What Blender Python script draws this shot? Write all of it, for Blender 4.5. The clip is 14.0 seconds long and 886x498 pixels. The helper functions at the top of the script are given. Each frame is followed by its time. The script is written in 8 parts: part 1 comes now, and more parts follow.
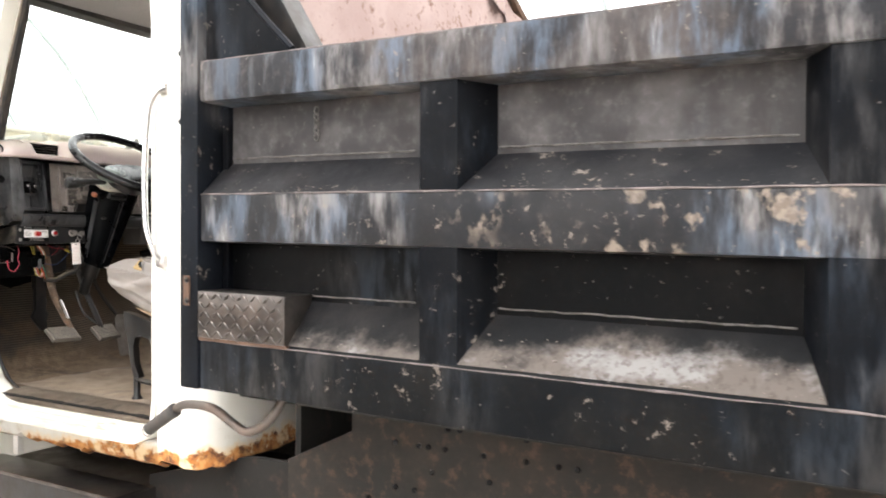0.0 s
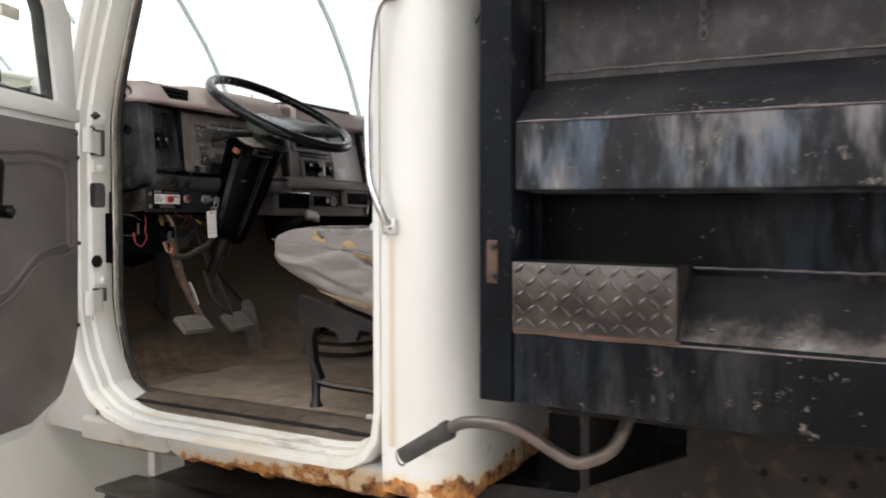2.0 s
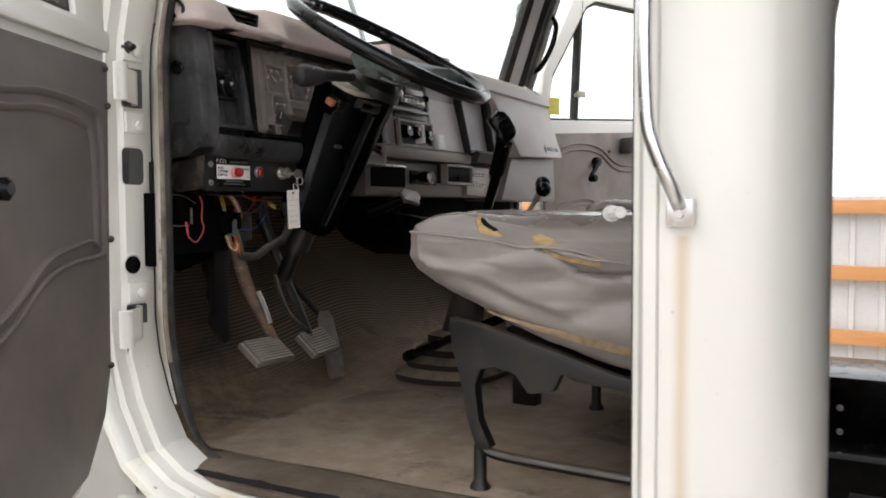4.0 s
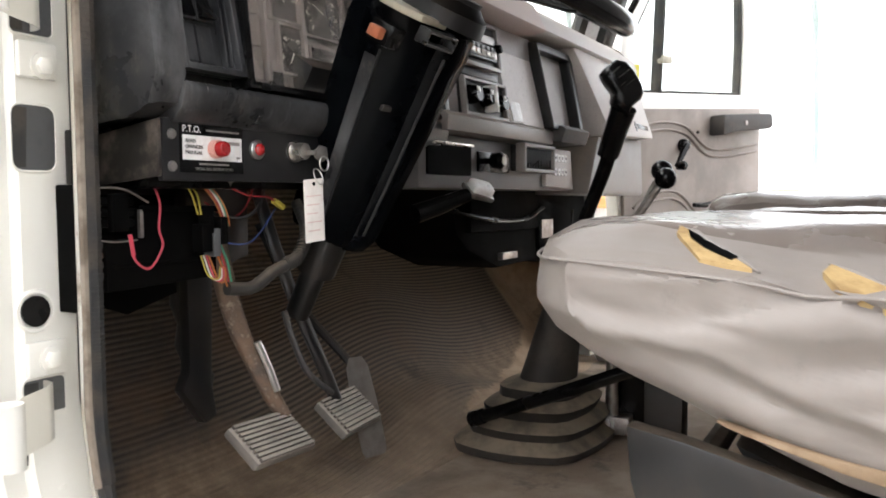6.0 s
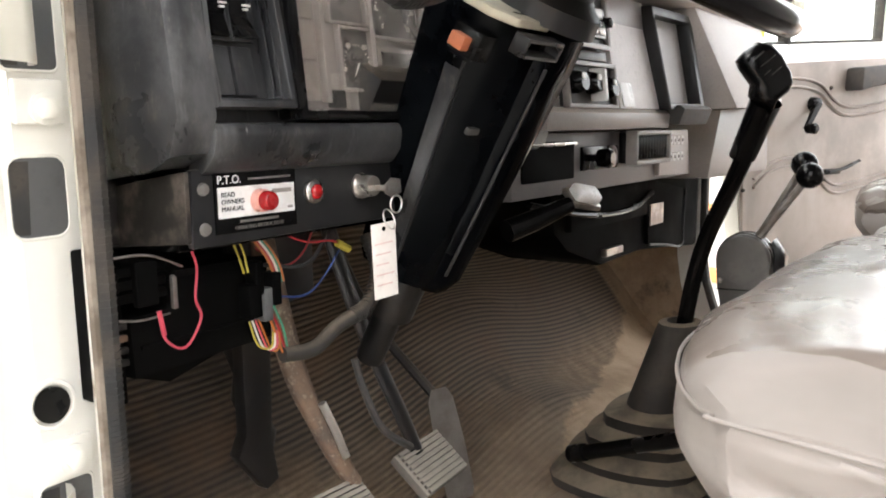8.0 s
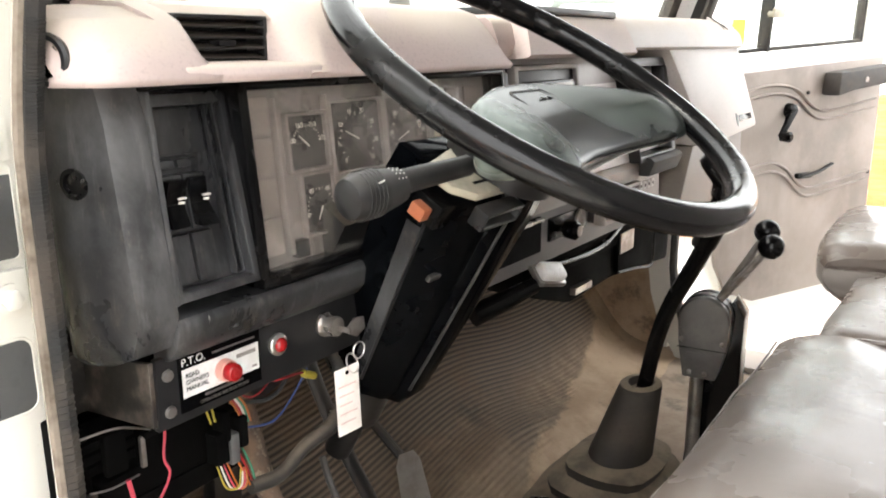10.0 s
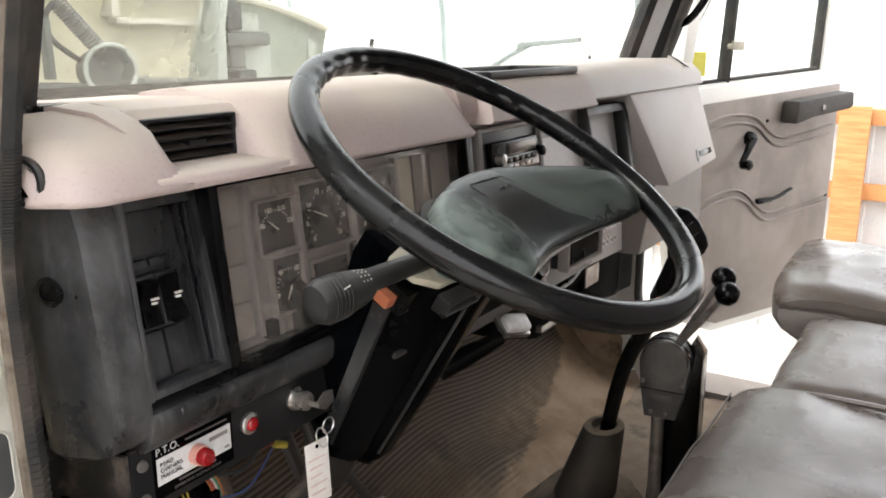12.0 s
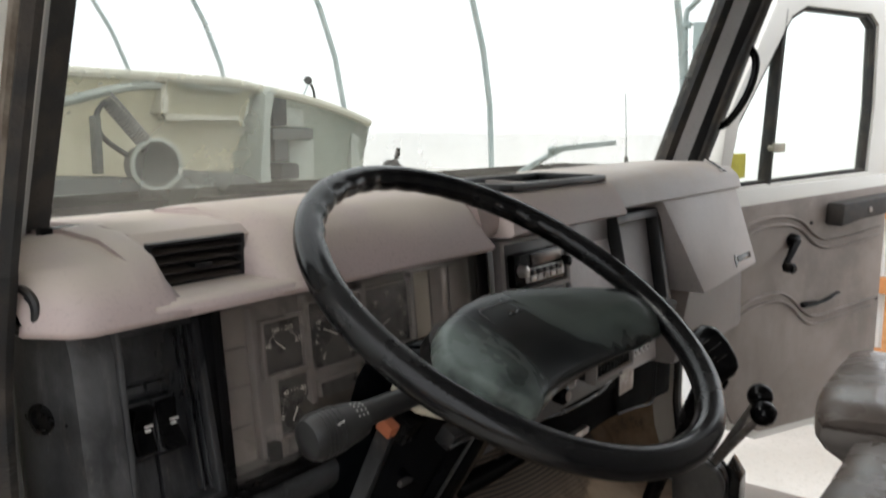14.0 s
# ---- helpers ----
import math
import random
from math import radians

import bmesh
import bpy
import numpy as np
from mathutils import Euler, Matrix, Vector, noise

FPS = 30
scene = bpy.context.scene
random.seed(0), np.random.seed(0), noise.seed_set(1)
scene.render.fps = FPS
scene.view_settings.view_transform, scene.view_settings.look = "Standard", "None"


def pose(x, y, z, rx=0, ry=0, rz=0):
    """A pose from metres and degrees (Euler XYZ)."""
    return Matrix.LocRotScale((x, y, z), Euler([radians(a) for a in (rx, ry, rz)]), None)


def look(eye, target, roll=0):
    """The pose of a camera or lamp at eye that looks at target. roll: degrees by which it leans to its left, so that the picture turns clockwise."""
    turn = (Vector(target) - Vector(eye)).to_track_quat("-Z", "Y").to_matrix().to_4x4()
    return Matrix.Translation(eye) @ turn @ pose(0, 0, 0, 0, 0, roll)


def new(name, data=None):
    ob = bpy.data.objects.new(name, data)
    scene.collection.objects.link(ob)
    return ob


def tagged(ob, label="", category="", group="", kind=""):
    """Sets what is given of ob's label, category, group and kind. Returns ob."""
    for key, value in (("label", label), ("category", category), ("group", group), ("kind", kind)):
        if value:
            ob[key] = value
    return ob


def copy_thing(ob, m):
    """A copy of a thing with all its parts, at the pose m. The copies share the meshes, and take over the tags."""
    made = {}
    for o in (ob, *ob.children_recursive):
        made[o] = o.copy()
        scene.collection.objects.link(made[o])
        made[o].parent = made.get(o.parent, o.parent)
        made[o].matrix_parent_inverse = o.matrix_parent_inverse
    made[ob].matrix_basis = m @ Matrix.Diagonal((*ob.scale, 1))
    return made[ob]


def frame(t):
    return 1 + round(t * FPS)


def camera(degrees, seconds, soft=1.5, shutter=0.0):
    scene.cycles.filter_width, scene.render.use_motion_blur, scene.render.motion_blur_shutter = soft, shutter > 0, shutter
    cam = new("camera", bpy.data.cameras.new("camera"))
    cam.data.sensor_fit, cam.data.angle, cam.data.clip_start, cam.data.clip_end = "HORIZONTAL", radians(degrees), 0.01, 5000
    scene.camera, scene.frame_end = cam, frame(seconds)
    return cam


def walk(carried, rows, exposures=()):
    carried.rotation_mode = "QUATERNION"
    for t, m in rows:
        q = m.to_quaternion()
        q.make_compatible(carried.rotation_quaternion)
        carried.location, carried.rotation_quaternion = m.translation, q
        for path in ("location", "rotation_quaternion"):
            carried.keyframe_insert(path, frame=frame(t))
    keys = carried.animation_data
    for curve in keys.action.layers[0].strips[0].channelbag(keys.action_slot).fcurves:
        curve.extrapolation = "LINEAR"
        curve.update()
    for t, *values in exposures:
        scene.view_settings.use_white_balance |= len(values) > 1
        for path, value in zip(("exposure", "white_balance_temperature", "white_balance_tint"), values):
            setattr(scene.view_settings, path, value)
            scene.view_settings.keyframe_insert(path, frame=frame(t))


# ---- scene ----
cam = camera(57.1, 14.0, 1.8, 0.35)
PATH = [
    (0, (-0.042, -0.081, 1.59), (1.687, 0.924, 1.563), 0.2),
    (0.5, (-0.068, 0.122, 1.578), (1.666, 1.118, 1.581), 0.2),
    (1, (0.007, 0.378, 1.548), (1.742, 1.374, 1.541), 0.0),
    (1.5, (0.075, 0.585, 1.539), (1.811, 1.577, 1.517), 0.0),
    (2, (0.112, 0.802, 1.525), (1.848, 1.794, 1.466), -0.1),
    (2.5, (0.169, 1.007, 1.532), (1.902, 2.001, 1.45), -0.2),
    (3, (0.302, 1.192, 1.53), (2.035, 2.185, 1.427), -0.3),
    (3.5, (0.45, 1.366, 1.541), (2.192, 2.345, 1.434), -0.5),
    (4, (0.549, 1.516, 1.529), (2.297, 2.483, 1.428), -0.3),
    (6.3, (1.105, 1.991, 1.545), (2.84, 2.978, 1.418), -0.6),
    (6.5, (1.123, 2.005, 1.551), (2.837, 3.027, 1.422), -0.6),
    (7, (1.17, 2.036, 1.566), (2.816, 3.16, 1.397), -0.6),
    (7.2, (1.188, 2.054, 1.576), (2.818, 3.198, 1.393), -1.1),
    (9.3, (1.275, 2.076, 1.829), (2.866, 3.195, 1.363), -0.1),
    (9.5, (1.276, 2.068, 1.845), (2.865, 3.19, 1.379), -0.4),
    (10, (1.274, 2.062, 1.897), (2.87, 3.167, 1.413), -0.3),
    (10.5, (1.271, 2.054, 1.933), (2.874, 3.145, 1.446), -0.3),
    (11, (1.257, 2.047, 1.97), (2.869, 3.126, 1.482), -0.4),
    (11.5, (1.26, 2.047, 1.99), (2.88, 3.113, 1.498), -0.3),
    (12, (1.269, 2.047, 1.991), (2.9, 3.096, 1.5), -0.3),
    (12.5, (1.284, 2.043, 1.989), (2.919, 3.084, 1.496), -0.3),
    (13, (1.307, 2.039, 1.995), (2.945, 3.075, 1.503), -0.3),
    (13.5, (1.304, 2.023, 2.005), (2.917, 3.117, 1.559), -0.3),
    (14, (1.315, 2.03, 2.029), (2.912, 3.197, 1.736), 0.2),
]
walk(cam, [(t, look(eye, target, roll)) for t, eye, target, roll in PATH],
     exposures=[(0.0, 2.2, 6700, 11), (0.5, 1.71, 6700, 12), (0.9, 1.48, 6700, 11), (1.5, 1.14, 6600, 11), (2.2, 1.1, 6500, 12), (3.5, 1.08, 6500, 12), (4.2, 1.2, 6500, 12), (6.4, 2.18, 6500, 11), (7.2, 2.33, 6600, 11), (9.3, 2.66, 6700, 10), (10.0, 2.62, 6750, 10), (10.6, 2.34, 6750, 11), (11.2, 1.93, 6600, 11), (12.5, 1.84, 6600, 11), (13.0, 1.96, 6550, 11), (13.5, 1.93, 6450, 11), (14.0, 0.87, 6450, 10)])

# ---- light: an overcast day outside a hoop tent ----
world = bpy.data.worlds.new("overcast")
scene.world = world
world.use_nodes = True
wn, wl = world.node_tree.nodes, world.node_tree.links
sky = wn.new("ShaderNodeTexSky")
sky.sky_type, sky.sun_disc = "NISHITA", False
sky.sun_elevation, sky.sun_rotation = radians(55), radians(150)
grey = wn.new("ShaderNodeMix")
grey.data_type = "RGBA"
grey.inputs[0].default_value = 0.82
grey.inputs[7].default_value = (7.5, 7.6, 7.7, 1)
wl.new(sky.outputs[0], grey.inputs[6])
wl.new(grey.outputs[2], wn["Background"].inputs[0])
wn["Background"].inputs[1].default_value = 0.15
sun = new("sun", bpy.data.lights.new("sun", "SUN"))
sun.data.energy, sun.data.angle, sun.data.color = 0.9, radians(25), (1, 0.96, 0.9)
sun.matrix_world = look((-4, 8, 12), (2, 2, 1))


# ---- materials ----
class Nodes:
    """A node material under construction; object coordinates are metres."""

    def __init__(self, name):
        self.m = bpy.data.materials.new(name)
        self.m.use_nodes = True
        self.n, self.l = self.m.node_tree.nodes, self.m.node_tree.links
        self.b = self.n["Principled BSDF"]
        self.co = self.n.new("ShaderNodeTexCoord").outputs["Object"]

    def put(self, node, slot, value):
        if hasattr(value, "is_linked"):
            self.l.new(value, node.inputs[slot])
        else:
            node.inputs[slot].default_value = value

    def noise(self, scale, detail=4.0, rough=0.6, stretch=(1, 1, 1), turn=(0, 0, 0), shift=(0, 0, 0), warp=0.0):
        mp = self.n.new("ShaderNodeMapping")
        mp.inputs["Scale"].default_value = stretch
        mp.inputs["Rotation"].default_value = turn
        mp.inputs["Location"].default_value = shift
        self.l.new(self.co, mp.inputs[0])
        t = self.n.new("ShaderNodeTexNoise")
        t.inputs["Scale"].default_value, t.inputs["Detail"].default_value = scale, detail
        t.inputs["Roughness"].default_value, t.inputs["Distortion"].default_value = rough, warp
        self.l.new(mp.outputs[0], t.inputs["Vector"])
        return t.outputs["Fac"]

    def wave(self, scale, axis="X", turn=(0, 0, 0), distort=0.0):
        mp = self.n.new("ShaderNodeMapping")
        mp.inputs["Rotation"].default_value = turn
        self.l.new(self.co, mp.inputs[0])
        t = self.n.new("ShaderNodeTexWave")
        t.bands_direction = axis
        t.inputs["Scale"].default_value, t.inputs["Distortion"].default_value = scale, distort
        self.l.new(mp.outputs[0], t.inputs["Vector"])
        return t.outputs["Fac"]

    def ramp(self, fac, lo, hi, a=0.0, b=1.0):
        r = self.n.new("ShaderNodeMapRange")
        r.interpolation_type = "SMOOTHSTEP"
        for k, v in zip(("Value", "From Min", "From Max", "To Min", "To Max"), (fac, lo, hi, a, b)):
            self.put(r, k, v)
        return r.outputs[0]

    def mix(self, fac, a, b):
        x = self.n.new("ShaderNodeMix")
        x.data_type = "RGBA"
        self.put(x, 0, fac)
        for slot, c in ((6, a), (7, b)):
            self.put(x, slot, c if hasattr(c, "is_linked") else (*c, 1))
        return x.outputs[2]

    def math(self, op, a, b=0.0):
        x = self.n.new("ShaderNodeMath")
        x.operation = op
        self.put(x, 0, a), self.put(x, 1, b)
        return x.outputs[0]

    def axis(self, k):
        s = self.n.new("ShaderNodeSeparateXYZ")
        self.l.new(self.co, s.inputs[0])
        return s.outputs[k]

    def facing_up(self):
        g = self.n.new("ShaderNodeNewGeometry")
        s = self.n.new("ShaderNodeSeparateXYZ")
        self.l.new(g.outputs["Normal"], s.inputs[0])
        return s.outputs[2]

    def own(self):
        return self.n.new("ShaderNodeObjectInfo").outputs["Random"]

    def bump(self, height, strength=0.3, distance=0.002):
        u = self.n.new("ShaderNodeBump")
        u.inputs["Strength"].default_value, u.inputs["Distance"].default_value = strength, distance
        self.l.new(height, u.inputs["Height"])
        if self.b.inputs["Normal"].is_linked:
            self.l.new(self.b.inputs["Normal"].links[0].from_socket, u.inputs["Normal"])
        self.l.new(u.outputs[0], self.b.inputs["Normal"])
        return self

    def done(self, colour, rough=0.5, metal=0.0, **more):
        self.put(self.b, "Base Color", colour if hasattr(colour, "is_linked") else (*colour, 1))
        self.put(self.b, "Roughness", rough), self.put(self.b, "Metallic", metal)
        for k, v in more.items():
            self.put(self.b, k.replace("_", " "), v)
        return self.m


def worn(name, a, b, rough=0.5, metal=0.0, coarse=6.0, fine=70.0, lo=0.4, hi=0.65, bump=0.15, dust=None, dust_amount=0.35, **more):
    """Two tones at a coarse and a fine scale, relief, and dust that settles on what faces up."""
    k = Nodes(name)
    big, small = k.noise(coarse, 5), k.noise(fine, 4)
    c = k.mix(k.ramp(big, lo, hi), a, b)
    c = k.mix(k.ramp(small, 0.5, 0.75, 0, 0.5), c, tuple(v * 0.72 for v in a))
    r = k.ramp(big, 0.3, 0.7, max(0.03, rough - 0.12), min(1, rough + 0.12))
    if dust:
        d = k.math("MULTIPLY", k.ramp(k.facing_up(), 0.15, 0.9), k.ramp(k.noise(18, 5), 0.3, 0.6, dust_amount * 0.4, dust_amount))
        c = k.mix(d, c, dust)
        r = k.math("ADD", r, k.math("MULTIPLY", d, 0.3))
    k.bump(small, bump, 0.0015)
    return k.done(c, r, metal, **more)


DUST = (0.36, 0.28, 0.2)
M_GRIME = worn("grimy_bracket_steel", (0.012, 0.0105, 0.0095), (0.11, 0.09, 0.075), 0.5, 0.2, coarse=22, fine=90, lo=0.5, hi=0.72, bump=0.2)
M_DIMGREY = worn("dim_grey_plain", (0.07, 0.072, 0.075), (0.11, 0.11, 0.108), 0.6, coarse=12)
M_BRIGHT = worn("bright_worn_metal", (0.5, 0.47, 0.43), (0.36, 0.33, 0.3), 0.28, 0.85, coarse=30, bump=0.05)
M_CHROME = worn("chrome", (0.75, 0.75, 0.76), (0.6, 0.57, 0.54), 0.28, 1.0, bump=0.03)
M_STEEL = worn("bare_steel", (0.42, 0.4, 0.38), (0.25, 0.22, 0.2), 0.42, 0.9, coarse=25)
M_BLACK = worn("black_plastic", (0.010, 0.010, 0.011), (0.02, 0.0195, 0.0195), 0.42, coarse=9, dust=DUST, dust_amount=0.12, Specular_IOR_Level=0.35)
M_GLOSS = worn("glossy_black", (0.0024, 0.0024, 0.0028), (0.0045, 0.0044, 0.0044), 0.2, bump=0.03, coarse=12, Specular_IOR_Level=0.2)
M_RUBBER = worn("black_rubber", (0.014, 0.013, 0.012), (0.035, 0.03, 0.025), 0.75, coarse=14, dust=DUST, dust_amount=0.3)
M_SEAL = worn("door_seal", (0.02, 0.02, 0.02), (0.06, 0.05, 0.042), 0.8, coarse=20, fine=160, bump=0.5)
M_IRON = worn("black_iron", (0.005, 0.005, 0.0055), (0.015, 0.011, 0.0085), 0.45, coarse=16, bump=0.3, dust=DUST, dust_amount=0.14)
M_PINK = worn("faded_pink_beige_plastic", (0.49, 0.4, 0.375), (0.53, 0.43, 0.41), 0.55, coarse=3.5, fine=260, bump=0.06, dust=(0.56, 0.49, 0.4), dust_amount=0.75)
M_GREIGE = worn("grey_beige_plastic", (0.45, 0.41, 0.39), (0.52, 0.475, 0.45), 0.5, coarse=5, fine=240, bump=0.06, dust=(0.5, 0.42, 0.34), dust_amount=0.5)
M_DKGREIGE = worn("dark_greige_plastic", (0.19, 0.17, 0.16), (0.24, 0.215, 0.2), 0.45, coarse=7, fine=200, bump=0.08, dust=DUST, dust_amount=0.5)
M_STACK = worn("grey_stack_plastic", (0.29, 0.268, 0.26), (0.35, 0.322, 0.312), 0.45, coarse=7, fine=200, bump=0.08, dust=DUST, dust_amount=0.4)
M_FASCIA = worn("dark_grey_fascia", (0.085, 0.079, 0.077), (0.12, 0.111, 0.107), 0.5, coarse=7, fine=200, bump=0.08, dust=DUST, dust_amount=0.25)
# beige of the warning lenses, with the cover's glare painted in
M_TRAY = worn("glare_beige_lens", (0.26, 0.237, 0.223), (0.32, 0.293, 0.276), 0.2, coarse=9, fine=120, bump=0.03)
M_TRAYBACK = worn("pale_grey_tray", (0.4, 0.385, 0.38), (0.47, 0.45, 0.445), 0.6, coarse=4, fine=200, bump=0.06)
# cluster grey, lightened to imitate glare on the cover
M_CLUSTER = worn("glare_cluster_plastic", (0.22, 0.205, 0.2), (0.28, 0.263, 0.256), 0.22, coarse=8, fine=120, bump=0.02)
M_GAUGE = worn("gauge_face", (0.03, 0.0285, 0.0285), (0.05, 0.047, 0.046), 0.3, coarse=30, bump=0.0)
M_PRINT = worn("white_print", (0.62, 0.6, 0.56), (0.5, 0.48, 0.45), 0.6, bump=0.0)
M_LABEL = worn("white_label", (0.72, 0.71, 0.7), (0.62, 0.6, 0.58), 0.35, coarse=40, bump=0.02)
M_PALE = worn("bleached_pale_cover", (0.7, 0.665, 0.66), (0.78, 0.745, 0.74), 0.5, coarse=9, fine=120, bump=0.04)
M_TAG = worn("paper_tag", (0.74, 0.7, 0.66), (0.66, 0.6, 0.56), 0.7, coarse=30, bump=0.05)
M_PINKINK = worn("red_print", (0.6, 0.42, 0.39), (0.64, 0.48, 0.45), 0.7, bump=0.0)
M_RED = worn("red_knob", (0.3, 0.012, 0.014), (0.24, 0.012, 0.013), 0.25, coarse=30, bump=0.02)
M_COLLAR = worn("pale_red_collar", (0.6, 0.28, 0.23), (0.55, 0.3, 0.26), 0.4, coarse=30, bump=0.02)
M_ORANGE = worn("orange_switch", (0.42, 0.13, 0.06), (0.36, 0.12, 0.06), 0.45, coarse=30, bump=0.05)
M_YELLOW = worn("yellow_sticker", (0.62, 0.55, 0.04), (0.55, 0.48, 0.05), 0.5, coarse=30, bump=0.0)
M_FOAM = worn("yellow_foam", (0.42, 0.29, 0.13), (0.28, 0.18, 0.08), 0.9, coarse=40, fine=220, bump=0.6)
M_JAW = worn("pale_column_cap", (0.48, 0.44, 0.34), (0.38, 0.35, 0.28), 0.5, coarse=22, bump=0.1)
M_WHITEDUCT = worn("white_ribbed_plastic", (0.17, 0.165, 0.145), (0.11, 0.108, 0.097), 0.5, coarse=8)
M_HOOD = worn("primer_fibreglass", (0.58, 0.555, 0.44), (0.67, 0.64, 0.53), 0.7, coarse=2.5, fine=40, bump=0.2)
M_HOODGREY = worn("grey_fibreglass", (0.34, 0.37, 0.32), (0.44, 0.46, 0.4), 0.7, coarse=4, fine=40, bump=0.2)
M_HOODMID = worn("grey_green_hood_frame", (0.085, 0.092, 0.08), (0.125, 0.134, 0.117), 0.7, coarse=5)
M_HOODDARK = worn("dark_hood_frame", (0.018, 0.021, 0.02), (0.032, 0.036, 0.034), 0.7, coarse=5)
M_POLE = worn("galvanised_pipe", (0.33, 0.4, 0.39), (0.42, 0.48, 0.47), 0.45, 0.3, coarse=3)
M_STALK = worn("dusty_stalk_plastic", (0.01, 0.01, 0.0105), (0.02, 0.0195, 0.019), 0.38, coarse=20, dust=(0.16, 0.15, 0.14), dust_amount=0.22)
M_GRIP = worn("grip_rubber", (0.03, 0.028, 0.027), (0.06, 0.052, 0.046), 0.7, coarse=30)
M_PIPE = worn("worn_pipe", (0.09, 0.075, 0.065), (0.15, 0.11, 0.09), 0.45, 0.5, coarse=12, bump=0.2)


def wire_paint(name, c):
    return worn(name, c, tuple(v * 0.8 for v in c), 0.45, bump=0.02)


WIRES = {k: wire_paint("wire_" + k, c) for k, c in dict(
    red=(0.3, 0.015, 0.022), pink=(0.48, 0.06, 0.09), orange=(0.38, 0.11, 0.02), yellow=(0.36, 0.29, 0.04),
    white=(0.6, 0.58, 0.55), green=(0.04, 0.2, 0.12), blue=(0.03, 0.06, 0.2), black=(0.02, 0.02, 0.02)).items()}


def white_paint():
    k = Nodes("aged_white_paint")
    c = k.mix(k.ramp(k.noise(1.6, 5), 0.35, 0.7), (0.71, 0.695, 0.645), (0.67, 0.65, 0.595))
    c = k.mix(k.ramp(k.noise(9, 6, 0.7, (1, 1, 0.22)), 0.58, 0.9, 0, 0.3), c, (0.52, 0.45, 0.35))
    c = k.mix(k.ramp(k.noise(120, 3), 0.7, 0.82, 0, 0.6), c, (0.3, 0.24, 0.17))
    off = k.math("ABSOLUTE", k.math("SUBTRACT", k.axis(1), 1.735))
    run = k.math("MULTIPLY", k.ramp(k.math("ADD", off, k.math("MULTIPLY", k.noise(9, 4, 0.6, (1, 1, 0.2)), 0.02)), 0.026, 0.008), k.ramp(k.axis(2), 1.5, 1.49))
    run = k.math("MULTIPLY", run, k.ramp(k.axis(0), 1.6, 1.58))
    c = k.mix(k.math("MULTIPLY", run, 0.55), c, (0.5, 0.33, 0.14))
    k.bump(k.noise(30, 3), 0.04, 0.001)
    return k.done(c, 0.3, Coat_Weight=0.6, Coat_Roughness=0.1)


def rocker_paint():
    """White paint that has rusted away along the lower edge."""
    k = Nodes("rusted_white_paint")
    c = k.mix(k.ramp(k.noise(3, 5), 0.35, 0.7), (0.72, 0.71, 0.67), (0.58, 0.54, 0.46))
    c = k.mix(k.ramp(k.noise(14, 6, 0.7), 0.55, 0.75, 0, 0.7), c, (0.36, 0.26, 0.15))
    edge = k.math("SUBTRACT", k.math("ADD", k.noise(11, 6, 0.7), k.math("MULTIPLY", k.noise(45, 5), 0.25)),
                  k.math("ADD", k.math("MULTIPLY", k.math("SUBTRACT", k.axis(2), 0.955), 9.0), k.ramp(k.axis(1), 1.9, 2.45, 0.0, 0.42)))
    rust = k.mix(k.ramp(k.noise(40, 5), 0.35, 0.65), (0.4, 0.14, 0.03), (0.56, 0.27, 0.09))
    rust = k.mix(k.ramp(k.noise(18, 6, 0.7), 0.46, 0.62), rust, (0.11, 0.042, 0.02))
    rust = k.mix(k.ramp(k.noise(13, 6, 0.7, shift=(2, 5, 1)), 0.5, 0.6), rust, (0.74, 0.56, 0.34))
    c = k.mix(k.ramp(edge, 0.08, 0.3, 0, 0.75), c, (0.72, 0.56, 0.35))
    f = k.ramp(edge, 0.27, 0.36)
    c = k.mix(f, c, rust)
    k.bump(k.noise(55, 6), 0.3, 0.004)
    return k.done(c, k.ramp(f, 0, 1, 0.35, 0.9))


def sill_paint():
    k = Nodes("scuffed_sill_paint")
    c = k.mix(k.ramp(k.noise(6, 6), 0.45, 0.75), (0.7, 0.685, 0.63), (0.6, 0.56, 0.45))
    c = k.mix(k.ramp(k.noise(4, 5, 0.6, (2, 0.5, 2), shift=(1, 2, 3)), 0.52, 0.68, 0, 0.7), c, (0.58, 0.44, 0.24))
    scuff = k.noise(10, 6, 0.7, (1.5, 0.35, 1.5))
    c = k.mix(k.ramp(scuff, 0.56, 0.7, 0, 0.85), c, (0.26, 0.19, 0.12))
    c = k.mix(k.ramp(k.noise(26, 5), 0.64, 0.72, 0, 0.9), c, (0.2, 0.075, 0.025))
    k.bump(scuff, 0.15, 0.002)
    return k.done(c, 0.5)


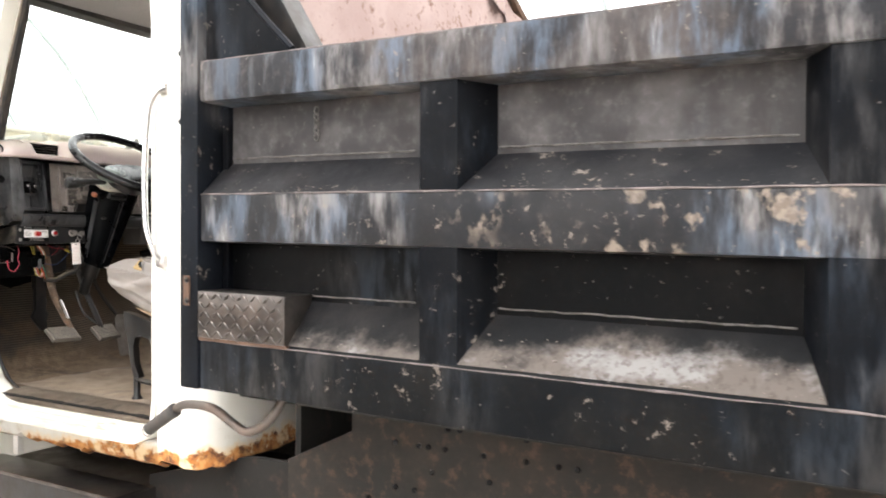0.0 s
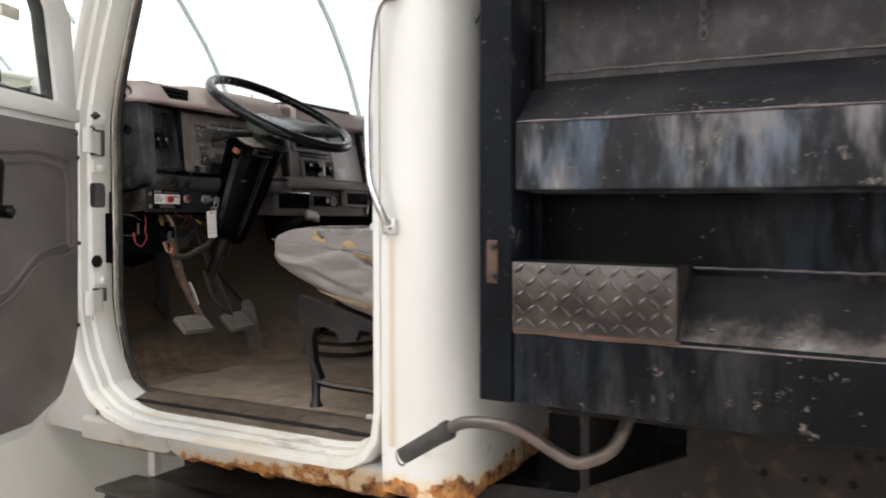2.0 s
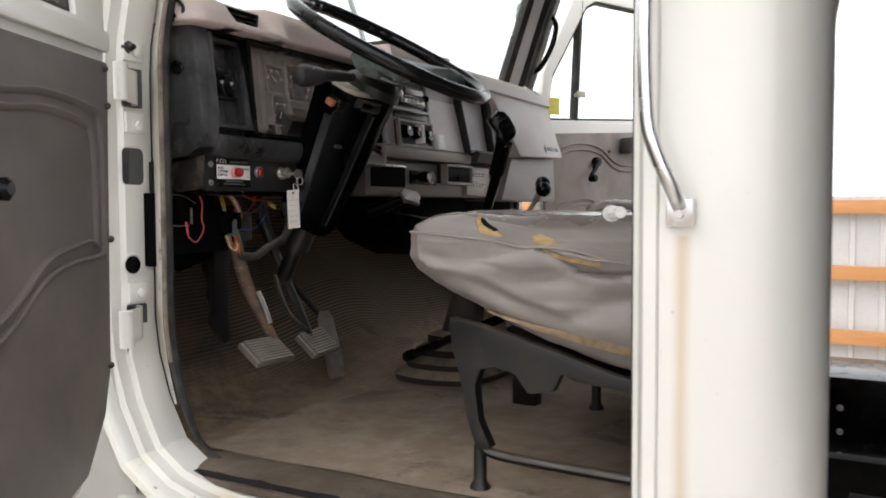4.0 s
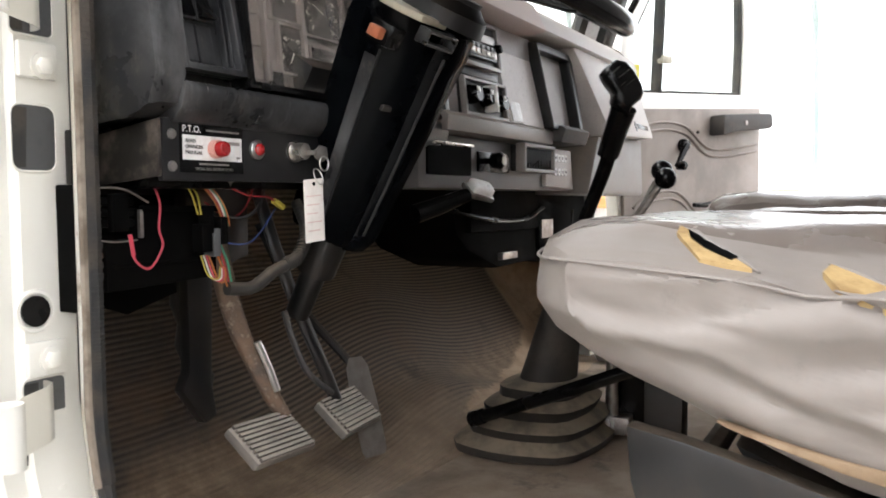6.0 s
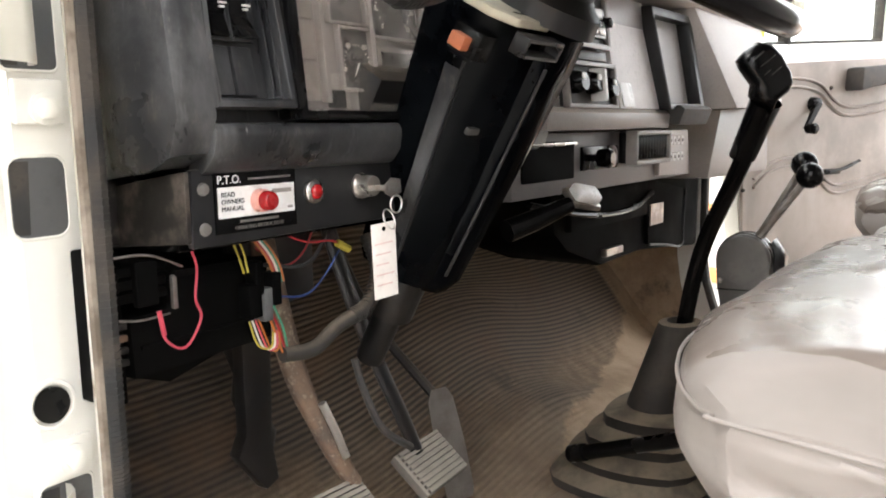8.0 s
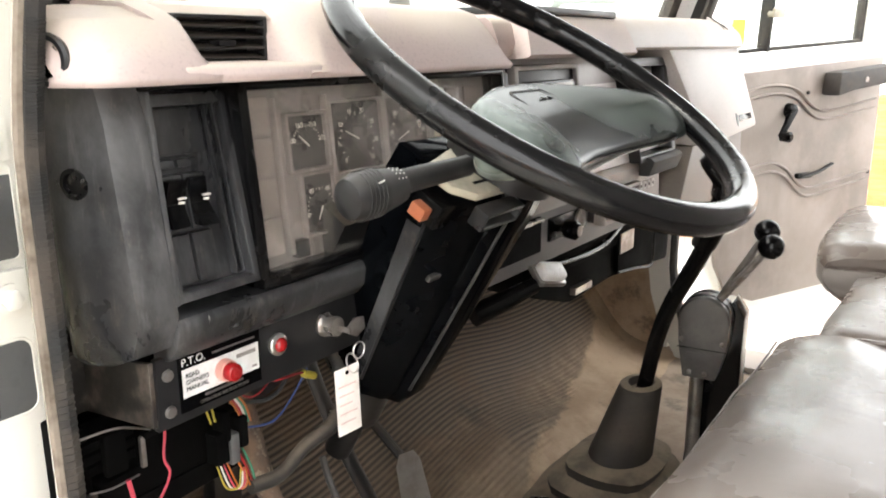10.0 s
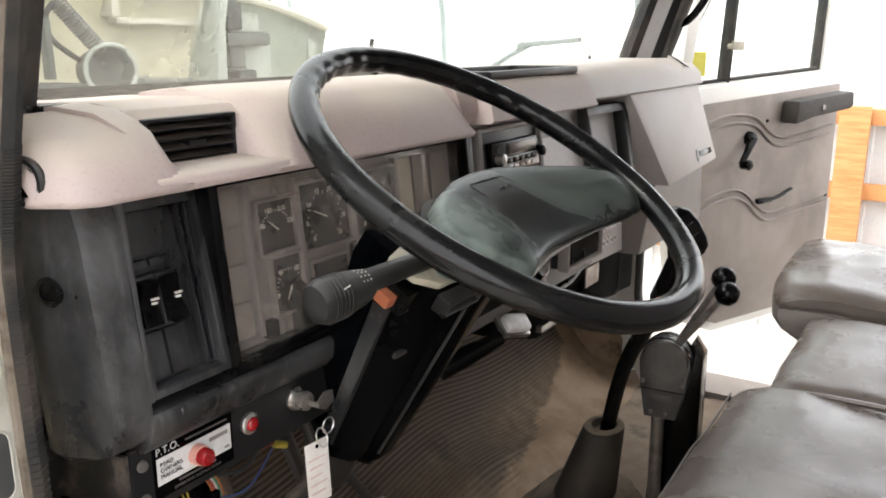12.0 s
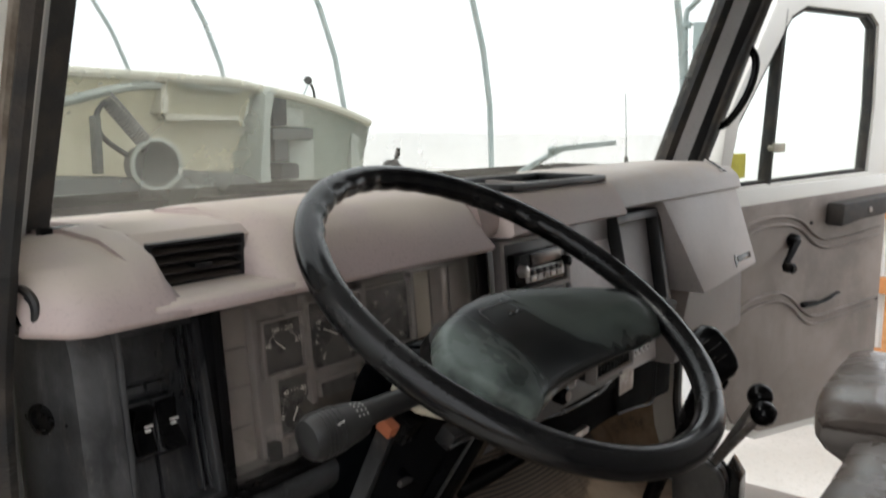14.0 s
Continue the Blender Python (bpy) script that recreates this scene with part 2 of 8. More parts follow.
def bed_paint(name, wash, front=2.0, chip=0.75, blots=0.0, a=(0.006, 0.0063, 0.0075), b=(0.014, 0.0125, 0.0122), gloss=0.07):
    """Chipped black paint; wash: pale run-off on upright faces, fullest ahead of y = front; blots: dried splashes."""
    k = Nodes(name)
    c = k.mix(k.ramp(k.noise(5, 5), 0.4, 0.7), a, b)
    c = k.mix(k.ramp(k.noise(40, 5, 0.7), 0.5, 0.8, 0, 0.14), c, tuple(v * 3 for v in b))
    c = k.mix(k.ramp(k.noise(9, 4, 0.6, (1, 1, 0.06)), 0.52, 0.72, 0, 0.45), c, tuple(v * 0.45 for v in a))
    along = k.math("MAXIMUM", k.ramp(k.noise(1.9, 3, 0.6, shift=(0, 0.5, 0)), 0.46, 0.6), k.ramp(k.axis(1), front - 0.05, front + 0.05))
    upright = k.ramp(k.facing_up(), 0.45, 0.2)
    runs = k.math("ADD", k.math("MULTIPLY", k.noise(11, 4, 0.6, (1, 1, 0.35)), 0.55), k.math("MULTIPLY", k.noise(38, 5, 0.65, (1, 1, 0.22)), 0.45))
    tone = k.mix(k.ramp(k.noise(7, 3, 0.5, (1, 1, 0.5), shift=(5, 2, 1)), 0.42, 0.58), (0.17, 0.162, 0.16), (0.1, 0.126, 0.165))
    tone = k.mix(k.ramp(k.noise(44, 5, 0.65, (1, 1, 0.16)), 0.58, 0.72, 0, 0.6), tone, (0.36, 0.37, 0.38))
    f = k.math("MULTIPLY", k.math("MULTIPLY", k.math("MULTIPLY", k.ramp(runs, 0.41, 0.6), k.ramp(k.noise(3.1, 4, 0.6, (1, 1, 0.4), shift=(8, 3, 1)), 0.36, 0.56, 0.45, 1.0)), along), wash)
    c = k.mix(k.math("MULTIPLY", f, upright), c, tone)
    chips = k.math("ADD", k.noise(30, 7, 0.75), k.math("MULTIPLY", k.noise(2.5, 2), 0.25))
    c = k.mix(k.ramp(chips, chip, chip + 0.04, 0, 0.75), c, (0.17, 0.145, 0.125))
    c = k.mix(k.ramp(k.noise(75, 3, 0.5, shift=(1, 7, 2)), 0.7, 0.76, 0, 0.7), c, (0.14, 0.13, 0.12))
    if blots:
        blot = k.noise(22, 5, 0.6, (1, 1, 0.75), shift=(2, 1, 4))
        here = k.math("MULTIPLY", k.ramp(k.axis(1), 0.72, 0.6), k.ramp(k.noise(3, 3), 0.4, 0.5))
        here = k.math("MULTIPLY", here, upright)
        c = k.mix(k.math("MULTIPLY", k.ramp(blot, 0.54, 0.62, 0, blots), here), c, k.mix(k.ramp(k.noise(60, 4), 0.4, 0.6), (0.2, 0.165, 0.135), (0.13, 0.105, 0.085)))
    k.bump(k.noise(60, 5), 0.2, 0.002)
    return k.done(c, k.ramp(k.noise(7, 4), 0.3, 0.7, 0.36, 0.58), Specular_IOR_Level=gloss)


def ledge_paint():
    """The sloping ledge of the bottom rail: dust drifted against its outer edge."""
    k = Nodes("dusty_ledge_paint")
    c = k.mix(k.ramp(k.noise(5, 5), 0.4, 0.7), (0.007, 0.0072, 0.008), (0.02, 0.018, 0.0175))
    edge = k.math("ADD", k.noise(13, 7, 0.72), k.math("MULTIPLY", k.noise(3.5, 2), 0.5))
    drift = k.math("MULTIPLY", k.ramp(k.axis(1), 0.58, 0.42), k.ramp(k.axis(1), -0.25, 0.0))
    reach = k.math("ADD", k.math("MULTIPLY", edge, 0.12), k.math("MULTIPLY", drift, 0.03))
    fall = k.math("SUBTRACT", k.math("ADD", reach, 1.226), k.axis(0))
    film = k.mix(k.ramp(k.noise(12, 4, 0.6, (1, 0.6, 1)), 0.46, 0.62), (0.1, 0.086, 0.076), (0.19, 0.182, 0.178))
    film = k.mix(k.ramp(k.noise(70, 4), 0.5, 0.66, 0, 0.7), film, (0.07, 0.058, 0.05))
    c = k.mix(k.ramp(fall, -0.03, 0.012, 0, 0.92), c, film)
    k.bump(k.noise(60, 6), 0.5, 0.005)
    return k.done(c, 0.85, Specular_IOR_Level=0.15)


def rusty(name, a, b, c3, scale=9.0):
    k = Nodes(name)
    c = k.mix(k.ramp(k.noise(scale, 6, 0.7), 0.35, 0.65), a, b)
    c = k.mix(k.ramp(k.noise(scale * 4, 5, 0.7), 0.52, 0.7), c, c3)
    k.bump(k.noise(scale * 9, 6), 0.4, 0.003)
    return k.done(c, 0.85)


def diamond_plate():
    k = Nodes("oily_tread_plate")
    c = k.mix(k.ramp(k.noise(14, 5), 0.35, 0.65), (0.05, 0.044, 0.041), (0.105, 0.092, 0.084))
    k.bump(k.noise(80, 4), 0.2, 0.001)
    return k.done(c, 0.28, 0.8)


def vinyl(name, a, b, rough, fold=0.5, grime=0.0):
    k = Nodes(name)
    c = k.mix(k.ramp(k.noise(4, 5), 0.35, 0.7), a, b)
    c = k.mix(k.ramp(k.noise(30, 5, 0.7), 0.6, 0.8, 0, 0.4), c, tuple(v * 0.62 for v in a))
    if grime:
        c = k.mix(k.ramp(k.noise(5, 4, 0.55, (1, 1, 0.35)), 0.5, 0.75, 0, grime), c, tuple(v * 0.45 for v in a))
        c = k.mix(k.ramp(k.noise(3, 5, 0.65, shift=(4, 1, 7)), 0.48, 0.7, 0, grime), c, tuple(v * 0.55 for v in a))
    folds = k.noise(7, 3, 0.5, (1, 0.5, 1.6), (0.3, 0.5, 0.2), warp=0.8)
    k.bump(folds, fold, 0.012).bump(k.noise(420, 2), 0.12, 0.0006)
    return k.done(c, k.ramp(k.noise(9, 4), 0.3, 0.7, rough - 0.07, rough + 0.1), Specular_IOR_Level=0.38)


def dash_black():
    """Black pebbled plastic with chalky dust wiped up and down it; sheen is painted in too."""
    k = Nodes("dusty_sheen_black_dash")
    c = k.mix(k.ramp(k.noise(8, 5), 0.35, 0.7), (0.0085, 0.009, 0.0105), (0.018, 0.018, 0.0185))
    wipe = k.noise(7, 6, 0.68, (1.3, 1.3, 0.6), warp=0.4)
    # cool grey wipes: dust, thickened to imitate the plastic's sheen
    c = k.mix(k.ramp(wipe, 0.42, 0.7, 0.05, 0.6), c, (0.12, 0.12, 0.122))
    c = k.mix(k.ramp(k.noise(70, 5, 0.8, (1, 1, 0.3)), 0.54, 0.74, 0, 0.28), c, (0.18, 0.15, 0.12))
    c = k.mix(k.ramp(k.noise(55, 2, 0.5, (1, 1, 0.35), shift=(3, 3, 3)), 0.76, 0.79, 0, 0.8), c, (0.45, 0.43, 0.4))
    c = k.mix(k.ramp(k.noise(26, 6, 0.72, (1, 1, 0.13), shift=(7, 2, 5)), 0.56, 0.74, 0, 0.5), c, (0.15, 0.15, 0.152))
    k.bump(k.noise(330, 2), 0.25, 0.0008)
    return k.done(c, k.ramp(wipe, 0.35, 0.7, 0.24, 0.55), Specular_IOR_Level=0.42)


def floor_mat(name, ribs):
    """Rubber floor covering under dried mud, dash shade painted in; ribs run across the cab."""
    k = Nodes(name)
    if ribs:
        at = k.n.new("ShaderNodeAttribute")
        at.attribute_name = "ridge"
        rib = at.outputs["Fac"]
    else:
        rib = k.ramp(k.math("SINE", k.math("MULTIPLY", k.axis(1), 2 * math.pi / 0.0108)), -0.6, 0.6)
    base = k.mix(rib, (0.004, 0.0034, 0.003), (0.02, 0.0155, 0.0122))
    mud = k.math("ADD", k.noise(3.4, 7, 0.62, warp=0.6), k.ramp(k.axis(2), 1.14, 1.085, 0.0, 0.09))
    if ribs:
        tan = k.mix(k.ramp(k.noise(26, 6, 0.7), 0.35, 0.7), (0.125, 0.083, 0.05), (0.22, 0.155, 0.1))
        # the dash's shade is in the rib colour: near black left, paler right
        lit_dust = k.ramp(k.math("ADD", k.axis(0), k.math("MULTIPLY", k.noise(4, 4), 0.6)), 2.0, 2.6)
        base = k.mix(lit_dust, base, k.mix(rib, (0.045, 0.033, 0.024), (0.135, 0.1, 0.07)))
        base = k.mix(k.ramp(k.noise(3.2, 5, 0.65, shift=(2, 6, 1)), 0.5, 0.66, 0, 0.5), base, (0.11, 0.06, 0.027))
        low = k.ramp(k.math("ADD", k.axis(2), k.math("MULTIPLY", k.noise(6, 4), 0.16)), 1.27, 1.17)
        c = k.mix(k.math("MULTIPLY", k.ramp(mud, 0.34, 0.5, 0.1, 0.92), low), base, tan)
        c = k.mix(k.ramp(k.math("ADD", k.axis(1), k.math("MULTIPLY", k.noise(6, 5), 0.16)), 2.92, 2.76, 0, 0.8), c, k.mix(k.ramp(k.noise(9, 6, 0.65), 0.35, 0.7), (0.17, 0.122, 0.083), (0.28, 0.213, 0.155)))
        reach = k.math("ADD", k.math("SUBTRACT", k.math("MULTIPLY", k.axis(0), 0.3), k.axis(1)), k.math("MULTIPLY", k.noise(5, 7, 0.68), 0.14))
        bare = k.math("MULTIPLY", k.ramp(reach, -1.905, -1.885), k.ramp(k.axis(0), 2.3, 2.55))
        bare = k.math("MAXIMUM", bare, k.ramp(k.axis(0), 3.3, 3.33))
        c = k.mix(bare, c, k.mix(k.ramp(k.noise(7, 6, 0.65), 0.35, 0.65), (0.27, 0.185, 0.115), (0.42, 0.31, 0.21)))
    else:
        tan = k.mix(k.ramp(k.noise(9, 6, 0.65), 0.35, 0.7), (0.25, 0.183, 0.128), (0.36, 0.283, 0.212))
        c = k.mix(k.ramp(mud, 0.32, 0.55, 0.55, 0.97), base, tan)
    c = k.mix(k.ramp(k.noise(6, 6, 0.7, shift=(3, 1, 2)), 0.56, 0.7, 0, 0.65), c, (0.03, 0.024, 0.019) if ribs else (0.08, 0.063, 0.05))
    c = k.mix(k.ramp(k.noise(48, 5, 0.7), 0.6, 0.72, 0, 0.2 if ribs else 0.5), c, (0.12, 0.085, 0.06))
    if not ribs:
        bare = k.math("ADD", k.axis(0), k.math("MULTIPLY", k.noise(9, 5, 0.7), 0.12))
        c = k.mix(k.ramp(bare, 1.82, 1.75, 0, 0.2), c, k.mix(k.ramp(k.noise(22, 6, 0.7), 0.38, 0.62), (0.05, 0.053, 0.058), (0.17, 0.165, 0.158)))
    k.bump(k.noise(90, 4), 0.3, 0.001).bump(mud, 0.3, 0.004)
    return k.done(c, 0.85)


def wood(name):
    k = Nodes(name)
    g = k.noise(7, 5, 0.6, (6, 0.6, 6), warp=0.5)
    c = k.mix(k.ramp(g, 0.35, 0.65), (0.48, 0.2, 0.065), (0.6, 0.3, 0.12))
    c = k.mix(k.own(), c, (0.55, 0.25, 0.09))
    k.bump(g, 0.2, 0.002)
    return k.done(c, 0.7)


def film_sheet():
    """Milky greenhouse film that lets most of the sky through."""
    k = Nodes("milky_film")
    tr, cl = k.n.new("ShaderNodeBsdfTranslucent"), k.n.new("ShaderNodeBsdfTransparent")
    tr.inputs[0].default_value = (0.95, 0.95, 0.94, 1)
    cl.inputs[0].default_value = (0.97, 0.97, 0.97, 1)
    mx = k.n.new("ShaderNodeMixShader")
    k.l.new(k.ramp(k.noise(1.2, 4), 0.3, 0.7, 0.5, 0.62), mx.inputs[0])
    k.l.new(tr.outputs[0], mx.inputs[1]), k.l.new(cl.outputs[0], mx.inputs[2])
    k.l.new(mx.outputs[0], k.n["Material Output"].inputs[0])
    return k.m


def glass(name, film, dust=(0.68, 0.71, 0.65, 1), clear=(0.93, 0.96, 0.94, 1)):
    """Clear pane with a film of dust on it; the film can also carry painted glare."""
    k = Nodes(name)
    cl, gl, du = k.n.new("ShaderNodeBsdfTransparent"), k.n.new("ShaderNodeBsdfGlossy"), k.n.new("ShaderNodeBsdfDiffuse")
    cl.inputs[0].default_value = clear
    gl.inputs["Roughness"].default_value = 0.02
    du.inputs[0].default_value = dust
    a, b = k.n.new("ShaderNodeMixShader"), k.n.new("ShaderNodeMixShader")
    k.l.new(k.ramp(k.noise(5, 5), 0.3, 0.7, film * 0.9, film * 1.1), a.inputs[0])
    k.l.new(cl.outputs[0], a.inputs[1]), k.l.new(du.outputs[0], a.inputs[2])
    b.inputs[0].default_value = 0.04
    k.l.new(a.outputs[0], b.inputs[1]), k.l.new(gl.outputs[0], b.inputs[2])
    k.l.new(b.outputs[0], k.n["Material Output"].inputs[0])
    return k.m


def ground_paint():
    k = Nodes("pale_gravel_ground")
    c = k.mix(k.ramp(k.noise(0.7, 6), 0.35, 0.65), (0.5, 0.475, 0.43), (0.62, 0.59, 0.545))
    c = k.mix(k.ramp(k.noise(30, 5), 0.5, 0.75, 0, 0.5), c, (0.36, 0.33, 0.29))
    k.bump(k.noise(45, 5), 0.5, 0.01)
    return k.done(c, 0.9)


M_WHITE, M_ROCKER, M_SILL = white_paint(), rocker_paint(), sill_paint()
M_TOPRAIL, M_RAIL = bed_paint("washed_top_rail_paint", 0.85, -3.0, a=(0.02, 0.02, 0.022), b=(0.065, 0.057, 0.054)), bed_paint("washed_middle_rail_paint", 1.0, 0.8, blots=0.9, a=(0.0105, 0.0108, 0.0125), b=(0.021, 0.0205, 0.0215), gloss=0.16)
M_UPPER = bed_paint("faded_panel_paint", 0.1, 9.0, 0.82, a=(0.04, 0.038, 0.0385), b=(0.095, 0.09, 0.0895))
M_WELD = worn("grey_weld", (0.1, 0.092, 0.085), (0.05, 0.045, 0.04), 0.6, coarse=50, bump=0.5)
# recessed panel: the recess's shade is put into a blacker bed paint
M_PANEL = bed_paint("shaded_bed_panel_paint", 0.2, chip=0.8, a=(0.0027, 0.002835, 0.00324), b=(0.006075, 0.0054, 0.005265), gloss=0.06)
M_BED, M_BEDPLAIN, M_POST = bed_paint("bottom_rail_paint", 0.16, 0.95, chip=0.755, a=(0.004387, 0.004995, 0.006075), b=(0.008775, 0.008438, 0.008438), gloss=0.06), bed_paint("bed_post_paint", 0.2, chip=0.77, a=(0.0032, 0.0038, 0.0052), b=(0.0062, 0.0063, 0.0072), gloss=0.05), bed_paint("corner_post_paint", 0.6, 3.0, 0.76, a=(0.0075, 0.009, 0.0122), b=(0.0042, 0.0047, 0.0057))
M_LEDGE = ledge_paint()
M_RUBBED = rusty("rubbed_rail_edge", (0.15, 0.125, 0.12), (0.06, 0.05, 0.048), (0.22, 0.19, 0.18), 22.0)
M_RUST = rusty("brown_rust", (0.06, 0.032, 0.02), (0.12, 0.065, 0.04), (0.05, 0.032, 0.025))
M_PALERUST = rusty("pinkish_scaled_rust", (0.27, 0.19, 0.17), (0.33, 0.245, 0.22), (0.14, 0.075, 0.055), 6.0)
# dirty, rusty chassis tones, darkened to hold the shade under the truck
M_FRAME = rusty("shaded_dirty_chassis", (0.003, 0.0024, 0.002), (0.006, 0.0045, 0.0035), (0.02, 0.011, 0.007), 5.0)
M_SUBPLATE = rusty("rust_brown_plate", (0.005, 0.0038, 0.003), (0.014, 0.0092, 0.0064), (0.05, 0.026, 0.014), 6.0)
M_PLATE = diamond_plate()
M_SEAT = vinyl("worn_grey_vinyl", (0.2, 0.176, 0.161), (0.255, 0.226, 0.208), 0.5, 0.6)
M_SEATTOP = vinyl("shiny_grey_vinyl", (0.14, 0.115, 0.1), (0.185, 0.154, 0.135), 0.26, 0.22)
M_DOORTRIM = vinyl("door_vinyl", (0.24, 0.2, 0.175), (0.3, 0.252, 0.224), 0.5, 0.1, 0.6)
M_DOORDARK = vinyl("dark_door_vinyl", (0.11, 0.095, 0.087), (0.155, 0.132, 0.118), 0.42, 0.06)
M_DASH = dash_black()
M_SEALDUST = worn("dusty_seal_lip", (0.2, 0.165, 0.13), (0.1, 0.078, 0.058), 0.85, coarse=26, fine=200, bump=0.5)
M_BOARD = worn("frayed_tan_edge", (0.22, 0.15, 0.09), (0.13, 0.08, 0.045), 0.8, coarse=30, bump=0.4)
# black plastic with the shade under the dash put into its colour
M_SHADEBLACK = worn("shaded_black_plastic", (0.0014, 0.0014, 0.0014), (0.0028, 0.0026, 0.0024), 0.8, coarse=8, Specular_IOR_Level=0.05)
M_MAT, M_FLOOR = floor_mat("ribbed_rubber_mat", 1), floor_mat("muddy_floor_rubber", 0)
M_WOOD = wood("pine_board")
M_FILM = film_sheet()
# windscreen film: dust, plus the haze of reflections painted in
M_GLASS, M_SIDEGLASS = glass("dusty_hazed_windscreen", 0.28, (0.8, 0.83, 0.79, 1)), glass("side_window", 0.03)
M_GROUND = ground_paint()
M_SHEETING = worn("white_ribbed_sheeting", (0.66, 0.66, 0.65), (0.6, 0.6, 0.58), 0.5, coarse=1.5)


# ---- building helpers ----
def thing(name, at, label, category, group="", kind=""):
    return place(new(name), at, label, category, group, kind)


def place(ob, at, label, category, group="", kind=""):
    ob.location = at
    ob.empty_display_size = 0.1
    return tagged(ob, label, category, group, kind)


def part(name, bm, material, parent=None, label="", smooth=40, solid=0.0):
    """Links a bmesh, given in world metres, as one mesh object under a thing or under a part."""
    if solid:
        bmesh.ops.solidify(bm, geom=bm.faces[:], thickness=solid)
    bmesh.ops.recalc_face_normals(bm, faces=bm.faces)
    me = bpy.data.meshes.new(name)
    bm.to_mesh(me)
    bm.free()
    me.materials.append(material)
    if smooth:
        me.shade_smooth()
        me.set_sharp_from_angle(angle=radians(smooth))
    ob = new(name, me)
    if parent is not None:
        ob.parent = parent
        at = parent.location if parent.parent is None else parent.parent.location
        ob.matrix_parent_inverse = Matrix.Translation(-Vector(at)) if parent.parent is None else Matrix.Identity(4)
    if label:
        ob["label"] = label
    return ob


def shift(ob, x, y, z):
    """Moves a whole thing with its parts."""
    ob.location += Vector((x, y, z))


def rake(root, slope, low=1.675):
    """Leans a panel and its parts back: the higher, the deeper."""
    for ob in (root, *root.children_recursive):
        for v in ob.data.vertices if ob.type == "MESH" else ():
            v.co.y += slope * max(0.0, v.co.z - low)


def bevel(bm, width, seg=2, geom=None):
    edges = [e for e in (geom or bm.edges) if len(e.link_faces) == 2 and e.calc_face_angle(0) > 0.5]
    if width:
        bmesh.ops.bevel(bm, geom=edges, offset=width, segments=seg, affect="EDGES", profile=0.6, clamp_overlap=True)
    return bm


def box(x0, x1, y0, y1, z0, z1, r=0.003, bm=None, m=None, seg=2):
    b = bmesh.new()
    bmesh.ops.create_cube(b, size=1)
    for v in b.verts:
        v.co = Vector(((x0 + x1) / 2 + v.co.x * (x1 - x0), (y0 + y1) / 2 + v.co.y * (y1 - y0), (z0 + z1) / 2 + v.co.z * (z1 - z0)))
    bevel(b, r, seg)
    if m is not None:
        b.transform(m)
    return join(bm, b)


def join(bm, b):
    """Adds the bmesh b to bm, if there is one."""
    if bm is None:
        return b
    me = bpy.data.meshes.new("tmp")
    b.to_mesh(me)
    b.free()
    bm.from_mesh(me)
    bpy.data.meshes.remove(me)
    return bm


def prism(profile, axis, a, b, r=0.0, bm=None, m=None, seg=2):
    """Extrudes a closed outline of the two other axes along an axis (0, 1, 2) from a to b."""
    k = bmesh.new()
    rows = []
    for s in (a, b):
        row = []
        for p, q in profile:
            c = [p, q]
            c.insert(axis, s)
            row.append(k.verts.new(c))
        rows.append(row)
    n = len(profile)
    for i in range(n):
        k.faces.new((rows[0][i], rows[0][(i + 1) % n], rows[1][(i + 1) % n], rows[1][i]))
    k.faces.new(rows[0]), k.faces.new(rows[1][::-1])
    bmesh.ops.recalc_face_normals(k, faces=k.faces)
    bevel(k, r, seg)
    if m is not None:
        k.transform(m)
    return join(bm, k)


def loft(rows, bm=None, closed=False, caps=False):
    """Skins rows of points."""
    k = bm or bmesh.new()
    vs = [[k.verts.new(p) for p in row] for row in rows]
    n = len(rows[0])
    for a, b in zip(vs, vs[1:]):
        for i in range(n if closed else n - 1):
            k.faces.new((a[i], a[(i + 1) % n], b[(i + 1) % n], b[i]))
    if caps:
        k.faces.new(vs[0]), k.faces.new(vs[-1][::-1])
    return k


def smooth_line(pts, steps=6):
    """A Catmull-Rom line through the points."""
    p = [Vector(q) for q in pts]
    p = [2 * p[0] - p[1]] + p + [2 * p[-1] - p[-2]]
    out = []
    for i in range(1, len(p) - 2):
        for s in range(steps):
            t = s / steps
            a, b, c, d = p[i - 1:i + 3]
            out.append(0.5 * (2 * b + (c - a) * t + (2 * a - 5 * b + 4 * c - d) * t * t + (3 * b - a - 3 * c + d) * t ** 3))
    return out + [p[-2]]


def tube(pts, r, n=10, bm=None, closed=False, steps=5, flat=1.0):
    """A round bar along a smooth line; r may be a list, one radius a point."""
    radii = r if isinstance(r, (list, tuple)) else None
    line = smooth_line(pts, steps) if steps else [Vector(p) for p in pts]
    rows, ref = [], None
    for i, p in enumerate(line):
        t = (line[min(i + 1, len(line) - 1)] - line[max(i - 1, 0)])
        if closed:
            t = line[(i + 1) % len(line)] - line[i - 1]
        t.normalize()
        if ref is None:
            ref = t.cross((0, 0, 1)) if abs(t.z) < 0.9 else t.cross((0, 1, 0))
        u = (ref - t * ref.dot(t)).normalized()
        ref, w = u, t.cross(u)
        f = i / max(1, len(line) - 1) * (len(radii) - 1) if radii else 0
        rad = radii[int(f)] * (1 - f % 1) + radii[min(int(f) + 1, len(radii) - 1)] * (f % 1) if radii else r
        rows.append([p + rad * (math.cos(a) * u + math.sin(a) * w * flat) for a in (2 * math.pi * j / n for j in range(n))])
    if closed:
        rows.append(rows[0])
        k = bm or bmesh.new()
        loft(rows, k, True)
        bmesh.ops.remove_doubles(k, verts=k.verts, dist=1e-5)
        return k
    return loft(rows, bm, True, True)


